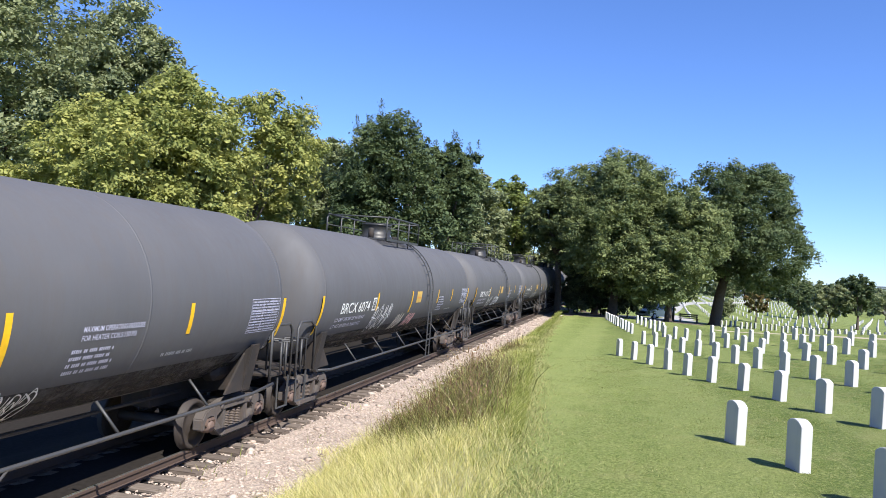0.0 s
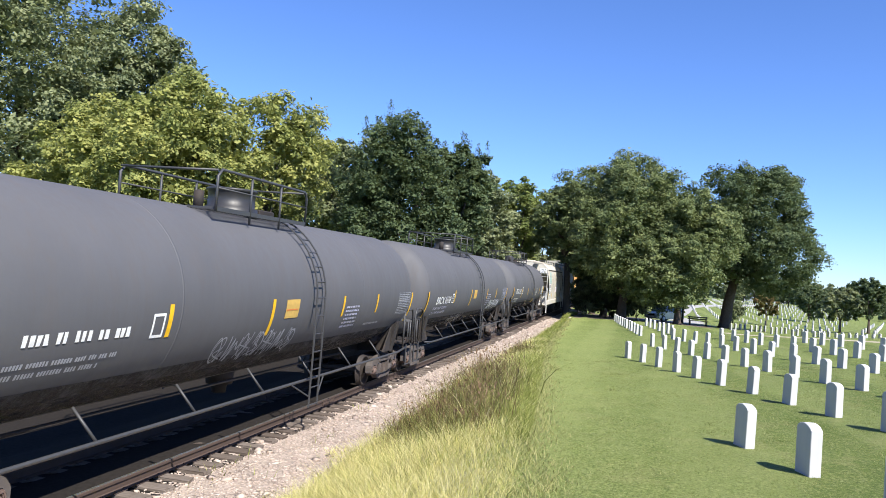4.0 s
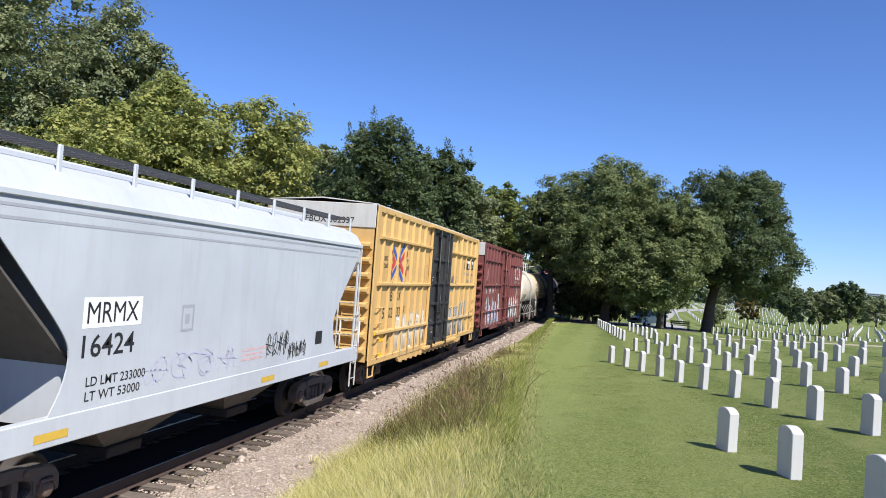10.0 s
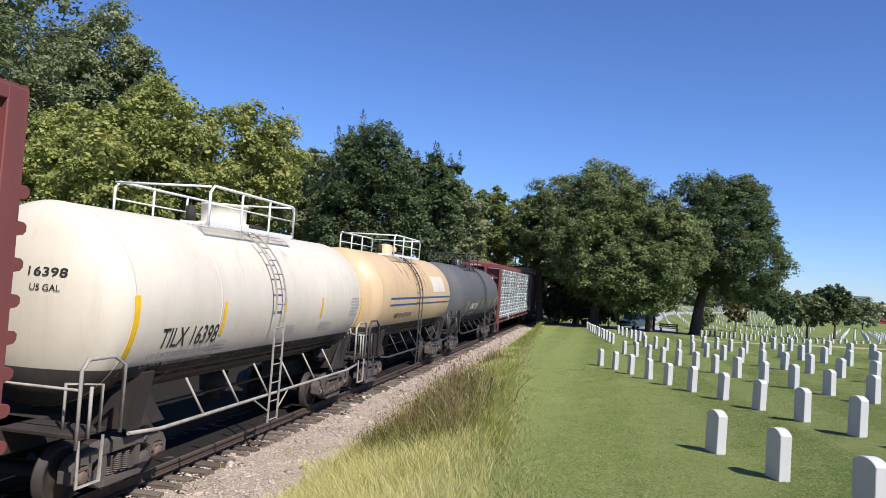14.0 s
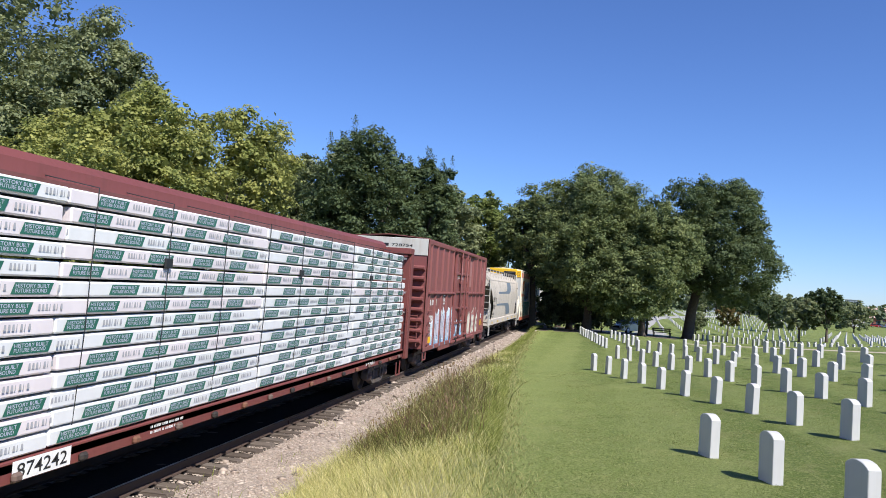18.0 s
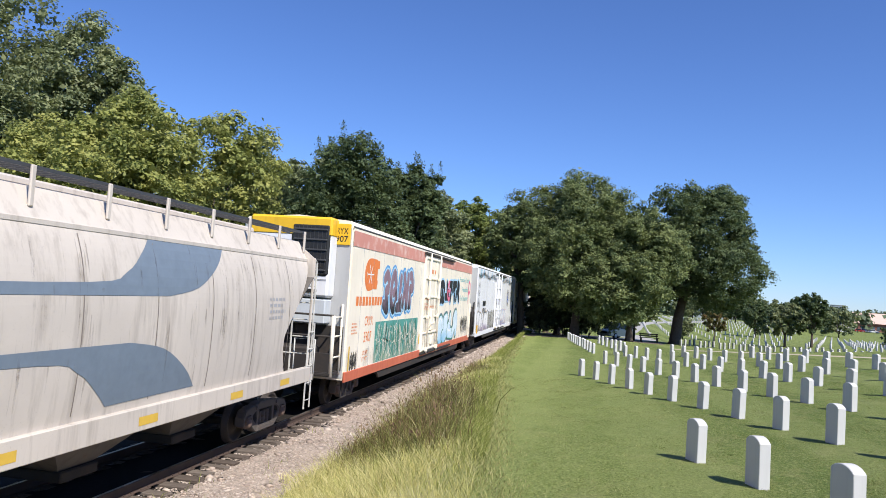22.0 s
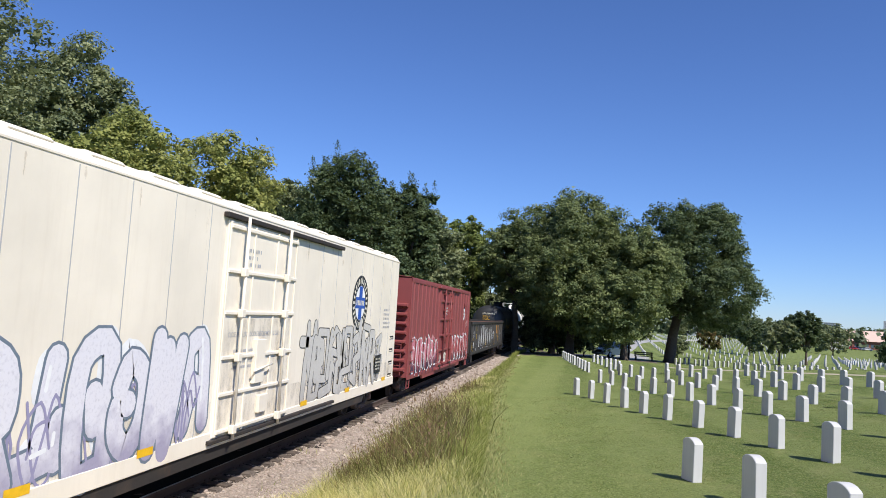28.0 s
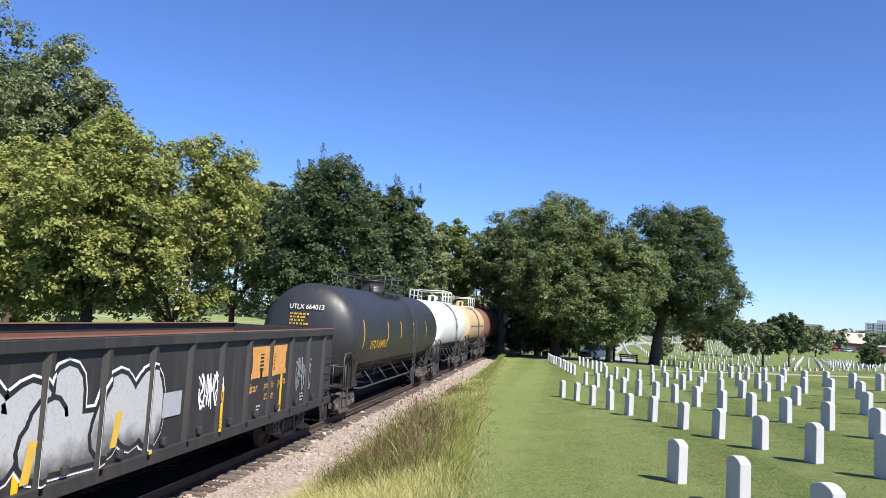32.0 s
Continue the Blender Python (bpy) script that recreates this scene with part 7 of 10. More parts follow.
    backdrop(root, sf, -6.4, -1.9, 0.88, 2.55, "f_sky", "s_white", 31, "sky blue sprayed ground with a jagged white edge")
    graffiti(root, sf, -5.9, -1.95, 0.92, 2.25, 7, "f_ice", "s_steel", 31, fat=0.36, edge=0.07, shine="s_white", label="sky blue sprayed letters with dark edges", bend=1)
    graffiti(dr, {"kind": "flat", "x": 1.564}, -1.6, 0.6, 0.98, 1.9, 4, "f_sky", "s_steel", 33, fat=0.32, edge=0.08, bend=1)
    backdrop(root, sf, 2.0, 5.7, 0.9, 2.35, "pink_fade", "s_cream", 36, "pinkish sprayed ground")
    graffiti(root, sf, 2.1, 5.6, 0.9, 2.05, 7, "s_cream", "s_grey", 34, fat=0.34, edge=0.08, label="cream sprayed letters", bend=1)
    round_emblem(root, sf, 6.75, 4.15, 0.36, "pink_fade", "faded_maroon")
    patch(root, sf, 2.0, 3.0, 3.4, 4.7, "pink_fade", "stain", "faded pinkish panel")
    patch(root, sf, 6.8, 7.3, 1.3, 1.6, "yel", "marking"), patch(root, sf, 6.85, 7.2, 1.7, 1.95, "white", "marking")
    letters(dr, {"kind": "flat", "x": 1.564}, "CLOSE AND LOCK DOORS", -1.2, 0.5, 3.92, 4.04), letters(dr, {"kind": "flat", "x": 1.564}, "BEFORE MOVING CAR", -1.2, 0.35, 3.74, 3.86)
    print_lines(dr, {"kind": "flat", "x": 1.564}, -0.6, 0.4, 2.35, 2.5, 1, "white", 4)
    box_mark(root, sf, -4.1, 2.6, "white")
    endno(root, "728754", -7.78, 4.72, "black", 1.6, bar_first=True)
    # lower red one with pink graffiti
    root, sf, dr = box_car(356.2, 8.05, "faded red box car with pink and white graffiti", "red", z0=0.72, z1=4.6, ribs=(), door=(-1.9, 1.8, 0.86, 4.42, "red"), posts=8, cap=None, rib=0.035)
    backdrop(root, sf, -7.4, -1.9, 0.75, 2.35, "f_pink", "s_rose", 42, "pink sprayed ground fading to dark")
    graffiti(root, sf, -7.3, -1.9, 0.78, 2.3, 6, "f_pink", "s_white", 41, halo="s_black", rim=0.05, fat=0.36, edge=0.15, bend=2, label="pink sprayed letters with thick white edges")
    backdrop(root, sf, 1.95, 7.3, 0.75, 2.3, "f_pink", "s_rose", 45, "pink sprayed ground fading to dark")
    graffiti(root, sf, 2.0, 7.3, 0.78, 2.35, 5, "f_red", "s_white", 44, halo="s_black", rim=0.07, fat=0.38, edge=0.17, shine="s_rose", label="red and white sprayed letters")
    graffiti(dr, {"kind": "flat", "x": 1.564}, -1.5, 1.2, 0.95, 1.45, 6, "s_cream", "s_grey", 46, fat=0.22)
    letters(dr, {"kind": "flat", "x": 1.564}, "CLOSE & LOCK", 0.0, 0.75, 3.52, 3.60), letters(dr, {"kind": "flat", "x": 1.564}, "DOORS BEFORE", 0.0, 0.75, 3.38, 3.46), letters(dr, {"kind": "flat", "x": 1.564}, "MOVING CAR", 0.0, 0.68, 3.24, 3.32)
    patch(root, sf, -7.2, -6.7, 0.95, 1.15, "yel", "marking"), patch(root, sf, 5.75, 6.35, 0.8, 1.08, "yel", "marking")
    round_emblem(root, sf, 6.05, 3.3, 0.33, "s_white", "s_white")
    plate(root, "placard_board", 5.78, 6.34, 3.72, 3.92, 1.6, 1.66, "red")
    scribble(root, sf, 6.75, 7.5, 2.5, 3.0, 3, "s_rose", 47, 0.016)
    endno(root, "722733", -8.05, 4.3, "s_white", 1.6, bar_first=True)


def round_emblem(root, sf, y, z, r, material, inner):
    bm = bmesh.new()
    n = 28
    for k in range(n):
        a, b = 2 * math.pi * k / n, 2 * math.pi * (k + 1) / n
        quad(bm, [(y + r * math.cos(a), z + r * math.sin(a)), (y + r * math.cos(b), z + r * math.sin(b)), (y + r * 0.62 * math.cos(b), z + r * 0.62 * math.sin(b)), (y + r * 0.62 * math.cos(a), z + r * 0.62 * math.sin(a))])
    for a in ((-0.5, 0.5, -0.13, 0.13), (-0.13, 0.13, 0.135, 0.5), (-0.13, 0.13, -0.5, -0.135)):
        quad(bm, [(y + a[0] * r, z + a[2] * r), (y + a[1] * r, z + a[2] * r), (y + a[1] * r, z + a[3] * r), (y + a[0] * r, z + a[3] * r)])
    painted("emblem", bm, material, root, sf, "round emblem with a cross")


def disc_emblem(root, sf, y, z, r):
    """Dark ring with pale letter bars round a white disc with a blue cross."""
    def disc(rad, off, mat_, parent, nm, label=""):
        bm = bmesh.new()
        bm.faces.new([bm.verts.new((off, y + rad * math.cos(k * 0.19635), z + rad * math.sin(k * 0.19635))) for k in range(32)])
        return painted(nm, bm, mat_, parent, sf, label)
    top = disc(r, 0.004, "s_black", root, "emblem", "round dark emblem with a blue cross")
    disc(r * 0.62, 0.006, "s_white", top, "emblem_disc")
    for k in range(26):
        a = k * 0.2417
        c, s_ = math.cos(a), math.sin(a)
        bm = bmesh.new()
        quad(bm, [(y + (0.70 + 0.2 * u) * r * c - 0.035 * v * s_, z + (0.70 + 0.2 * u) * r * s_ + 0.035 * v * c) for u, v in ((0, -1), (1, -1), (1, 1), (0, 1))], 0.006)
        painted("letter_bar", bm, "s_cream", top, sf)
    for a_, b_, c_, d_, off in ((-0.6, 0.6, -0.2, 0.2, 0.008), (-0.2, 0.2, -0.6, 0.6, 0.0085)):
        painted("cross_bar", rect(y + a_ * r, y + b_ * r, z + c_ * r, z + d_ * r, off), "s_royal", top, sf)
    for k in range(6):
        painted("letter_bar", rect(y + (-0.5 + 0.17 * k) * r, y + (-0.40 + 0.17 * k) * r, z - 0.09 * r, z + 0.09 * r, 0.0095), "s_cream", top, sf)


def endno(root, s, y, z, material, w, bar_first=False):
    """Number on the end wall that faces the way the train goes."""
    bm = text_shape(s, 0.12 if bar_first else -0.45, 0.95, z + (0.06 if bar_first else 0), z + 0.17)
    if bar_first:
        quad(bm, [(-0.45, z + 0.06), (0.0, z + 0.06), (0.0, z + 0.17), (-0.45, z + 0.17)])
    for v in bm.verts:
        v.co = Vector((v.co.y, y - 0.036, v.co.z))
    part("lettering", finish("lettering", bm, material, False), material, root)


box_cars()


# ---------------------------------------------------------------- refrigerator cars
def reefer(s, half, label, body, z0=0.85, z1=5.12, unit="white", sill=None, band=None, wavy=False, rails="grime", top=None, far_end=True):
    root = car("refrigerator_car", s, label, "refrigerator car")
    w = 1.6
    h = half
    bm = bmesh.new()
    prism(bm, [(-w, z0), (w, z0), (w, z1 - 0.1), (w - 0.12, z1 + 0.05), (0, z1 + 0.16), (-w + 0.12, z1 + 0.05), (-w, z1 - 0.1)], -h, h, "y")
    bmesh.ops.bevel(bm, geom=[e for e in bm.edges if abs(e.verts[0].co.y - e.verts[1].co.y) < 1e-4 and abs(e.verts[0].co.z - e.verts[1].co.z) > 1], offset=0.05, segments=2, affect="EDGES")
    part("body", bm, body, root)
    flat = {"kind": "flat", "x": w}
    # panel seams and roof ribs
    bm = bmesh.new()
    prism(bm, [(w - 0.01, -0.012), (w + 0.005, -0.009), (w + 0.005, 0.009), (w - 0.01, 0.012)], z0 + 0.15, z1 - 0.15, "z")
    seam = finish("panel_seam", bm, "end_grey")
    for y in np.linspace(-h + 1.1, h - 1.1, 19):
        if not -1.9 < y < 2.6:
            part("panel_seam", seam, body, root, "", pose(0, float(y), 0))
            part("panel_seam", seam, body, root, "", pose(0, float(y), 0, 0, 0, 180))
    if wavy:
        bm = bmesh.new()
        prism(bm, [(-w + 0.06, z1 + 0.02), (0, z1 + 0.14), (w - 0.06, z1 + 0.02), (w - 0.16, z1 + 0.10), (0, z1 + 0.20), (-w + 0.16, z1 + 0.10)], -0.4, 0.4, "y")
        bmesh.ops.bevel(bm, geom=bm.edges[:], offset=0.03, segments=1, affect="EDGES")
        rr = finish("roof_rib", bm, body)
        for y in np.linspace(-h + 0.6, h - 0.6, 16):
            part("roof_rib", rr, body, root, "", pose(0, float(y), 0))
    for sx in (1, -1):
        plate(root, "side_sill", -h, h, z0 - 0.06, z0 + 0.22, min(sx * (w - 0.04), sx * (w + 0.02)), max(sx * (w - 0.04), sx * (w + 0.02)), sill or body)
        bm = bmesh.new()
        prism(bm, [(-h + 3.4, z0 - 0.04), (-h + 3.7, z0 - 0.28), (h - 3.7, z0 - 0.28), (h - 3.4, z0 - 0.04)], min(sx * (w - 0.08), sx * (w - 0.02)), max(sx * (w - 0.08), sx * (w - 0.02)), "x")
        part("skirt", bm, "grime", root)
    # plug door: frame, deep ribs, lock rods with brackets, latch box
    bm = bmesh.new()
    bbx(bm, w - 0.02, w + 0.05, -1.75, 1.65, z0 + 0.1, z1 - 0.3, 0.02)
    dr = part("door", bm, body, root, "plug door with lock rods")
    for y in (-1.68, -0.62, 0.5, 1.58):
        plate(dr, "door_post", y - 0.035, y + 0.035, z0 + 0.12, z1 - 0.32, w + 0.045, w + 0.075, body)
    for z in (z0 + 0.2, z0 + 0.85, z0 + 1.5, z0 + 2.3, z0 + 3.05, z1 - 0.42):
        plate(dr, "door_rib", -1.7, 1.6, z - 0.035, z + 0.035, w + 0.045, w + 0.095, body)
    for y in (-1.15, 0.95):
        rod = bar(dr, "lock_rod", [(w + 0.155, y, z0 + 0.02), (w + 0.155, y, z1 - 0.2)], 0.03, body)
        for z in (z0 + 0.2, z0 + 1.5, z0 + 2.3, z0 + 3.05):
            plate(rod, "rod_bracket", y - 0.08, y + 0.08, z - 0.08, z + 0.08, w + 0.09, w + 0.19, body)
    lb = plate(dr, "latch", -0.35, 0.1, z0 + 0.95, z0 + 1.8, w + 0.045, w + 0.14, body)
    bar(lb, "handle", [(w + 0.17, -0.5, z0 + 1.2), (w + 0.17, 0.4, z0 + 1.3)], 0.022, body)
    plate(dr, "latch", 0.0, 0.42, z0 + 0.35, z0 + 0.7, w + 0.045, w + 0.12, body)
    letters(dr, {"kind": "flat", "x": w + 0.05}, "CLOSE AND LOCK DOORS BEFORE MOVING CAR", -1.45, 0.9, z0 + 1.86, z0 + 1.95, "s_grey" if body != "reefer" or sill is None else "s_orange")
    patch(dr, {"kind": "flat", "x": w + 0.05}, -1.6, 1.5, z0 + 0.12, z0 + 2.2, "dirt_film", "stain", "", 0.002)
    for a_, b_ in ((-h + 0.1, -1.8), (1.7, h - 0.1)):
        patch(root, flat, a_, b_, z0 + 0.23, z0 + 0.75, "dirt_film", "stain", "", 0.0012)
        drips(root, flat, a_ + 0.3, b_ - 0.3, z1 - 0.12, 16, int(10 * h + a_), 0.2, 1.1, "faint_rust")
    plate(root, "door_track", -1.9, 4.9, z1 - 0.28, z1 - 0.19, w, w + 0.11, "grime")
    plate(root, "door_track", -1.9, 4.9, z0 + 0.02, z0 + 0.09, w, w + 0.10, "grime")
    if band:
        patch(root, flat, -h + 0.02, h - 0.02, z1 - 0.62, z1 - 0.2, band, "stripe", "faded red band below the roof", 0.012)
    # cooling unit and platform on the leading end
    e = -h
    plate(root, "cooling_unit", e - 0.55, e + 0.02, 3.05, z1 + 0.06, -1.15, 1.15, unit, "refrigeration unit on the end wall", 0.06)
    if top:
        plate(root, "unit_top", e - 0.57, e + 0.03, 4.66, z1 + 0.075, -1.17, 1.17, top, "yellow upper casing of the cooling unit", 0.06)
    gr = plate(root, "grille", e - 0.60, e - 0.5, 3.62, z1 - 0.12, 0.05, 1.13, "black", "black louvred grille", 0.06)
    for k in range(5):
        plate(gr, "louvre", e - 0.64, e - 0.59, 3.74 + k * 0.27, 3.79 + k * 0.27, 0.12, 1.07, "dirtrod")
    for k in range(9):
        plate(gr, "mesh_bar", e - 0.612, e - 0.598, 3.68, z1 - 0.18, 0.14 + k * 0.11, 0.155 + k * 0.11, "dirtrod")
    plate(root, "unit_seam", e - 0.556, e - 0.549, 3.50, 3.53, -1.1, 1.1, "s_grey")
    plate(root, "unit_seam", e - 0.556, e - 0.549, 3.1, 3.5, 0.32, 0.34, "s_grey")
    plate(root, "unit_badge", e - 0.556, e - 0.549, 4.1, 4.45, -0.62, -0.3, "s_green", "small green square badge")
    plate(root, "unit_latch", e - 0.58, e - 0.545, 3.16, 3.26, 0.5, 0.85, "black")
    plate(root, "unit_panel", e - 0.5, e, 2.35, 3.0, -1.1, 1.1, "hop_grey", "", 0.03)
    plate(root, "end_guard", e - 0.06, e - 0.01, 1.1, 2.3, -1.5, 1.5, "grime", "dark end sheet behind the platform")
    plate(root, "fuel_tank", e - 0.75, e - 0.05, 1.25, 1.75, -0.9, 0.9, "grime", "", 0.06)
    for k in range(7):
        plate(root, "platform_slat", e - 0.82 + k * 0.11, e - 0.76 + k * 0.11, 1.10, 1.125, -1.4, 1.4, "grime")
    plate(root, "guard_panel", e - 0.80, e - 0.765, 1.1, 1.62, 0.2, 1.42, "grime", "dark guard panel on the platform", 0.01)
    for sx in (1, -1):
        plate(root, "roof_edge", -h, h, z1 - 0.13, z1 - 0.08, min(sx * (w - 0.02), sx * (w + 0.012)), max(sx * (w - 0.02), sx * (w + 0.012)), "dirtrod" if not wavy else body)
    for s_ in (-1, 1):
        y = s_ * h
        if s_ < 0 or far_end:
            plate(root, "end_platform", min(y, y + s_ * 0.85), max(y, y + s_ * 0.85), 1.02, 1.10, -1.45, 1.45, "grime")
            for x in (1.45, -1.45):
                bar(root, "hand_rail", [(x, y + s_ * 0.06, 1.0), (x, y + s_ * 0.06, 2.9)], 0.035, rails if s_ < 0 else body)
                bar(root, "hand_rail", [(x, y + s_ * 0.75, 1.0), (x, y + s_ * 0.75, 2.6)], 0.055, rails if s_ < 0 else body)
                for z in (1.5, 2.05, 2.55):
                    bar(root, "guard_bar", [(x, y + s_ * 0.06, z), (x, y + s_ * 0.75, z)], 0.025, rails if s_ < 0 else body)
                sill_step(root, x, y - s_ * 0.5, z0, "grime", 0.5)
            for z in (1.5, 2.05, 2.6):
                bar(root, "guard_bar", [(-1.45, y + s_ * 0.75, z), (1.45, y + s_ * 0.75, z)], 0.03, "grime")
        truck(root, s_ * (h - 2.0))
        coupler(root, s_ * (h + (0.9 if s_ < 0 or far_end else 0.45)), s_)
        if s_ > 0 and not far_end:
            for k in range(4):
                sp = plate(root, "step_pocket", h - 0.78, h - 0.34, 1.12 + k * 0.42, 1.20 + k * 0.42, w - 0.01, w + 0.012, "black", "dark step pocket in the side", 0.006)
                bar(sp, "rung", [(w + 0.02, h - 0.8, 1.13 + k * 0.42), (w + 0.02, h - 0.32, 1.13 + k * 0.42)], 0.014, body)
        elif s_ > 0:
            ladder(root, w + 0.05, s_ * (h - 0.35), z0 + 0.1, z0 + 2.0, body, 5, 0.4)
        # grey end sheet; its tone includes shade from the car ahead
        plate(root, "end_sheet", min(y, y + s_ * 0.012), max(y, y + s_ * 0.012), z0 + 0.05, z1 - 0.15, -w + 0.06, w - 0.06, "end_grey", "weathered grey end wall, toned down for the shaded gap")
    bm = bmesh.new()
    bbx(bm, -0.35, 0.35, -h - 0.9, h + 0.9, 0.70, 1.0, 0.02)
    part("underframe", bm, "grime", root)
    return root, flat, dr


def reefers():
    M["unit_yellow"] = paint("unit_yellow", (0.74, 0.44, 0.02), 0.45, 0.3)
    M["red_band"] = paint("faded_red_band", (0.58, 0.25, 0.20), 0.6, 0.95, (0.76, 0.62, 0.54), 0, 0, False)
    M["red_sill"] = paint("red_sill_paint", (0.52, 0.13, 0.07), 0.5, 0.35)
    root, f, dr = reefer(282.5, 11.33, "cream refrigerator car with orange emblem and bright graffiti", "reefer", unit="reefer2", sill="red_sill", band="red_band", rails="reefer", top="unit_yellow")
    fd = {"kind": "flat", "x": 1.652}
    bm = bmesh.new()
    stroke(bm, polyline([(-8.7, 3.55), (-9.62, 3.4), (-9.9, 3.78), (-9.62, 4.12), (-8.75, 4.14)], 5), 0.22, 0.004)
    quad(bm, [(-9.75, 3.5), (-9.02, 3.5), (-9.02, 4.05), (-9.75, 4.05)], 0.0055)
    quad(bm, [(-9.0, 3.35), (-8.66, 3.35), (-8.66, 3.98), (-9.0, 3.98)], 0.006)
    quad(bm, [(-9.1, 3.98), (-8.46, 3.98), (-8.46, 4.22), (-9.1, 4.22)], 0.0065)
    em = painted("emblem", bm, "s_orange", root, f, "orange emblem with a snowflake")
    bm = bmesh.new()
    for k in range(3):
        a = k * 1.047
        stroke(bm, [(-9.4 + 0.3 * math.cos(a), 3.78 + 0.3 * math.sin(a)), (-9.4 - 0.3 * math.cos(a), 3.78 - 0.3 * math.sin(a))], 0.035, 0.009 + 0.001 * k)
    painted("snowflake", bm, "s_white", em, f)
    for k in range(9):
        a = -10.7 + k * 0.32
        patch(root, f, a, a + 0.24, 2.86, 3.12, "s_orange", "brand_lettering")
    letters(root, f, "CRYX", -9.7, -8.82, 2.27, 2.55, "s_orange"), letters(root, f, "5907", -9.7, -8.9, 1.78, 2.1, "s_orange")
    letters(root, f, "LD LMT", -9.75, -9.2, 1.42, 1.54, "s_orange"), letters(root, f, "LT WT", -9.75, -9.25, 1.24, 1.36, "s_orange")
    print_lines(root, f, -10.95, -10.3, 2.05, 2.4, 4, "s_orange", 2)
    patch(root, f, -11.1, -10.98, 0.95, 1.75, "s_gold", "reflective_stripe")
    graffiti(root, f, -7.75, -3.6, 2.45, 4.25, 5, "f_dark", "s_sky", 51, halo="s_blue", fat=0.42, edge=0.14, rim=0.18, label="black and blue bubble graffiti")
    patch(root, f, -8.5, -2.4, 1.09, 2.35, "f_green", "graffiti", "green and teal sprayed panel", 0.002)
    scribble(root, f, -8.4, -2.5, 0.98, 2.42, 8, "s_cream", 53, 0.045, "tall white sprayed strokes"), scribble(root, f, -8.3, -2.6, 0.98, 2.42, 7, "s_green", 54, 0.06, "tall dark green sprayed strokes")
    graffiti(root, f, 2.0, 7.4, 2.75, 4.15, 5, "s_black", "s_sky", 55, fat=0.34, edge=0.16, label="black block letters edged in blue")
    round_emblem(root, {"kind": "flat", "x": 1.612}, 4.2, 3.45, 0.5, "s_pink", "s_pink")
    graffiti(root, f, 1.9, 6.8, 1.0, 2.55, 4, "f_sky", "s_green", 57, halo="s_steel", fat=0.40, edge=0.10, rim=0.10, shine="s_white", label="pale blue graffiti letters with dark green edges", bend=3)
    scribble(root, f, 8.2, 10.4, 1.2, 2.3, 5, "s_black", 9, 0.05)
    letters(root, f, "Protecting Today's", 7.3, 10.6, 3.9, 4.2, "s_teal"), letters(root, f, "Perishables", 8.2, 10.2, 3.45, 3.72, "s_teal"), letters(root, f, "For Tomorrow", 7.7, 10.2, 2.98, 3.26, "s_teal")
    bm = bmesh.new()
    stroke(bm, polyline([(10.45, 2.9), (10.45, 3.95), (10.9, 3.9), (10.95, 3.5), (10.5, 3.4)], 5), 0.16, 0.008)
    painted("graffiti", bm, "s_pink", root, f)
    scribble(root, f, -10.95, -10.3, 1.0, 1.6, 3, "s_black", 12, 0.04)
    for k in range(9):
        if k != 5:
            patch(dr, fd, -0.75 + k * 0.16, -0.64 + k * 0.16, 4.12, 4.28, "s_orange", "brand_lettering", "", 0.003)
    letters(dr, fd, "OPENING", -1.55, -0.75, 3.02, 3.12, "s_orange"), letters(dr, fd, "H 11-4", -1.5, -0.9, 2.82, 2.92, "s_orange"), letters(dr, fd, "W 12-0", -1.5, -0.9, 2.62, 2.72, "s_orange")
    patch(root, f, -2.05, -1.9, 1.3, 1.7, "yel", "marking")
    p = plate(root, "number_panel", -11.39, -11.335, 4.5, 5.08, 0.95, 1.52, "unit_yellow", "yellow number panel")
    for tx, z in (("CRYX", 4.8), ("5907", 4.58)):
        bm = text_shape(tx, 1.0, 1.46, z, z + 0.17)
        for v in bm.verts:
            v.co = Vector((v.co.y, -11.394, v.co.z))
        part("lettering", finish("lettering", bm, "black", False), "black", p)
    # cool white with the long pulse line
    root, f, dr = reefer(308.0, 11.33, "white refrigerator car with a black zigzag line and graffiti", "reefer2", unit="reefer2")
    bm = bmesh.new()
    rs = random.Random(4)
    pts, y = [], -11.15
    while y < 11.0:
        pts.append((y, 4.58 + (0.14 if len(pts) % 2 else -0.14) * rs.uniform(0.3, 1.2) + 0.1 * math.sin(y * 1.3)))
        y += rs.uniform(0.06, 0.15)
    for a, b in ((0, len(pts)),):
        stroke(bm, pts[a:b], 0.05, 0.018)
    painted("graffiti", bm, "s_black", root, f, "black zigzag line sprayed along the top")
    bm = bmesh.new()
    for k in range(26):
        y = rs.uniform(-10.5, 10.5)
        stroke(bm, [(y, 4.5), (y + rs.uniform(-0.3, 0.3), 4.9)], rs.uniform(0.08, 0.2), 0.014 + 0.0001 * k)
    painted("graffiti", bm, "s_sky", root, f)
    for k in range(4):
        patch(root, f, -8.6 + k * 0.37, -8.33 + k * 0.37, 2.66, 2.98, "s_black", "brand_lettering", "", 0.022)
    painted("lettering", text_shape("793485", -8.6, -7.2, 2.2, 2.52, 0.034), "s_black", root, f)
    graffiti(root, f, -11.0, -5.7, 0.92, 2.48, 5, "f_mauve", "s_steel", 61, halo="s_sand", fat=0.42, edge=0.14, rim=0.07, shine="s_white", label="large white and mauve graffiti letters edged in sand", bend=3)
    graffiti(root, f, -5.6, -1.9, 0.95, 2.35, 6, "f_silver", "s_black", 63, fat=0.40, edge=0.10, shine="s_white", bend=2)
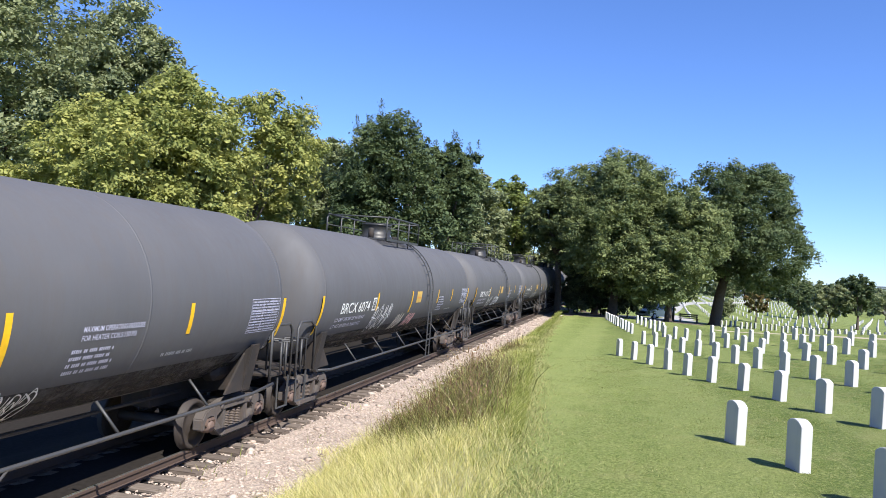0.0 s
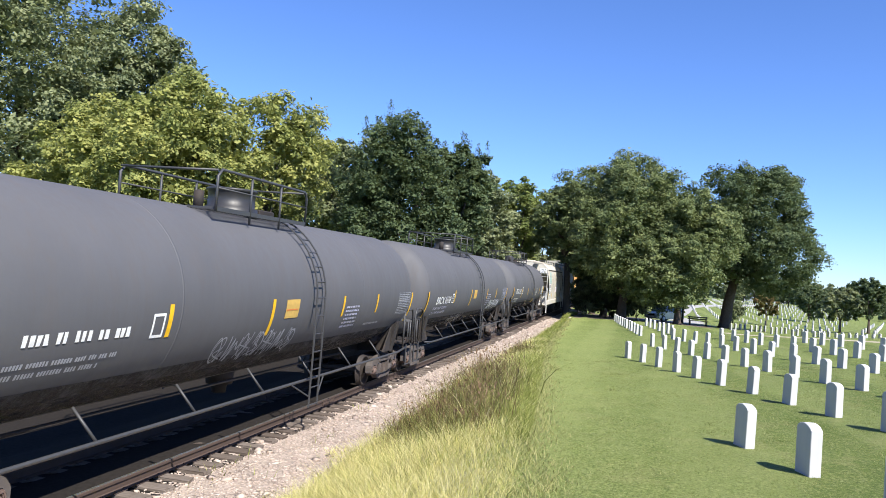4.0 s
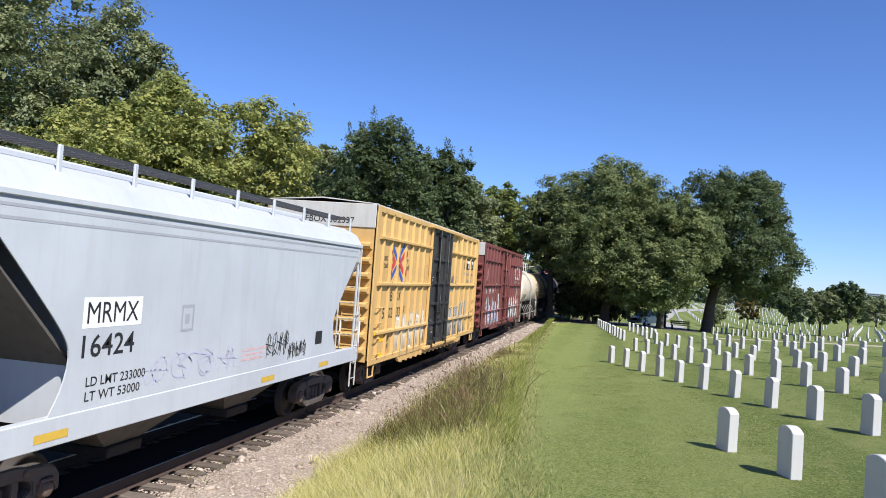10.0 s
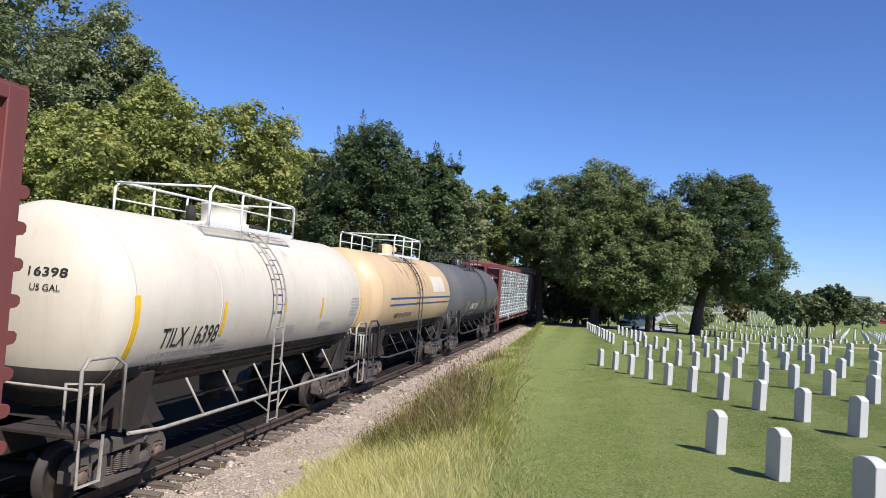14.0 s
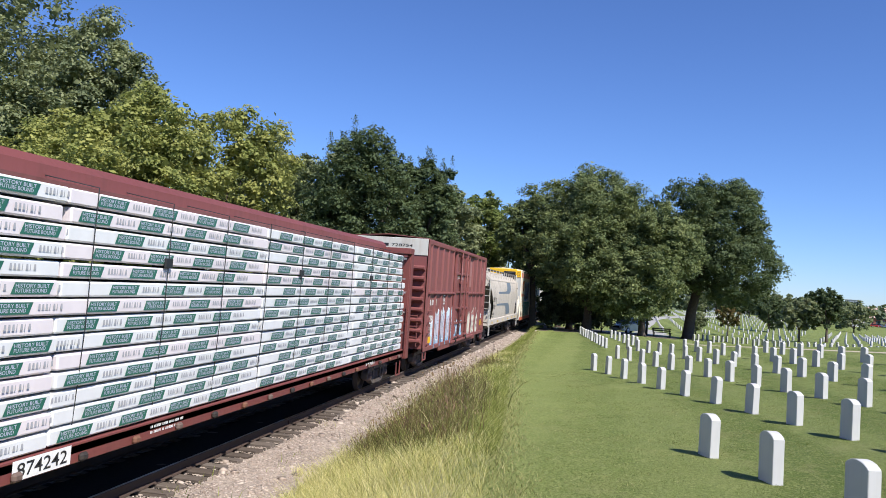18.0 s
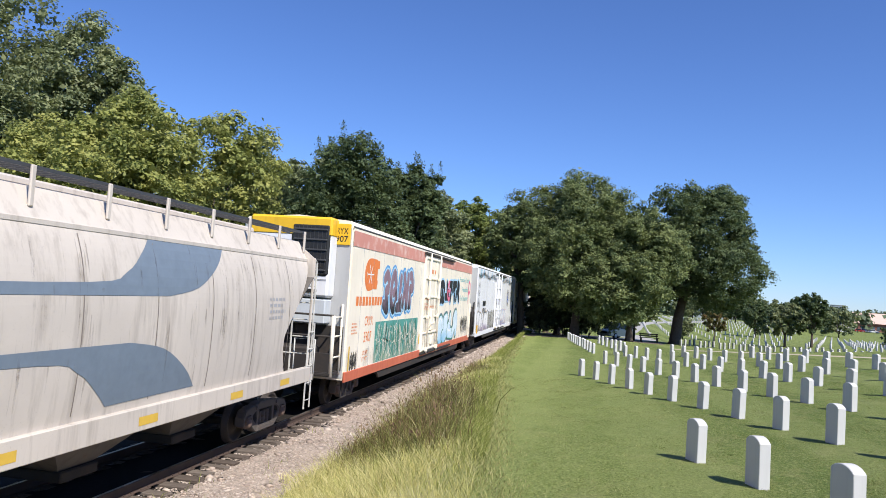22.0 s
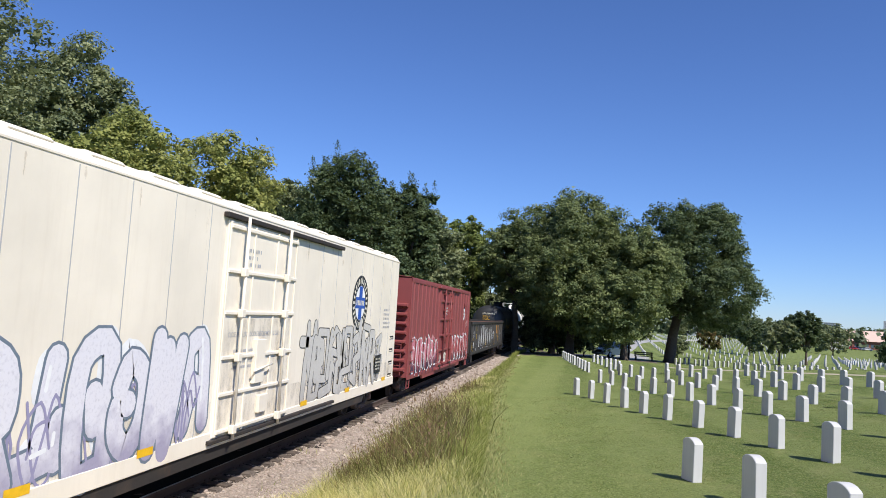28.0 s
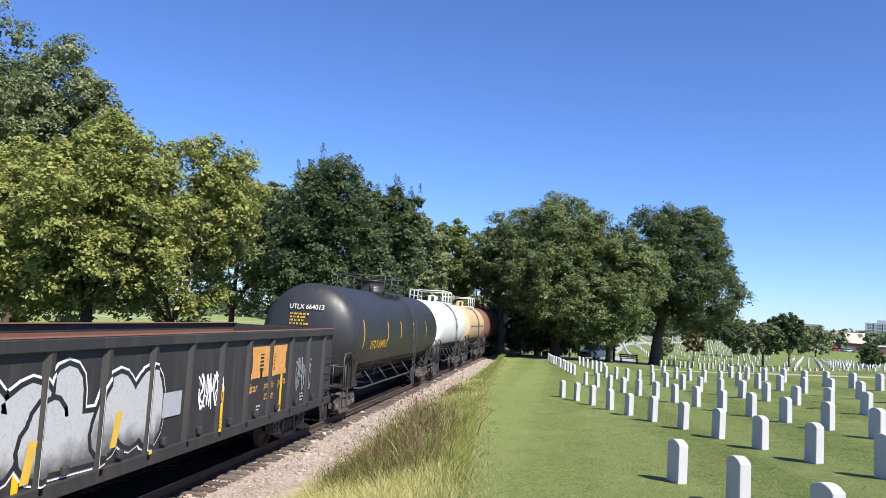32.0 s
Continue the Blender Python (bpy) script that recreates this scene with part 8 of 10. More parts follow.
    graffiti(root, f, 2.0, 6.5, 1.0, 2.4, 7, "f_mauve", "s_blue", 65, halo="s_rose", fat=0.38, edge=0.10, rim=0.12, bend=3)
    scribble(root, f, -11.05, -10.5, 2.5, 3.2, 3, "s_black", 12, 0.016), scribble(root, f, -10.45, -9.95, 2.25, 3.1, 3, "s_grey", 13, 0.016), scribble(root, f, -10.95, -10.1, 3.2, 3.7, 3, "s_black", 14, 0.016), scribble(root, f, -10.9, -10.2, 3.7, 4.15, 3, "s_black", 15, 0.016)
    disc_emblem(root, f, 7.7, 3.2, 0.72)
    patch(root, f, -11.1, -10.55, 1.0, 1.5, "yel", "marking", "", 0.03), patch(root, f, -7.6, -7.2, 1.02, 1.14, "yel", "marking"), patch(root, f, -1.7, -0.6, 0.98, 1.1, "yel", "marking", "", 0.095)
    print_lines(dr, fd, -0.9, -0.2, 4.0, 4.4, 4, "s_grey", 3)
    # warm white with purple graffiti
    root, f, dr = reefer(334.25, 11.62, "cream-white refrigerator car with purple graffiti and a blue round emblem", "reefer", unit="reefer2", wavy=True, far_end=False)
    for k in range(4):
        patch(root, f, -9.15 + k * 0.37, -8.88 + k * 0.37, 2.26, 2.6, "s_black", "brand_lettering")
    letters(root, f, "793870", -9.15, -7.72, 1.68, 2.05, "s_black")
    graffiti(root, f, -10.0, -2.1, 0.85, 2.95, 9, "f_lilac", "s_steel", 71, halo="s_white", fat=0.42, edge=0.10, rim=0.04, shine="s_white", label="purple and silver graffiti letters", bend=4)
    scribble(root, f, -9.8, -2.3, 0.9, 2.3, 9, "s_purple", 72, 0.06, "purple shading strokes")
    graffiti(root, f, 2.3, 9.9, 0.95, 2.8, 9, "f_ash", "s_black", 73, fat=0.30, edge=0.05, bend=1, label="pale grey graffiti letters drawn in thin black lines")
    graffiti(root, f, 2.6, 8.4, 1.4, 3.1, 6, "f_ash", "s_black", 79, fat=0.20, edge=0.05, bend=1, label="angular line-drawn graffiti letters")
    dp = patch(root, f, 8.9, 9.6, 1.35, 1.9, "s_black", "data_panel", "dark framed data panel", 0.05)
    painted("small_print", bars(8.98, 9.52, 1.42, 1.83, 4, 5, 0.054, 0, 3), "s_cream", dp, f)
    drips(root, f, 3.0, 8.5, 1.5, 26, 78, 0.2, 0.5)
    for k, (a, b, c, d_) in enumerate(((-9.9, -8.6, 2.9, 3.4), (-10.9, -9.9, 2.2, 2.6), (-10.5, -9.4, 1.55, 1.95), (-10.9, -9.6, 1.0, 1.5), (-11.1, -10.4, 1.6, 2.0))):
        scribble(root, f, a, b, c, d_, 4, "s_black", 80 + k, 0.045)
    scribble(root, f, 2.5, 9.8, 0.95, 2.5, 8, "s_grey", 74, 0.03), scribble(root, f, 3.0, 9.6, 1.0, 2.2, 9, "s_black", 75, 0.018)
    disc_emblem(root, f, 7.0, 3.5, 0.80)
    for y in (-10.9, -6.6, -4.0, 2.6, 6.0, 10.0):
        patch(root, f, y, y + 0.42, 1.02, 1.14, "yel", "marking", "", 0.024)
    print_lines(dr, fd, -1.0, -0.2, 4.0, 4.4, 3, "s_grey", 3), print_lines(dr, fd, -1.2, 0.2, 2.1, 2.5, 4, "s_grey", 4)
    print_lines(root, f, 9.8, 10.9, 2.7, 3.4, 5, "s_grey", 6)


reefers()


# ---------------------------------------------------------------- covered hoppers
def hopper(s, half, label, body, z0=1.12, z1=4.0, bays=3, cut=1.0, roof=None, bulge=0.0, posts="rod_pale", edge_shadow=False):
    """Covered hopper: round-shouldered sides with curved ends, sloping end sheets, bays below, walkway above."""
    root = car("covered_hopper", s, label, "hopper car")
    w, h = 1.6, half
    yc = h - cut
    bm = bmesh.new()
    wi = w - bulge - 0.04 if bulge else w
    prism(bm, [(-1.42, z0 + 0.1), (1.42, z0 + 0.1), (wi - 0.03, z0 + 0.5), (wi - 0.01, z1 - 0.1), (wi - 0.16, z1 + 0.18), (wi - 0.5, z1 + 0.36), (0.5, z1 + 0.5), (-0.5, z1 + 0.5), (-wi + 0.5, z1 + 0.36), (-wi + 0.16, z1 + 0.18), (-wi + 0.01, z1 - 0.1), (-wi + 0.03, z0 + 0.5)], -yc + 0.35, yc - 0.35, "y")
    part("body", bm, body, root)
    zm = z0 + 0.55 * (z1 - z0)

    def side_x(z):
        return w - bulge * (max(0, z - zm) / (z1 - zm)) ** 2.4 - 0.55 * bulge * (max(0, zm - z) / (zm - z0)) ** 2.4
    flat = {"kind": "curve", "at": side_x} if bulge else {"kind": "flat", "x": w}
    for sx in (1, -1):
        cv = []
        for sg in (1, -1):
            c = [(sg * (h - 0.05), z1 + 0.02), (sg * (h - 0.25), z1 - 0.3), (sg * (h - 0.85), z1 - 0.9), (sg * (yc + 0.02), z1 - 1.55), (sg * (yc - 0.12), z0 + 1.0), (sg * (yc - 0.02), z0 + 0.62), (sg * (yc + 0.18), z0 + 0.3)]
            cv += [tuple(p) for p in polyline(c, 3)] if sg > 0 else [tuple(p) for p in polyline(c, 3)][::-1]
        bm = bmesh.new()
        prism(bm, cv, min(sx * (w - 0.02), sx * w), max(sx * (w - 0.02), sx * w), "x")
        if bulge:
            for z in np.arange(z0 + 0.4, z1, 0.09):
                bmesh.ops.bisect_plane(bm, geom=bm.verts[:] + bm.edges[:] + bm.faces[:], plane_co=(0, 0, float(z)), plane_no=(0, 0, 1), dist=1e-5)
            for v in bm.verts:
                v.co.x += sx * (side_x(v.co.z) - w)
        part("side_sheet", bm, body, root)
        bm = bmesh.new()
        wb = w - bulge
        prism(bm, [(sx * wb, z1 + 0.015), (sx * (wb - 0.15), z1 + 0.26), (sx * (w - 0.5), z1 + 0.43), (0, z1 + 0.56), (0, z1 + 0.52), (sx * (w - 0.5), z1 + 0.39), (sx * (wb - 0.19), z1 + 0.22), (sx * (wb - 0.05), z1 + 0.015)], -h, h, "y")
        part("roof", bm, roof or body, root)
        plate(root, "roof_edge", -h, h, z1 - 0.05, z1 + 0.03, min(sx * (wb - 0.03), sx * (wb + 0.03)), max(sx * (wb - 0.03), sx * (wb + 0.03)), body)
        plate(root, "side_sill", -h - 0.05, h + 0.05, z0, z0 + 0.34, min(sx * (w - 0.12), sx * (w + 0.012)), max(sx * (w - 0.12), sx * (w + 0.012)), body)
    for sg in (1, -1):
        e = sg * h
        bm = bmesh.new()
        prism(bm, [(-w + 0.02, z1 - 0.42), (w - 0.02, z1 - 0.42), (w - 0.02, z1 + 0.02), (w - 0.5, z1 + 0.39), (0, z1 + 0.52), (-w + 0.5, z1 + 0.39), (-w + 0.02, z1 + 0.02)], min(e - sg * 0.06, e - sg * 0.02), max(e - sg * 0.06, e - sg * 0.02), "y")
        ew = part("end_sheet", bm, body, root)
        bm = bmesh.new()
        a, b = e - sg * 0.08, sg * (yc - 1.2)
        vs = [bm.verts.new(v) for v in ((-w + 0.03, a, z1 - 0.4), (w - 0.03, a, z1 - 0.4), (w - 0.2, b, z0 + 0.2), (-w + 0.2, b, z0 + 0.2), (-w + 0.03, a + sg * 0.03, z1 - 0.4), (w - 0.03, a + sg * 0.03, z1 - 0.4), (w - 0.2, b + sg * 0.04, z0 + 0.16), (-w + 0.2, b + sg * 0.04, z0 + 0.16))]
        for q in ((0, 1, 2, 3), (4, 7, 6, 5), (0, 4, 5, 1), (2, 6, 7, 3), (1, 5, 6, 2), (0, 3, 7, 4)):
            bm.faces.new([vs[i] for i in q])
        # the sheet's shade is in its colour, whatever the body paint
        part("slope_sheet", bm, "slope_shade", root, "sloping end sheet coloured dark for its shade")
        # thin dark plate drawn as the shadow line under the roof's overhang
        if edge_shadow and sg > 0:
            for sx in (1, -1):
                wb = w - bulge
                plate(root, "edge_shadow", -h + 0.05, h - 0.05, z1 - 0.13, z1 - 0.055, min(sx * (wb - 0.03), sx * (wb + 0.045)), max(sx * (wb - 0.03), sx * (wb + 0.045)), "grime", "dark strip standing for the shadow below the roof edge", 0.008)
        for x in (-w + 0.06, w - 0.06):
            plate(root, "corner_post", e - 0.05, e - 0.01, z0 + 0.2, z1 + 0.05, x - 0.03, x + 0.03, body)
        plate(root, "end_sill", min(e - sg * 0.1, e + sg * 0.42), max(e - sg * 0.1, e + sg * 0.42), z0 - 0.02, z0 + 0.12, -w + 0.05, w - 0.05, body)
        for x in (w - 0.05, -w + 0.05):
            ladder(root, x + 0.04 * x / abs(x), e - sg * 0.02, z0 - 0.62, z0 + 1.35, posts, 5, 0.36, 0.0)
            xi = x - 0.52 * x / abs(x)
            bm = bmesh.new()
            for xx in (x, xi):
                tube(bm, [(xx, e + sg * 0.14, z0 - 0.1), (xx, e + sg * 0.14, z1 - 0.05), (xx, e, z1 + 0.02)], 0.02, 5)
            el = part("ladder", bm, posts, root, "end ladder with wide rungs")
            for k in range(7):
                zz = z0 + 0.22 + 0.4 * k
                bar(el, "rung", [(x, e + sg * 0.14, zz), (xi, e + sg * 0.14, zz)], 0.014, posts, n=5)
            bar(root, "hand_rail", [(x, e + sg * 0.4, z0), (x, e + sg * 0.4, z0 + 0.95), (xi, e + sg * 0.4, z0 + 0.95), (xi, e + sg * 0.4, z0)], 0.016, posts)
        # grated step that climbs the end sheet to the roof walk
        bm = bmesh.new()
        for k in range(9):
            zz = z1 - 0.34 + 0.085 * k
            bx(bm, 0.1 + 0.035 * k, 0.52 + 0.035 * k, min(e, e + sg * 0.03), max(e, e + sg * 0.03), zz, zz + 0.035)
        part("end_step", bm, "dirtrod", root, "slanted grated step")
        for z in (z0 + 0.62, z0 + 1.62):
            bar(root, "guard_bar", [(-w + 0.5, e + sg * 0.12, z), (w - 0.5, e + sg * 0.12, z)], 0.014, posts)
        bm = bmesh.new()
        lathe(bm, [(-0.4, 0), (-0.38, 0.2), (0.38, 0.2), (0.4, 0)], 14, "x", (-0.4, e - sg * 0.6, z0 + 0.45))
        part("air_reservoir", bm, body, root)
        plate(root, "brake_gear", e - sg * 0.55 - 0.3, e - sg * 0.55 + 0.3, z0 + 0.12, z0 + 0.6, 0.3, 0.9, "grime", "", 0.08)
        truck(root, sg * (h - 1.15))
        coupler(root, sg * (h + 0.3), sg)
        bm = bmesh.new()
        bbx(bm, -0.3, 0.3, min(e - sg * 3.0, e + sg * 0.3), max(e - sg * 3.0, e + sg * 0.3), 0.76, z0 + 0.04, 0.02)
        part("stub_sill", bm, "grime", root)
    # discharge bays
    span = 2 * (yc - 0.9)
    for k in range(bays):
        y = -span / 2 + (k + 0.5) * span / bays
        q = span / bays / 2
        bm = bmesh.new()
        vs = []
        for z, hy, hx in ((z0 + 0.12, q * 0.98, 1.28), (0.50, 0.36, 0.6)):
            vs += [bm.verts.new((x * hx, y + t * hy, z)) for x, t in ((-1, -1), (1, -1), (1, 1), (-1, 1))]
        for i in range(4):
            bm.faces.new((vs[i], vs[(i + 1) % 4], vs[4 + (i + 1) % 4], vs[4 + i]))
        bm.faces.new(vs[:4][::-1]), bm.faces.new(vs[4:])
        # bays are grimy, with the sill's shade painted in
        bay = part("discharge_bay", bm, "underside_shade", root, "grimy sloping discharge bay coloured dark for the sill's shade")
        bm = bmesh.new()
        bbx(bm, -0.7, 0.7, y - 0.42, y + 0.42, 0.36, 0.52, 0.02)
        part("outlet_gate", bm, "grime", bay)
    # roof walk along both sides, hatches between
    for sx in (1, -1):
        x = sx * 1.02
        bm = bmesh.new()
        for d in (-0.2, 0.2):
            bx(bm, x + d - 0.015, x + d + 0.015, -h - 0.1, h + 0.1, z1 + 0.62, z1 + 0.67)
        for k in range(int(2 * h / 0.16)):
            y = -h + k * 0.16
            bx(bm, x - 0.2, x + 0.2, y, y + 0.03, z1 + 0.625, z1 + 0.655)
        rw = part("roof_walk", bm, "dirtrod", root, "grated roof walkway")
        n = int(2 * h / 1.45)
        for k in range(n + 1):
            y = -h + 0.1 + k * (2 * h - 0.2) / n
            plate(rw, "walk_bracket", y - 0.04, y + 0.04, z1 + 0.16, z1 + 0.66, min(sx * 1.26, sx * 1.30), max(sx * 1.26, sx * 1.30), body)
    bm = bmesh.new()
    bbx(bm, -0.32, 0.32, -h + 0.8, h - 0.8, z1 + 0.52, z1 + 0.64, 0.03)
    part("hatch_cover", bm, body, root, "long trough hatch")
    return root, flat


def hoppers():
    root, f = hopper(112.05, 6.62, "cream covered hopper with rust streaks and a faded teal emblem", "hop_cream", z1=3.95, bays=3, cut=1.45, roof="hop_rust", bulge=0.14, edge_shadow=True)
    drips(root, f, -6.3, 6.3, 3.92, 90, 3, 0.06, 0.75), drips(root, f, -5.0, 5.0, 2.9, 22, 5, 0.1, 0.5)
    bm = bmesh.new()
    quad(bm, [(-5.05, 2.8), (-4.72, 2.8), (-4.25, 3.7), (-4.42, 3.8)], 0.003)
    quad(bm, [(-4.55, 2.8), (-4.25, 2.8), (-4.05, 3.5), (-4.2, 3.75)], 0.003)
    quad(bm, [(-4.05, 2.8), (-3.78, 2.8), (-3.8, 3.75), (-4.0, 3.85)], 0.003)
    painted("emblem", bm, "s_fadedteal", root, f, "faded teal peaked emblem")
    for a, b, c, d_, tx in ((-5.22, -4.15, 2.38, 2.76, "AEX"), (-5.35, -4.15, 1.92, 2.3, "22106")):
        p = patch(root, f, a, b, c, d_, "s_white", "number_panel", "white number panel")
        painted("lettering", text_shape(tx, a + 0.1, b - 0.1, c + 0.07, d_ - 0.07, 0.007), "black", p, f)
    letters(root, f, "LD LMT 220100", -5.35, -4.3, 1.75, 1.83, "s_grey"), letters(root, f, "LT WT 53900", -5.35, -4.4, 1.60, 1.68, "s_grey")
    for y, z in ((-5.55, 1.62), (-2.9, 1.62), (0.1, 1.62), (3.0, 1.62)):
        bm = bmesh.new()
        quad(bm, [(y - 0.1, z), (y + 0.08, z), (y + 0.24, z + 0.45), (y + 0.06, z + 0.45)], 0.003)
        painted("reflective_stripe", bm, "s_gold", root, f)
    p = patch(root, f, -0.5, 1.25, 2.05, 2.52, "s_white", "notice", "white notice with faded red print")
    for k, (tx, a, b) in enumerate((("WARNING", 0.24, 0.52), ("PRODUCT MAY COMPACT DURING SHIPMENT", -0.36, 1.14), ("APPLY VIBRATORS TO BOTTOM OF EACH", -0.34, 1.10),
                                    ("COMPARTMENT DURING UNLOADING.", -0.22, 1.0), ("VERIFY THAT THE COMPARTMENT IS EMPTY PRIOR", -0.44, 1.18), ("TO UNLOADING NEXT COMPARTMENT.", -0.3, 1.06))):
        painted("lettering", text_shape(tx, a, b, 2.445 - 0.073 * k, 2.493 - 0.073 * k, 0.007), "s_rose", p, f)
    patch(root, f, 4.2, 4.5, 1.7, 1.98, "s_black", "marking")
    print_lines(root, f, 4.8, 5.4, 1.9, 2.1, 3, "s_grey", 4)
    box_mark(root, f, -2.6, 2.25, "s_grey")
    bm = bmesh.new()
    quad(bm, [(4.86, 1.52), (4.98, 1.52), (5.2, 2.5), (5.1, 2.55)], 0.004)
    painted("reflective_stripe", bm, "s_gold", root, f, "yellow strip along the curved edge")
    drips(root, f, -4.5, 4.5, 3.6, 40, 15, 0.15, 0.9)
    p = plate(root, "number_panel", -6.78, -6.74, 3.62, 3.98, 0.95, 1.5, "white", "white number panel")
    for tx, z in (("AEX", 3.82), ("22106", 3.66)):
        bm = text_shape(tx, 1.02, 1.43, z, z + 0.12)
        for v in bm.verts:
            v.co = Vector((v.co.y, -6.785, v.co.z))
        part("lettering", finish("lettering", bm, "black", False), "black", p)
    root, f = hopper(126.4, 5.95, "light grey two-bay covered hopper with black lettering", "hop_grey", z1=3.98, bays=2, cut=1.5)
    patch(root, f, -4.15, -2.98, 2.46, 2.84, "s_white", "marking", "", 0.002), letters(root, f, "MRMX", -4.07, -3.06, 2.52, 2.78, "s_black"), letters(root, f, "16424", -4.12, -3.1, 2.1, 2.38, "s_black")
    letters(root, f, "LD LMT 233000", -4.0, -2.8, 1.74, 1.86, "s_black"), letters(root, f, "LT WT 53000", -4.0, -2.9, 1.56, 1.68, "s_black")
    for z in (3.9, 3.68, 3.82):
        patch(root, f, -5.7, 5.7, z, z + 0.035, "s_grey", "side_crease")
    box_mark(root, f, -2.0, 2.3, "s_grey")
    scribble(root, f, -2.9, -0.2, 1.55, 2.05, 4, "s_lilac", 4, 0.03), scribble(root, f, 0.9, 1.9, 1.6, 2.15, 4, "s_black", 6, 0.02), scribble(root, f, 1.9, 2.8, 1.5, 1.9, 5, "s_black", 7, 0.02)
    print_lines(root, f, 0.0, 1.1, 1.65, 1.9, 3, "s_rose", 4)
    patch(root, f, 3.3, 3.68, 1.72, 2.0, "s_black", "marking")
    for y in (-4.8, 0.8, 3.6):
        patch(root, f, y, y + 0.55, 1.2, 1.3, "s_gold", "reflective_stripe", "", 0.016)
    root, f0 = hopper(260.1, 8.35, "dirty grey covered hopper with steel-blue swooshes", "hop_dirty", z1=3.95, bays=4, cut=1.55, bulge=0.24)
    f = f0
    drips(root, f, -7.6, 7.6, 3.9, 70, 8, 0.5, 2.4, "dirt_film")
    letters(root, f, "SHPX", -6.95, -5.95, 2.55, 2.85, "s_black"), letters(root, f, "43759", -7.01, -5.83, 2.08, 2.38, "s_black")
    z = 3.08
    up = [(-4.2, z), (2.0, z)] + [tuple(p) for p in polyline([(2.0, z), (2.9, z + 0.14), (3.6, z + 0.5), (3.95, z + 0.82)], 4)] + [tuple(p) for p in polyline([(1.6, z + 0.84), (1.35, z + 0.62), (0.9, z + 0.32), (0.1, z + 0.17), (-4.2, z + 0.12)], 4)]
    low = [(y - 0.95, 5.5 - q) for y, q in up]
    for pts in (up, low):
        bm = bmesh.new()
        quad(bm, pts, 0.003)
        bmesh.ops.remove_doubles(bm, verts=bm.verts[:], dist=0.001)
        bmesh.ops.triangulate(bm, faces=bm.faces[:])
        painted("swoosh", bm, "s_steel", root, f, "steel-blue painted swoosh")
    for y in np.arange(-5.2, 7.0, 1.72):
        patch(root, f, float(y), float(y) + 0.02, 1.55, 3.86, "s_seam", "panel_seam", "", 0.0022)
    letters(root, f, "LD LMT 219200", -7.3, -5.9, 1.74, 1.86, "s_black"), letters(root, f, "LT WT 66800", -7.3, -6.1, 1.56, 1.68, "s_black")
    box_mark(root, f, -5.7, 2.4, "s_black", False), letters(root, f, "PLATE", -5.64, -5.42, 2.68, 2.73, "s_black"), letters(root, f, "C", -5.58, -5.48, 2.47, 2.62, "s_black")
    drips(root, f, -7.4, 7.4, 3.0, 46, 18, 0.5, 1.5, "dirt_film")
    print_lines(root, f, 5.8, 6.7, 2.6, 3.1, 4, "s_grey", 7)
    for y in (-7.3, -4.4, -1.5, 1.4, 4.3, 6.6):
        patch(root, {"kind": "flat", "x": 1.6}, y, y + 0.5, 1.2, 1.33, "s_gold", "reflective_stripe", "", 0.016)
    # black paint gives this last hopper its shaded look
    root, f = hopper(453.3, 7.6, "dark shaded covered hopper", "gondola", z1=3.95, bays=3, cut=1.2, posts="gondola")


hoppers()


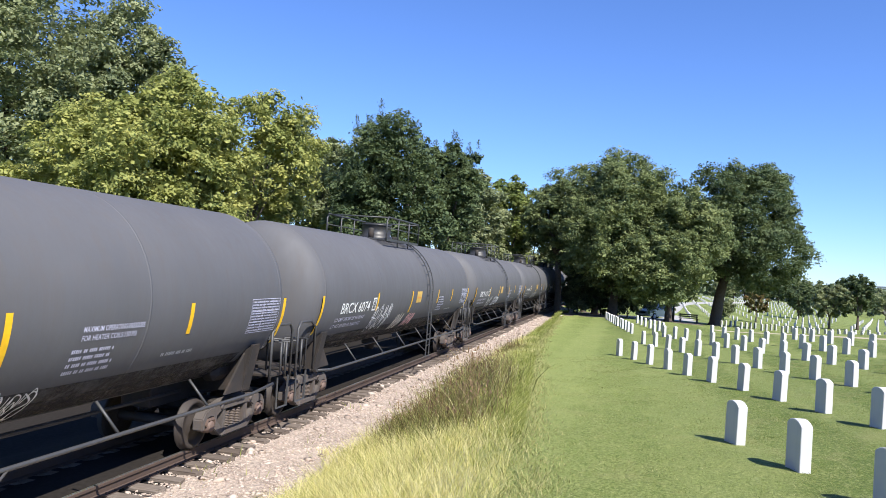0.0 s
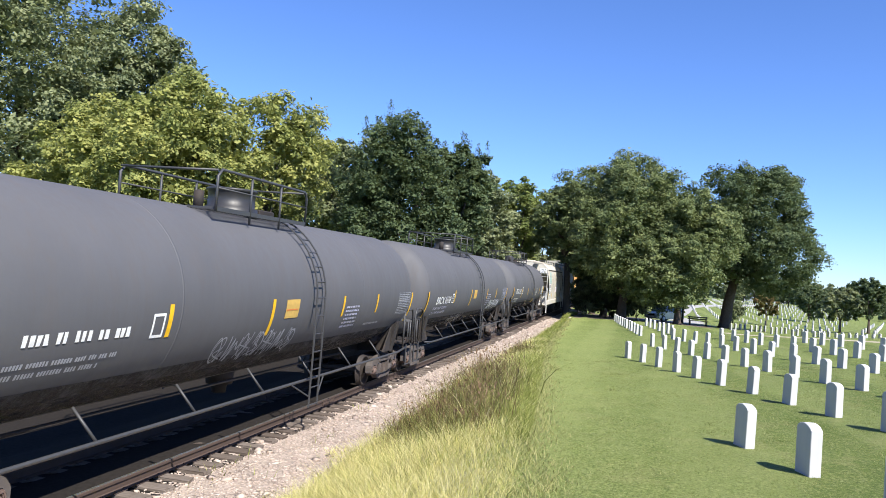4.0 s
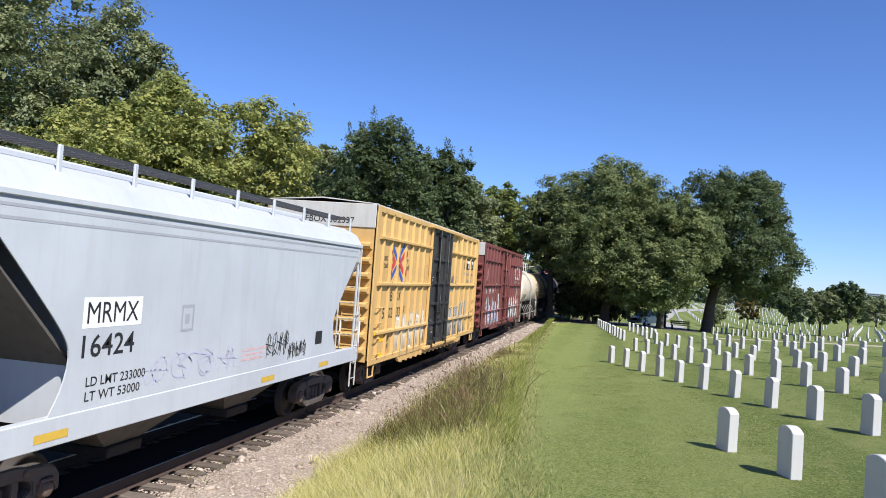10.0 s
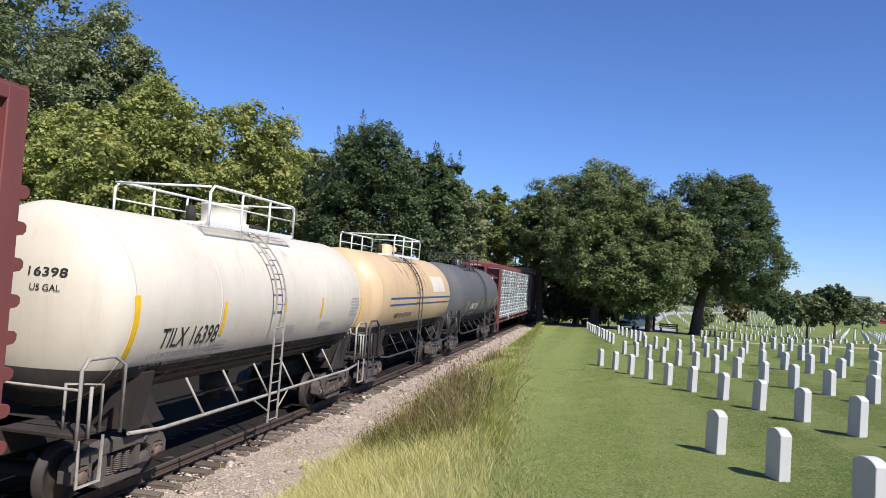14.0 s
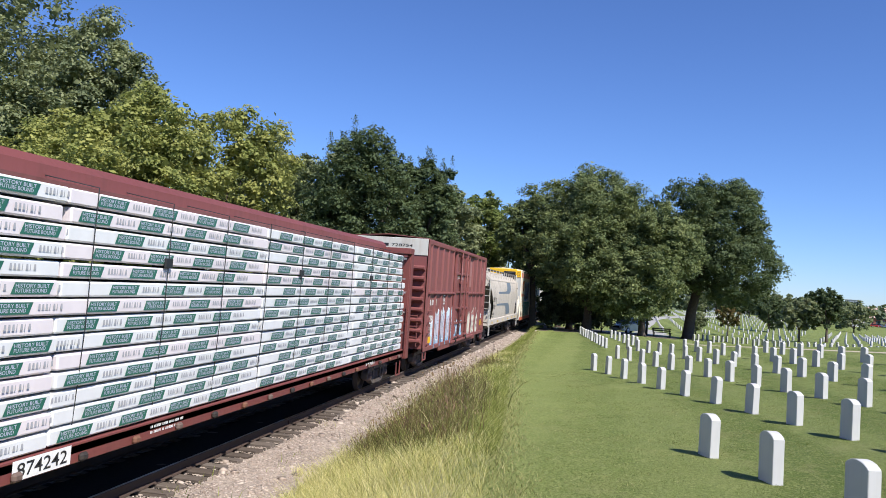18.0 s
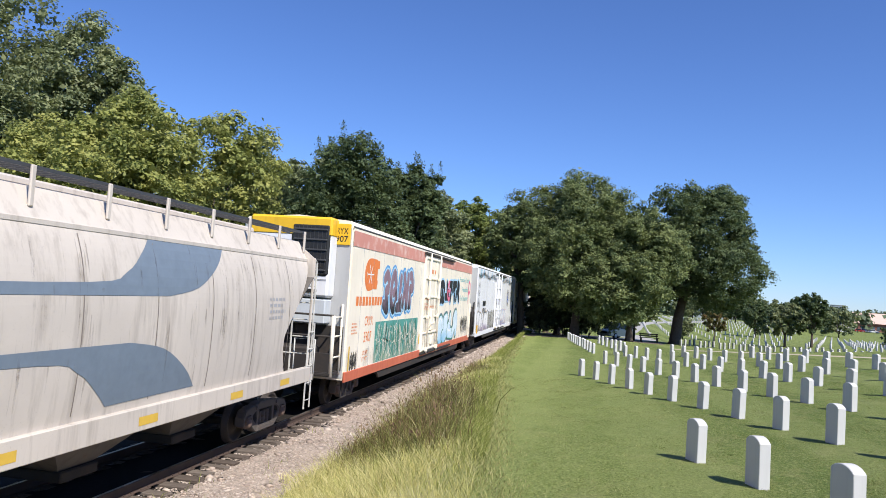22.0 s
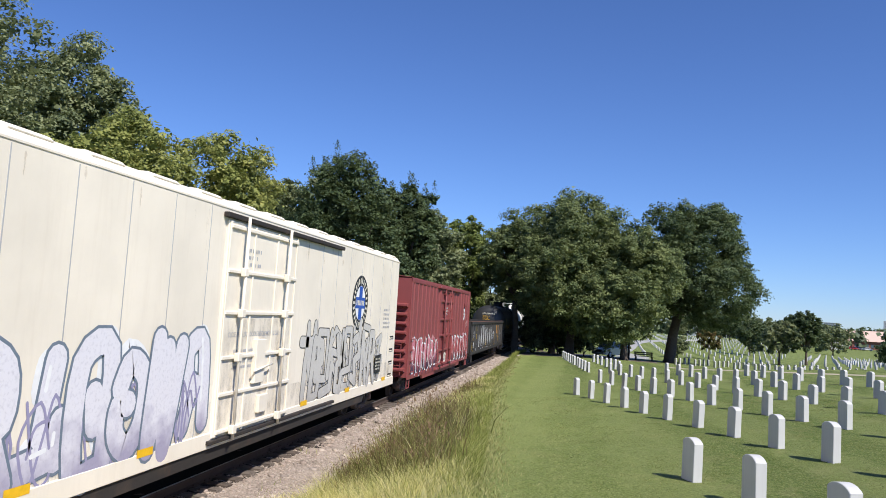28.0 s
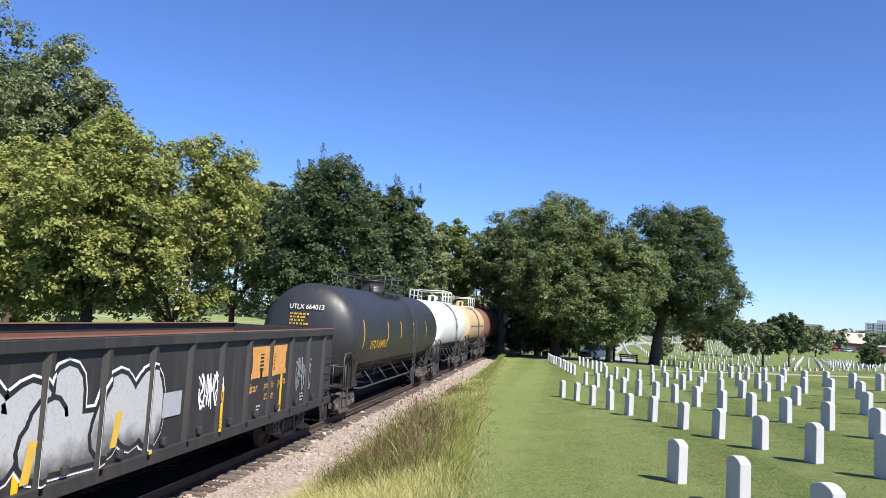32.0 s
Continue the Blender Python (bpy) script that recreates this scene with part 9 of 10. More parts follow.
# ---------------------------------------------------------------- lumber flat and gondola
def lumber_car():
    root = car("lumber_flat_car", 219.6, "maroon centre-beam flat car with tall end bulkheads", "flat car")
    h, w = 11.55, 1.45
    plate(root, "deck", -h, h, 0.98, 1.10, -w, w, "maroon")
    for sx in (1, -1):
        plate(root, "side_sill", -h, h, 0.86, 1.125, min(sx * (w - 0.1), sx * w), max(sx * (w - 0.1), sx * w), "maroon")
        for k in range(20):
            y = -h + 0.7 + k * (2 * h - 1.4) / 19
            plate(root, "winch", y - 0.075, y + 0.075, 0.88, 0.99, min(sx * w, sx * (w + 0.08)), max(sx * w, sx * (w + 0.08)), ("rusty", "adapter", "grime")[(k * 7) % 3], "", 0.03)
    plate(root, "top_chord", -h, h, 4.36, 4.78, -0.62, 0.62, "maroon", "", 0.12)
    bm = bmesh.new()
    for k in range(17):
        y = -h + 0.5 + k * (2 * h - 1.0) / 16
        bx(bm, -0.12, 0.12, y - 0.05, y + 0.05, 1.1, 4.34)
    part("centre_post", bm, "maroon", root)
    for sg in (-1, 1):
        e = sg * h
        bm = bmesh.new()
        bbx(bm, -1.5, 1.5, min(e, e - sg * 0.04), max(e, e - sg * 0.04), 1.1, 4.3, 0.01)
        bh = part("bulkhead", bm, "maroon", root, "ribbed steel bulkhead")
        for x in (-1.46, -0.5, 0.5, 1.46):
            plate(bh, "bulkhead_post", min(e, e + sg * 0.34), max(e, e + sg * 0.34), 0.8, 4.42, x - 0.08, x + 0.08, "maroon")
        for z in (1.5, 1.95, 2.4, 2.85, 3.3, 3.75):
            plate(bh, "bulkhead_rib", min(e, e + sg * 0.26), max(e, e + sg * 0.26), z - 0.06, z + 0.06, -1.42, 1.42, "maroon")
        plate(bh, "bulkhead_cap", min(e - sg * 0.3, e + sg * 0.3), max(e - sg * 0.3, e + sg * 0.3), 4.4, 4.6, -1.55, 1.55, "maroon")
        bm = text_shape("CAUTION", -0.5, 0.15, 4.46, 4.55)
        for v in bm.verts:
            v.co = Vector((v.co.y, -h - 0.305, v.co.z))
        if sg < 0:
            part("lettering", finish("lettering", bm, "white", False), "white", bh)
            npl = plate(bh, "number_panel", e - 0.30, e - 0.265, 3.42, 3.74, 0.62, 1.02, "white", "white number panel")
            bm = text_shape("874242", 0.65, 0.99, 3.46, 3.58)
            for v in bm.verts:
                v.co = Vector((v.co.y, e - 0.304, v.co.z))
            part("lettering", finish("lettering", bm, "s_black", False), "s_black", npl)
        else:
            bm.free()
        ladder(root, 1.5, e + sg * 0.1, 0.9, 2.6, "maroon", 5, 0.4)
        sill_step(root, 1.42, e - sg * 0.5, 0.75, "maroon", 0.45)
        truck(root, sg * (h - 1.8))
        coupler(root, sg * (h + 0.45), sg)
    bm = bmesh.new()
    bbx(bm, -0.35, 0.35, -h - 0.4, h + 0.4, 0.62, 0.98, 0.02)
    part("underframe", bm, "grime", root)
    fl = {"kind": "flat", "x": 1.452}
    print_lines(root, fl, 7.2, 8.2, 0.90, 1.06, 1, "white", 3), print_lines(root, fl, -3.6, -2.6, 0.92, 1.08, 2, "white", 4)
    npl = patch(root, fl, -6.32, -5.34, 0.875, 1.11, "white", "number_panel", "white panel with black number")
    painted("lettering", text_shape("874242", -6.25, -5.41, 0.91, 1.075, 0.007), "s_black", npl, fl)
    # the load: wrapped packs, seven high, on both sides of the beam
    load = car("lumber_load", 219.6, "tall stack of white-wrapped lumber packs printed in green", "lumber")
    M["wrap"] = plain("white_lumber_wrap", (0.68, 0.69, 0.70), 0.42, 0, 0.09, 2)
    M["wrap_pink"] = plain("pinkish_lumber_wrap", (0.70, 0.645, 0.665), 0.42, 0, 0.09, 2)
    M["wrap_green"] = plain("green_wrap_print", (0.022, 0.125, 0.088), 0.45, 0, 0.1, 3)
    rs = random.Random(6)
    zs = np.linspace(1.14, 4.33, 15)
    shapes, prints = {}, {}
    for side in (1, -1):
        for r in range(14):
            z0, z1 = float(zs[r]) + 0.012, float(zs[r + 1]) - 0.02
            cuts = [-h + 0.35, -h + 0.35 + 5.45, 0.0, h - 0.35 - 5.45, h - (0.7 if r > 9 else 0.35)]
            for a, b in zip(cuts, cuts[1:]):
                key = (round(b - a, 2), r % 3, rs.random() < 0.28)
                if key not in shapes:
                    L = b - a - 0.03
                    bm = bmesh.new()
                    bbx(bm, 0.14, 1.43, -L / 2, L / 2, 0, z1 - z0, 0.022)
                    for v in bm.verts:
                        v.co.x += 0.006 * math.sin(v.co.y * 3 + r)
                    me = finish("lumber_pack", bm, "wrap_pink" if key[2] else "wrap")
                    starts = []
                    y = -L / 2 + (0.12, 0.52, 0.92)[key[1]]
                    while y < L / 2 - 0.7:
                        starts.append(y)
                        y += 1.24
                    shapes[key] = (me, starts)
                if side > 0 and round(z1 - z0, 3) not in prints:
                    t_ = z1 - z0
                    g, gt, gb = bmesh.new(), bmesh.new(), bmesh.new()
                    quad(g, [(0, 0.03), (0.62, 0.03), (0.68, t_ - 0.03), (0.06, t_ - 0.03)], 1.4415)
                    for tx, zz, ww in (("HISTORY BUILT", 0.105, 0.54), ("FUTURE BOUND", 0.05, 0.50)):
                        merge(gt, text_shape(tx, 0.07, 0.07 + ww, zz, zz + 0.045, 1.4435))
                    for q in range(7):      # a word in seven strokes
                        a_ = 0.76 + q * 0.062
                        quad(gb, [(a_, 0.075), (a_ + (0.016 if q in (3, 5) else 0.042), 0.075), (a_ + (0.016 if q in (3, 5) else 0.034), 0.145), (a_ + 0.006, 0.145)], 1.4435)
                    prints[round(z1 - z0, 3)] = (finish("print", g, "wrap_green", False), finish("lettering", gt, "s_lilac", False), finish("small_print", gb, "s_grey", False))
                me, starts = shapes[key]
                m = pose(rs.uniform(-0.02, 0.016), (a + b) / 2 + rs.uniform(-0.05, 0.05), z0 + rs.uniform(-0.004, 0.006), rs.uniform(-0.08, 0.08), 0, rs.uniform(-0.15, 0.15) + (0 if side > 0 else 180))
                pk = part("lumber_pack", me, "wrap", load, "", m)
                if side > 0:
                    pr = prints[round(z1 - z0, 3)]
                    for y in starts:
                        for me_, nm in zip(pr, ("print", "lettering", "small_print")):
                            tagged(part(nm, me_, "wrap", pk, at=pose(0, y, 0)), kind="stuff" if nm == "small_print" else "")
    for k in range(13):
        y = -h + 0.9 + k * (2 * h - 1.8) / 12
        bar(load, "tie_down_cable", [(1.40, y, 1.0), (1.455, y + 0.05, 2.6), (1.45, y + 0.1, 4.38), (0.4, y + 0.12, 4.56)], 0.008, "black", n=4)
        if k % 3 == 1:
            plate(load, "corner_guard", y - 0.04, y + 0.16, 3.4, 3.55, 1.44, 1.48, "black")


lumber_car()


def gondola():
    root = car("gondola", 376.25, "black gondola car with white and grey graffiti", "gondola car")
    h, w, z0, z1 = 10.0, 1.55, 0.82, 2.84
    plate(root, "floor", -h + 0.06, h - 0.06, 1.0, 1.12, -w + 0.13, w - 0.13, "rusty")
    for sx in (1, -1):
        bm = bmesh.new()
        bx(bm, min(sx * (w - 0.10), sx * (w - 0.07)), max(sx * (w - 0.10), sx * (w - 0.07)), -h, h, z0 + 0.1, z1 - 0.05)
        side = part("side_wall", bm, "gondola", root)
        bm = bmesh.new()
        bx(bm, min(sx * (w - 0.115), sx * (w - 0.105)), max(sx * (w - 0.115), sx * (w - 0.105)), -h + 0.05, h - 0.05, 1.12, z1 - 0.06)
        part("inner_lining", bm, "rusty", side, "rusty inner face")
        plate(root, "top_chord", -h, h, z1 - 0.16, z1, min(sx * (w - 0.12), sx * (w + 0.02)), max(sx * (w - 0.12), sx * (w + 0.02)), "gondola")
        plate(root, "inner_flange", -h, h, z1, z1 + 0.02, min(sx * (w - 0.2), sx * (w - 0.02)), max(sx * (w - 0.2), sx * (w - 0.02)), "rusty")
        plate(root, "side_sill", -h, h, z0, z0 + 0.2, min(sx * (w - 0.10), sx * w), max(sx * (w - 0.10), sx * w), "gondola")
    bm = bmesh.new()
    prism(bm, [(w - 0.075, -0.11), (w - 0.02, -0.075), (w, -0.04), (w, 0.04), (w - 0.02, 0.075), (w - 0.075, 0.11)], z0 + 0.1, z1 - 0.12, "z")
    post = finish("side_post", bm, "gondola")
    spans = []
    for y in np.linspace(-h + 0.75, h - 0.75, 16):
        part("side_post", post, "gondola", root, "", pose(0, float(y), 0)), part("side_post", post, "gondola", root, "", pose(0, float(y), 0, 0, 0, 180))
        spans.append((y - 0.07, y + 0.07))
    sf = {"kind": "ribbed", "x": w - 0.067, "d": 0.072, "posts": spans, "ribs": []}
    for sg in (-1, 1):
        e = sg * h
        plate(root, "end_wall", min(e, e - sg * 0.05), max(e, e - sg * 0.05), z0 + 0.1, z1, -w + 0.05, w - 0.05, "gondola")
        for z in (1.05, 1.4, 1.75, 2.1, 2.45):
            bm = bmesh.new()
            prism(bm, [(e, z), (e + sg * 0.15, z + 0.06), (e + sg * 0.15, z + 0.16), (e, z + 0.22)], -w + 0.2, w - 0.2, "x")
            part("end_rib", bm, "gondola", root)
        for x in (w, -w):
            sill_step(root, x - 0.03 * x, e - sg * 0.45, z0, "gondola", 0.42)
            for k in range(3):
                grab(root, w, e - sg * 0.45, z0 + 0.4 + 0.42 * k, "gondola", 0.44)
        truck(root, sg * (h - 1.9))
        coupler(root, sg * (h + 0.75), sg)
        plate(root, "end_platform", min(e, e + sg * 0.6), max(e, e + sg * 0.6), 1.0, 1.06, -1.3, 1.3, "grime")
    bm = bmesh.new()
    bbx(bm, -0.35, 0.35, -h - 0.7, h + 0.7, 0.68, 1.0, 0.02)
    part("underframe", bm, "grime", root)
    letters(root, sf, "NTX", -7.95, -7.12, 2.26, 2.5, "s_gold"), letters(root, sf, "2972", -8.05, -7.15, 1.74, 2.06, "s_gold")
    print_lines(root, sf, -8.1, -7.2, 1.0, 1.2, 2, "white", 3)
    for y in (-9.4, -6.7, -2.3, 0.6, 3.0, 6.2):
        patch(root, sf, y, y + 0.12, 1.0, 1.85, "yel", "reflective_stripe")
    graffiti(root, sf, -5.0, 0.9, 1.0, 2.62, 4, "f_smoke", "s_black", 91, halo="s_white", fat=0.46, edge=0.10, rim=0.05, label="silver-grey graffiti letters edged in white", bend=3)
    painted("graffiti", rect(1.0, 1.6, 1.5, 1.9, 0.02), "s_grey", root, sf, "pale sprayed block")
    for a, z in ((-4.3, 1.3), (-2.2, 1.35), (-0.4, 1.5)):
        bm = bmesh.new()
        quad(bm, [(a, z - 0.25), (a + 0.16, z - 0.25), (a + 0.26, z + 0.25), (a + 0.1, z + 0.25)], 0.027)
        painted("graffiti", bm, "s_gold", root, sf, "olive-yellow streak sprayed between the letters")
    scribble(root, sf, -9.15, -8.45, 1.75, 2.3, 2, "s_white", 93, 0.025), scribble(root, sf, -9.25, -8.35, 1.1, 1.7, 4, "s_white", 94, 0.03)
    scribble(root, sf, -6.75, -6.4, 1.2, 2.1, 2, "s_white", 95, 0.022), scribble(root, sf, -6.05, -5.6, 1.05, 2.1, 2, "s_white", 96, 0.035), scribble(root, sf, 2.2, 3.1, 1.4, 2.2, 2, "s_white", 92, 0.05)
    scribble(root, sf, 7.2, 8.2, 1.3, 2.3, 3, "s_grey", 97, 0.03), scribble(root, sf, -8.0, -7.2, 1.3, 1.65, 3, "s_grey", 98, 0.015)
    # orange emblem: two stems and a slashed cross under one bar, shade lines between
    lg = patch(root, sf, 4.35, 6.5, 2.36, 2.52, "s_emblem", "emblem", "orange block emblem with dark gaps")
    for a, b in ((4.55, 4.95), (5.15, 5.55), (5.8, 6.45)):
        painted("letter_shape", rect(a, b, 1.98, 2.36, 0.003), "s_emblem", lg, sf)
    for a, b in ((4.35, 5.1), (5.0, 5.75), (5.7, 6.5)):
        painted("letter_shape", rect(a, b, 1.86, 1.98, 0.0034), "s_emblem", lg, sf)
    for z in (2.06, 2.14, 2.22, 2.30):
        painted("shade_line", rect(4.95, 5.85, z, z + 0.03, 0.0042), "s_emblem", lg, sf)
    letters(root, sf, "ailcar", 4.3, 4.9, 1.58, 1.76, "s_emblem"), letters(root, sf, "poling", 5.25, 5.75, 1.56, 1.76, "s_emblem"), letters(root, sf, "perts", 6.05, 6.5, 1.56, 1.76, "s_emblem"), letters(root, sf, ".com", 5.25, 5.65, 1.36, 1.5, "s_emblem")
    for y, z in ((3.0, 1.05), (4.9, 1.08), (7.6, 1.1), (-3.4, 1.1)):
        print_lines(root, sf, y, y + 0.25, z, z + 0.22, 3, "white", int(z * 40))
    bm = bmesh.new()
    bbx(bm, w - 0.06, w + 0.01, -0.06, 0.06, 1.08, 1.2, 0.012)
    tie = finish("tie_loop", bm, "gondola")
    for y in np.linspace(-h + 0.75, h - 0.75, 16):
        part("tie_loop", tie, "gondola", root, "", pose(0.012, float(y) + 0.45, 0))


M["s_emblem"] = plain("weathered_orange_emblem", (0.60, 0.29, 0.075), 0.6, 0, 0.2, 6)
gondola()


# ---------------------------------------------------------------- roads, vehicle, bench and the far buildings
def strip_road(name, pts, w, material, label):
    """Road laid over the ground along a smooth line."""
    line = polyline(pts, 14)
    V, F = [], []
    for i, p in enumerate(line):
        d = (line[min(i + 1, len(line) - 1)] - line[max(i - 1, 0)]).normalized()
        s = Vector((-d.y, d.x)) * w / 2
        for e in (-1, -0.33, 0.33, 1):
            q = p + s * e
            V.append((q.x, q.y, gz(q.x, q.y) + 0.035 - 0.03 * (abs(e) == 1)))
        if i:
            F += [(4 * i - 4 + k, 4 * i - 3 + k, 4 * i + 1 + k, 4 * i + k) for k in range(3)]
    tagged(solid(name, V, F, material, True), label, "road", kind="structure")


M["car_silver"] = plain("silver_car_paint", (0.50, 0.52, 0.55), 0.28, 0.6, 0.03, 3)
M["car_white"] = plain("white_car_paint", (0.78, 0.78, 0.78), 0.3, 0, 0.03, 3)
M["car_red"] = plain("red_car_paint", (0.40, 0.03, 0.03), 0.3, 0, 0.03, 3)
M["dark_glass"] = plain("dark_car_glass", (0.02, 0.025, 0.03), 0.08, 0, 0.02, 3)
M["tyre"] = plain("tyre_rubber", (0.02, 0.02, 0.02), 0.85)
M["lamp_glass"] = plain("headlamp_glass", (0.65, 0.66, 0.68), 0.12, 0.2, 0.03)
M["brick"] = plain("brown_brick", (0.23, 0.10, 0.075), 0.9, 0, 0.18, 2)
M["roof_pink"] = plain("pink_shingle", (0.62, 0.44, 0.37), 0.9, 0, 0.08, 0.8)
M["roof_grey"] = plain("grey_shingle", (0.26, 0.245, 0.24), 0.9, 0, 0.1, 0.8)
M["siding"] = plain("white_siding", (0.66, 0.66, 0.64), 0.7, 0, 0.08, 1)
# the next two wall colours are paled and blued for distance haze
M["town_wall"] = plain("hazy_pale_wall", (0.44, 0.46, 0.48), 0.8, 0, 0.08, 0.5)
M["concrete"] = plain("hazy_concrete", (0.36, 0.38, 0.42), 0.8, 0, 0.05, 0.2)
M["far_glass"] = plain("far_window_glass", (0.10, 0.13, 0.17), 0.2, 0, 0.1, 0.3)
M["sign_blue"] = plain("blue_sign_board", (0.05, 0.08, 0.22), 0.5, 0, 0.05)
M["bench_wood"] = plain("dark_bench_wood", (0.10, 0.085, 0.05), 0.8, 0, 0.2, 5)


def suv(x, y, rz, paint_key, label, name="suv"):
    """Family car, front towards -y: body, greenhouse, glass, lamps, grille, bumper, mirrors, wheels."""
    r = thing(name, label, "car")
    r.matrix_world = pose(x, y, gz(x, y) + 0.03, 0, 0, rz)
    bm = bmesh.new()
    prism(bm, [(-2.30, 0.36), (-2.36, 0.62), (-2.28, 0.86), (-1.25, 1.02), (1.9, 1.04), (2.28, 0.98), (2.34, 0.45), (2.2, 0.32), (-2.1, 0.30)], -0.90, 0.90, "x")
    bmesh.ops.bevel(bm, geom=bm.edges[:], offset=0.07, segments=2, affect="EDGES")
    body = part("body", bm, paint_key, r)
    bm = bmesh.new()
    v = bx(bm, -0.86, 0.86, -1.30, 2.15, 1.0, 1.70)
    for q in v[4:]:
        q.co.x *= 0.80
        q.co.y = -0.45 if q.co.y < 0 else 1.85
    bmesh.ops.bevel(bm, geom=bm.edges[:], offset=0.06, segments=2, affect="EDGES")
    part("cabin", bm, paint_key, r)
    for nm, pts in (("windshield", [(-0.74, -1.20, 1.09), (0.74, -1.20, 1.09), (0.64, -0.52, 1.63), (-0.64, -0.52, 1.63)]),
                    ("rear_window", [(0.70, 2.10, 1.14), (-0.70, 2.10, 1.14), (-0.62, 1.91, 1.60), (0.62, 1.91, 1.60)]),
                    ("side_window", [(0.855, -0.95, 1.09), (0.855, 1.9, 1.09), (0.735, 1.72, 1.60), (0.735, -0.35, 1.60)]),
                    ("side_window", [(-0.855, 1.9, 1.09), (-0.855, -0.95, 1.09), (-0.735, -0.35, 1.60), (-0.735, 1.72, 1.60)])):
        bm = bmesh.new()
        c = sum((Vector(p) for p in pts), Vector()) / 4
        nrm = (Vector(pts[1]) - Vector(pts[0])).cross(Vector(pts[3]) - Vector(pts[0])).normalized() * 0.035
        A, B = [bm.verts.new(Vector(p)) for p in pts], [bm.verts.new(Vector(p) + nrm) for p in pts]
        bm.faces.new(A[::-1]), bm.faces.new(B)
        for k in range(4):
            bm.faces.new((A[k], A[(k + 1) % 4], B[(k + 1) % 4], B[k]))
        part(nm, bm, "dark_glass", r)
    for s in (-1, 1):
        plate(r, "headlamp", -2.37, -2.20, 0.70, 0.86, s * 0.66 - 0.18, s * 0.66 + 0.18, "lamp_glass", r=0.04)
        plate(r, "mirror", -0.95, -0.78, 1.05, 1.22, s * 0.98 - 0.10, s * 0.98 + 0.10, paint_key, r=0.03)
        for wy in (-1.42, 1.42):
            bm = bmesh.new()
            lathe(bm, [(-0.12, 0.0), (-0.12, 0.24), (-0.11, 0.33), (-0.06, 0.36), (0.06, 0.36), (0.11, 0.33), (0.12, 0.24), (0.12, 0)], 18, "x")
            w = part("wheel", bm, "tyre", r, at=pose(s * 0.82, wy, 0.345))
            bm = bmesh.new()
            lathe(bm, [(0.0, 0), (0.0, 0.23), (0.02, 0.22), (0.02, 0.05), (0.03, 0)], 14, "x")
            part("rim", bm, "lamp_glass", w, at=pose(s * 0.12, 0, 0, 0, 0, 0 if s > 0 else 180))
    plate(r, "grille", -2.375, -2.30, 0.60, 0.78, -0.42, 0.42, "black", r=0.02)
    plate(r, "bumper", -2.42, -2.25, 0.36, 0.55, -0.84, 0.84, paint_key, r=0.05)
    return r


def window_grid(wall, x0, x1, z0, z1, nx, nz, y, fill=(0.6, 0.6)):
    """Windows let into a wall that faces -y, each with a frame."""
    dx, dz = (x1 - x0) / nx, (z1 - z0) / nz
    me = None
    for i in range(nx):
        for k in range(nz):
            if me is None:
                bm = bmesh.new()
                bx(bm, -dx * fill[0] / 2, dx * fill[0] / 2, -0.12, 0.12, -dz * fill[1] / 2, dz * fill[1] / 2)
                me = finish("window", bm, "far_glass")
            part("window", me, "far_glass", wall, at=pose(x0 + (i + 0.5) * dx, y, z0 + (k + 0.5) * dz))


def spot(az, dist):
    return dist * math.sin(radians(az)), dist * math.cos(radians(az))


def building(name, az, dist, rz, label, category="building"):
    x, y = spot(az, dist)
    r = thing(name, label, category)
    r.matrix_world = pose(x, y, gz(x, y) - 0.1, 0, 0, rz - az)
    return r


def walls_box(r, w, d, h, material):
    bm = bmesh.new()
    bx(bm, -w / 2, w / 2, -d / 2, d / 2, 0, h)
    return part("wall", bm, material, r)


def gable_roof(r, w, d, h, rise, material, over=0.6, prow=0.0):
    """Ridge along x; the ridge runs out past the eaves by prow."""
    bm = bmesh.new()
    a, b, c = w / 2 + over, d / 2 + over, w / 2 + over + prow
    lo = [bm.verts.new(p) for p in ((-a, -b, h), (a, -b, h), (a, b, h), (-a, b, h))]
    hi = [bm.verts.new(p) for p in ((-c, 0, h + rise), (a, 0, h + rise))]
    for f in ((lo[0], lo[1], hi[1], hi[0]), (lo[2], lo[3], hi[0], hi[1]), (lo[1], lo[2], hi[1]), (lo[3], lo[0], hi[0]), (lo[3], lo[2], lo[1], lo[0])):
        bm.faces.new(f)
    return part("roof", bm, material, r)


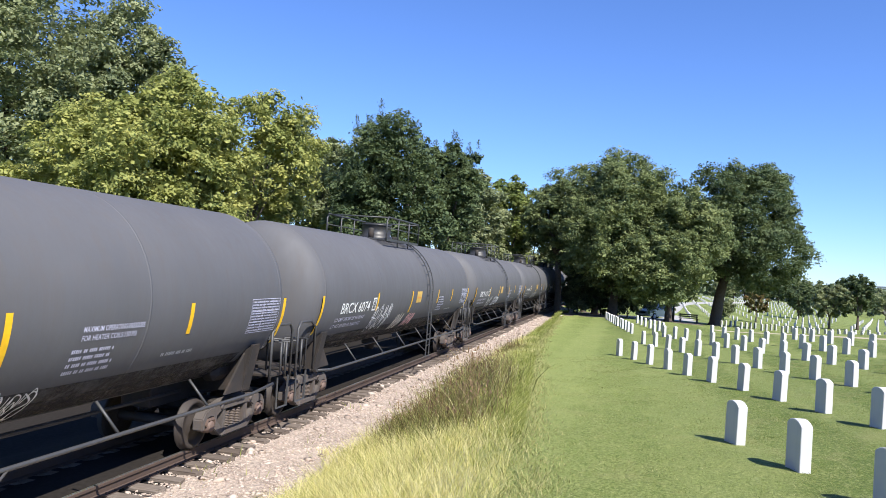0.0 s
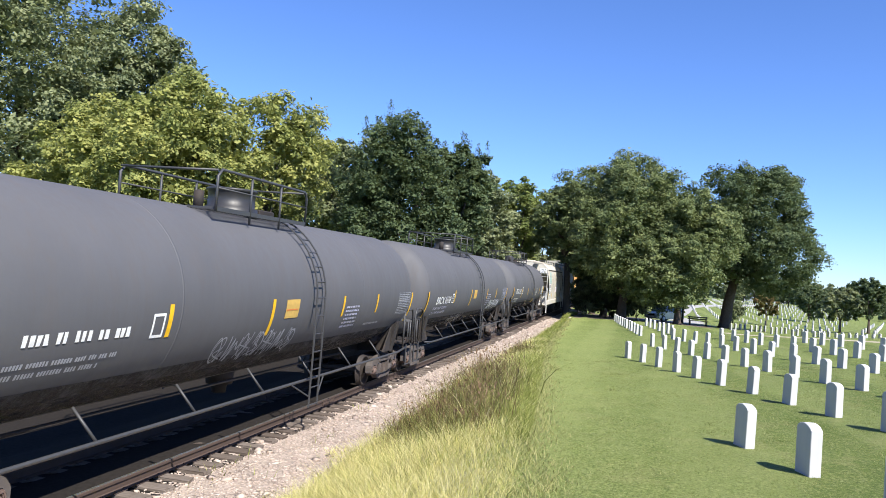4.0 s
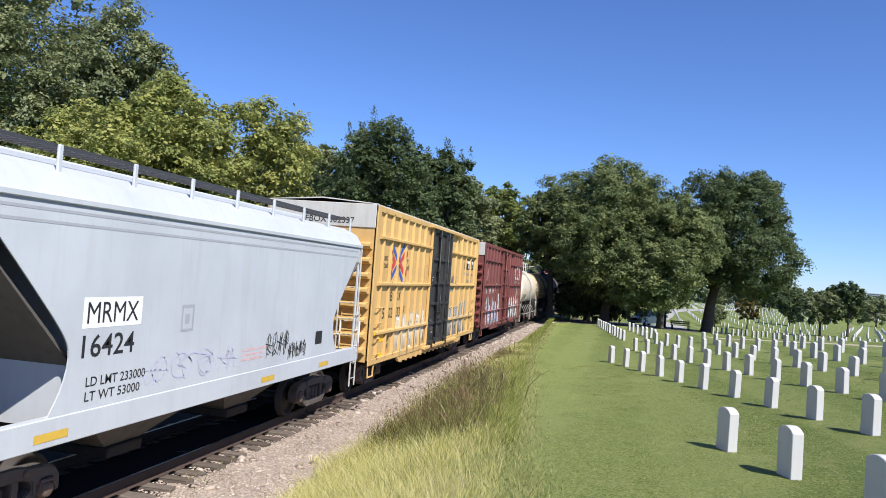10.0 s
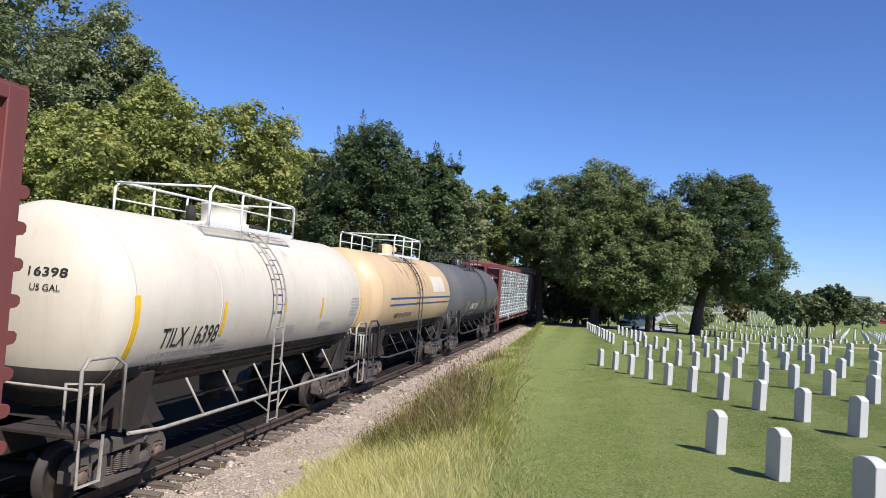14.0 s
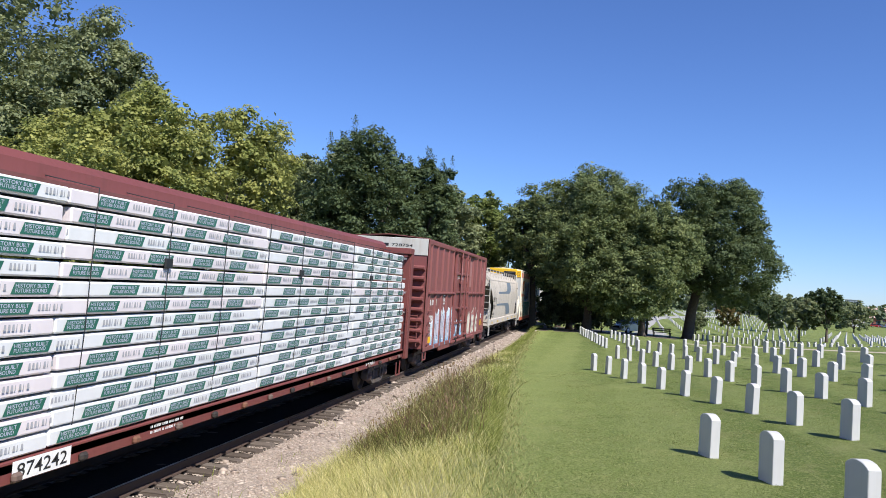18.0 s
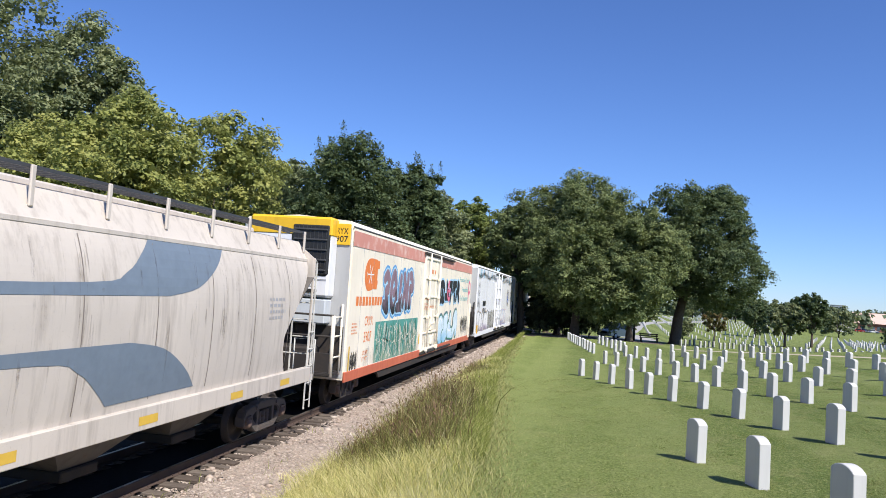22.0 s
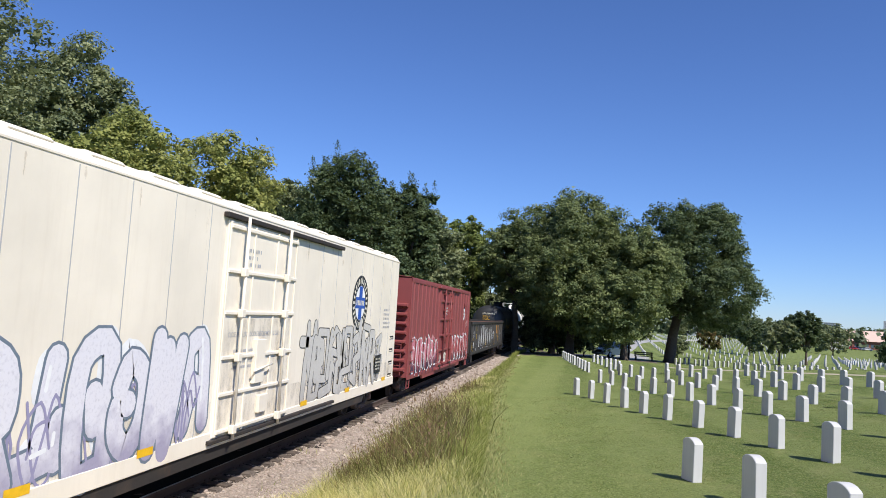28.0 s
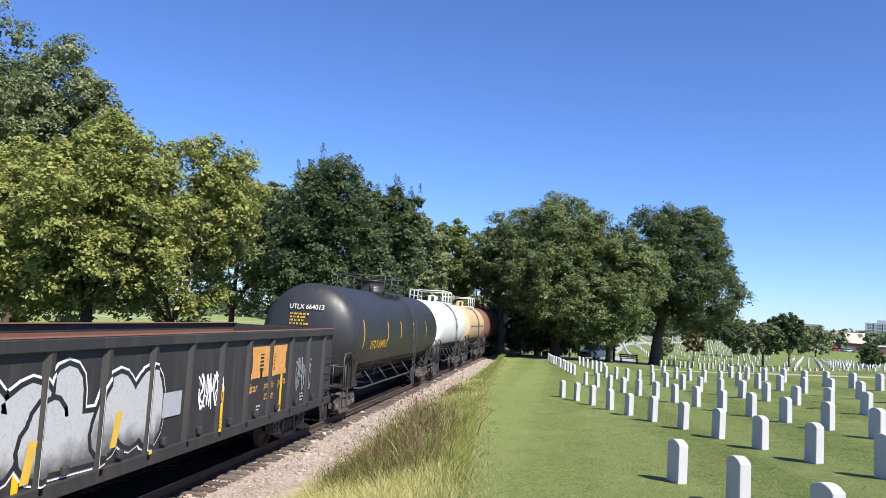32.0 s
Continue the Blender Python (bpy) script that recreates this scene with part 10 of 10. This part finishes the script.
def build_far():
    strip_road("road", [(-1.5, 88), (3.4, 87), (6.6, 92), (7.6, 104), (6.6, 120), (8.6, 142), (16, 190), (40, 250)], 4.4, "roadway", "pale asphalt cemetery road curving between the graves")
    strip_road("path", [(6.0, 50.5), (10.3, 43.7), (12.6, 40.0), (14.6, 36.4), (17.5, 31)], 0.55, "path", "narrow sandy path crossing the lawns")
    strip_road("road", [(-135, 60), (-112, 78), (-96, 104), (-84, 140), (-70, 190)], 7.0, "roadway", "asphalt cemetery road beyond the railway")
    suv(3.95, 85.0, -38, "car_silver", "silver family car parked on the road under the oaks")
    # bench under the big oak
    r = thing("bench", "dark wooden bench on the grass beside the big oak", "bench")
    r.matrix_world = pose(6.9, 79.0, gz(6.9, 79.0), 0, 0, 8)
    for k in range(3):
        plate(r, "seat_slat", -0.25 + k * 0.16, -0.12 + k * 0.16, 0.42, 0.47, -0.95, 0.95, "bench_wood")
    for k in range(2):
        plate(r, "back_slat", 0.24, 0.28, 0.55 + k * 0.18, 0.68 + k * 0.18, -0.95, 0.95, "bench_wood")
    for sx in (-0.8, 0.8):
        for sy in (-0.2, 0.24):
            plate(r, "leg", sy - 0.04, sy + 0.04, -0.03, 0.44 if sy < 0 else 0.88, sx - 0.04, sx + 0.04, "bench_wood")
    # hall with the great pink roof
    r = building("hall", 19.0, 500, 6, "low brick hall under a large pale pink shingle roof", "hall")
    w = walls_box(r, 19, 13, 4.6, "brick")
    plate(w, "door", -6.62, -6.45, 0.1, 4.2, -9.2, -6.6, "siding", "tall white door panel")
    for k in range(5):
        plate(w, "window", -6.6, -6.45, 1.0, 3.0, -4.5 + k * 2.7, -3.0 + k * 2.7, "far_glass")
    gable_roof(r, 19, 13, 4.6, 6.0, "roof_pink", 0.9, 3.6)
    r = building("shed", 17.3, 420, 4, "long white outbuilding with a low grey roof", "shed")
    w = walls_box(r, 7.2, 6, 2.2, "siding")
    plate(w, "door", -3.1, -2.95, 0.1, 2.0, -2.4, 0.2, "roof_grey")
    plate(w, "window", -3.1, -2.95, 0.8, 1.7, 1.2, 2.6, "far_glass")
    gable_roof(r, 7.2, 6, 2.2, 1.5, "roof_grey", 0.4)
    r = building("brick_building", 21.2, 430, 3, "flat-roofed brick building with a white fascia")
    w = walls_box(r, 6.4, 8, 4.0, "brick")
    window_grid(w, -2.8, 2.8, 1.2, 3.2, 3, 1, -4.0)
    plate(r, "roof", -4.4, 4.4, 4.0, 4.7, -3.6, 3.6, "siding", "white flat roof edge")
    # towers on the skyline
    r = building("tower_block", 21.25, 900, 0, "tall grey concrete apartment tower with rows of windows", "tower")
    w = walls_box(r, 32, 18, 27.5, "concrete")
    window_grid(w, -15, 15, 3, 26.5, 14, 8, -9.0, (0.62, 0.55))
    plate(r, "roof", -6, 6, 27.5, 30.5, -6, 7, "concrete", "plant room")
    for k in range(5):
        plate(r, "pier", -9.5, -9.0, 0, 27.5, -16 + k * 8 - 0.6, -16 + k * 8 + 0.6, "concrete")
    r = building("tower_block", 17.15, 1100, 0, "distant grey office block on the skyline", "tower")
    w = walls_box(r, 18, 14, 25, "concrete")
    window_grid(w, -8.4, 8.4, 12, 24, 9, 4, -7.0, (0.6, 0.5))
    plate(r, "roof", -7.4, 7.4, 25, 25.8, -9.4, 9.4, "concrete")
    # pale roofs between the trees of the town
    for k, (az, d, ww, h) in enumerate(((8.3, 480, 5, 5.2), (9.1, 520, 6, 7.6), (9.9, 560, 4, 9.4), (10.2, 470, 6, 6.4), (11.9, 540, 5, 8.2), (12.7, 560, 5, 8.0), (13.6, 470, 4, 5.2))):
        r = building("town_house", az, d, (k * 37) % 30 - 15, "pale low building among distant trees", "building")
        w = walls_box(r, ww, 6, h, "town_wall")
        window_grid(w, -ww / 2 + 0.4, ww / 2 - 0.4, h * 0.3, h * 0.95, 4, 2, -3.0)
        gable_roof(r, ww, 6, h, 1.3, "roof_grey" if k % 3 else "town_wall", 0.4)
    r = building("sign_board", 11.0, 500, 0, "dark blue sign board with white lettering over the trees", "sign")
    plate(r, "board", -0.2, 0.2, 8.4, 10.6, -3.4, 3.4, "sign_blue")
    for k in range(4):
        plate(r, "lettering", -0.24, -0.2, 9.2, 10.0, -2.6 + k * 1.4, -1.6 + k * 1.4, "siding")
    for sx in (-2, 2):
        plate(r, "post", -0.15, 0.15, 0, 8.4, sx - 0.15, sx + 0.15, "concrete")
    for az, d, h in ((18.37, 430, 11.2), (20.85, 400, 9.5)):
        r = building("utility_pole", az, d, 0, "slender wooden utility pole with a cross-arm", "pole")
        bar(r, "pole", [(0, 0, 0), (0, 0, h)], 0.16, "bark")
        bar(r, "crossarm", [(-1.2, 0, h - 0.7), (1.2, 0, h - 0.7)], 0.09, "bark")
    for az, d, rz, key, lab in ((19.3, 455, 80, "car_white", "white van parked outside the hall"), (18.5, 455, 75, "car_red", "dark red car parked outside the hall"), (18.75, 458, 84, "car_white", "white car parked outside the hall"), (17.0, 405, 90, "car_white", "white car parked by the outbuilding")):
        x, y = spot(az, d)
        suv(x, y, rz, key, lab, "parked_car")


build_far()


# ---------------------------------------------------------------- movement
def motions():
    """The train rolls towards the camera's side at a steady pace; its wheels turn while they can be seen."""
    place = {root: s for root, s in TRAIN}
    for root, s in TRAIN:
        walk(root, [(t, pose(TRACK_X, s - SPEED * t, 0)) for t in (0, 8, 16, 24, 32)])
    for w, root, off in SPIN:
        y = place[root] + w.parent.location.y + off
        k0, k1 = max(0, int((y - 60) / SPEED * 30)), min(960, int((y - 2) / SPEED * 30))
        ks = sorted({0, 960} | set(range(k0, k1 + 1)))
        walk(w, [(k / 30, Matrix.Translation((0, off, 0.42)) @ Matrix.Rotation(SPEED * min(max(k, k0), k1) / 30 / 0.42, 4, "X")) for k in ks])


motions()
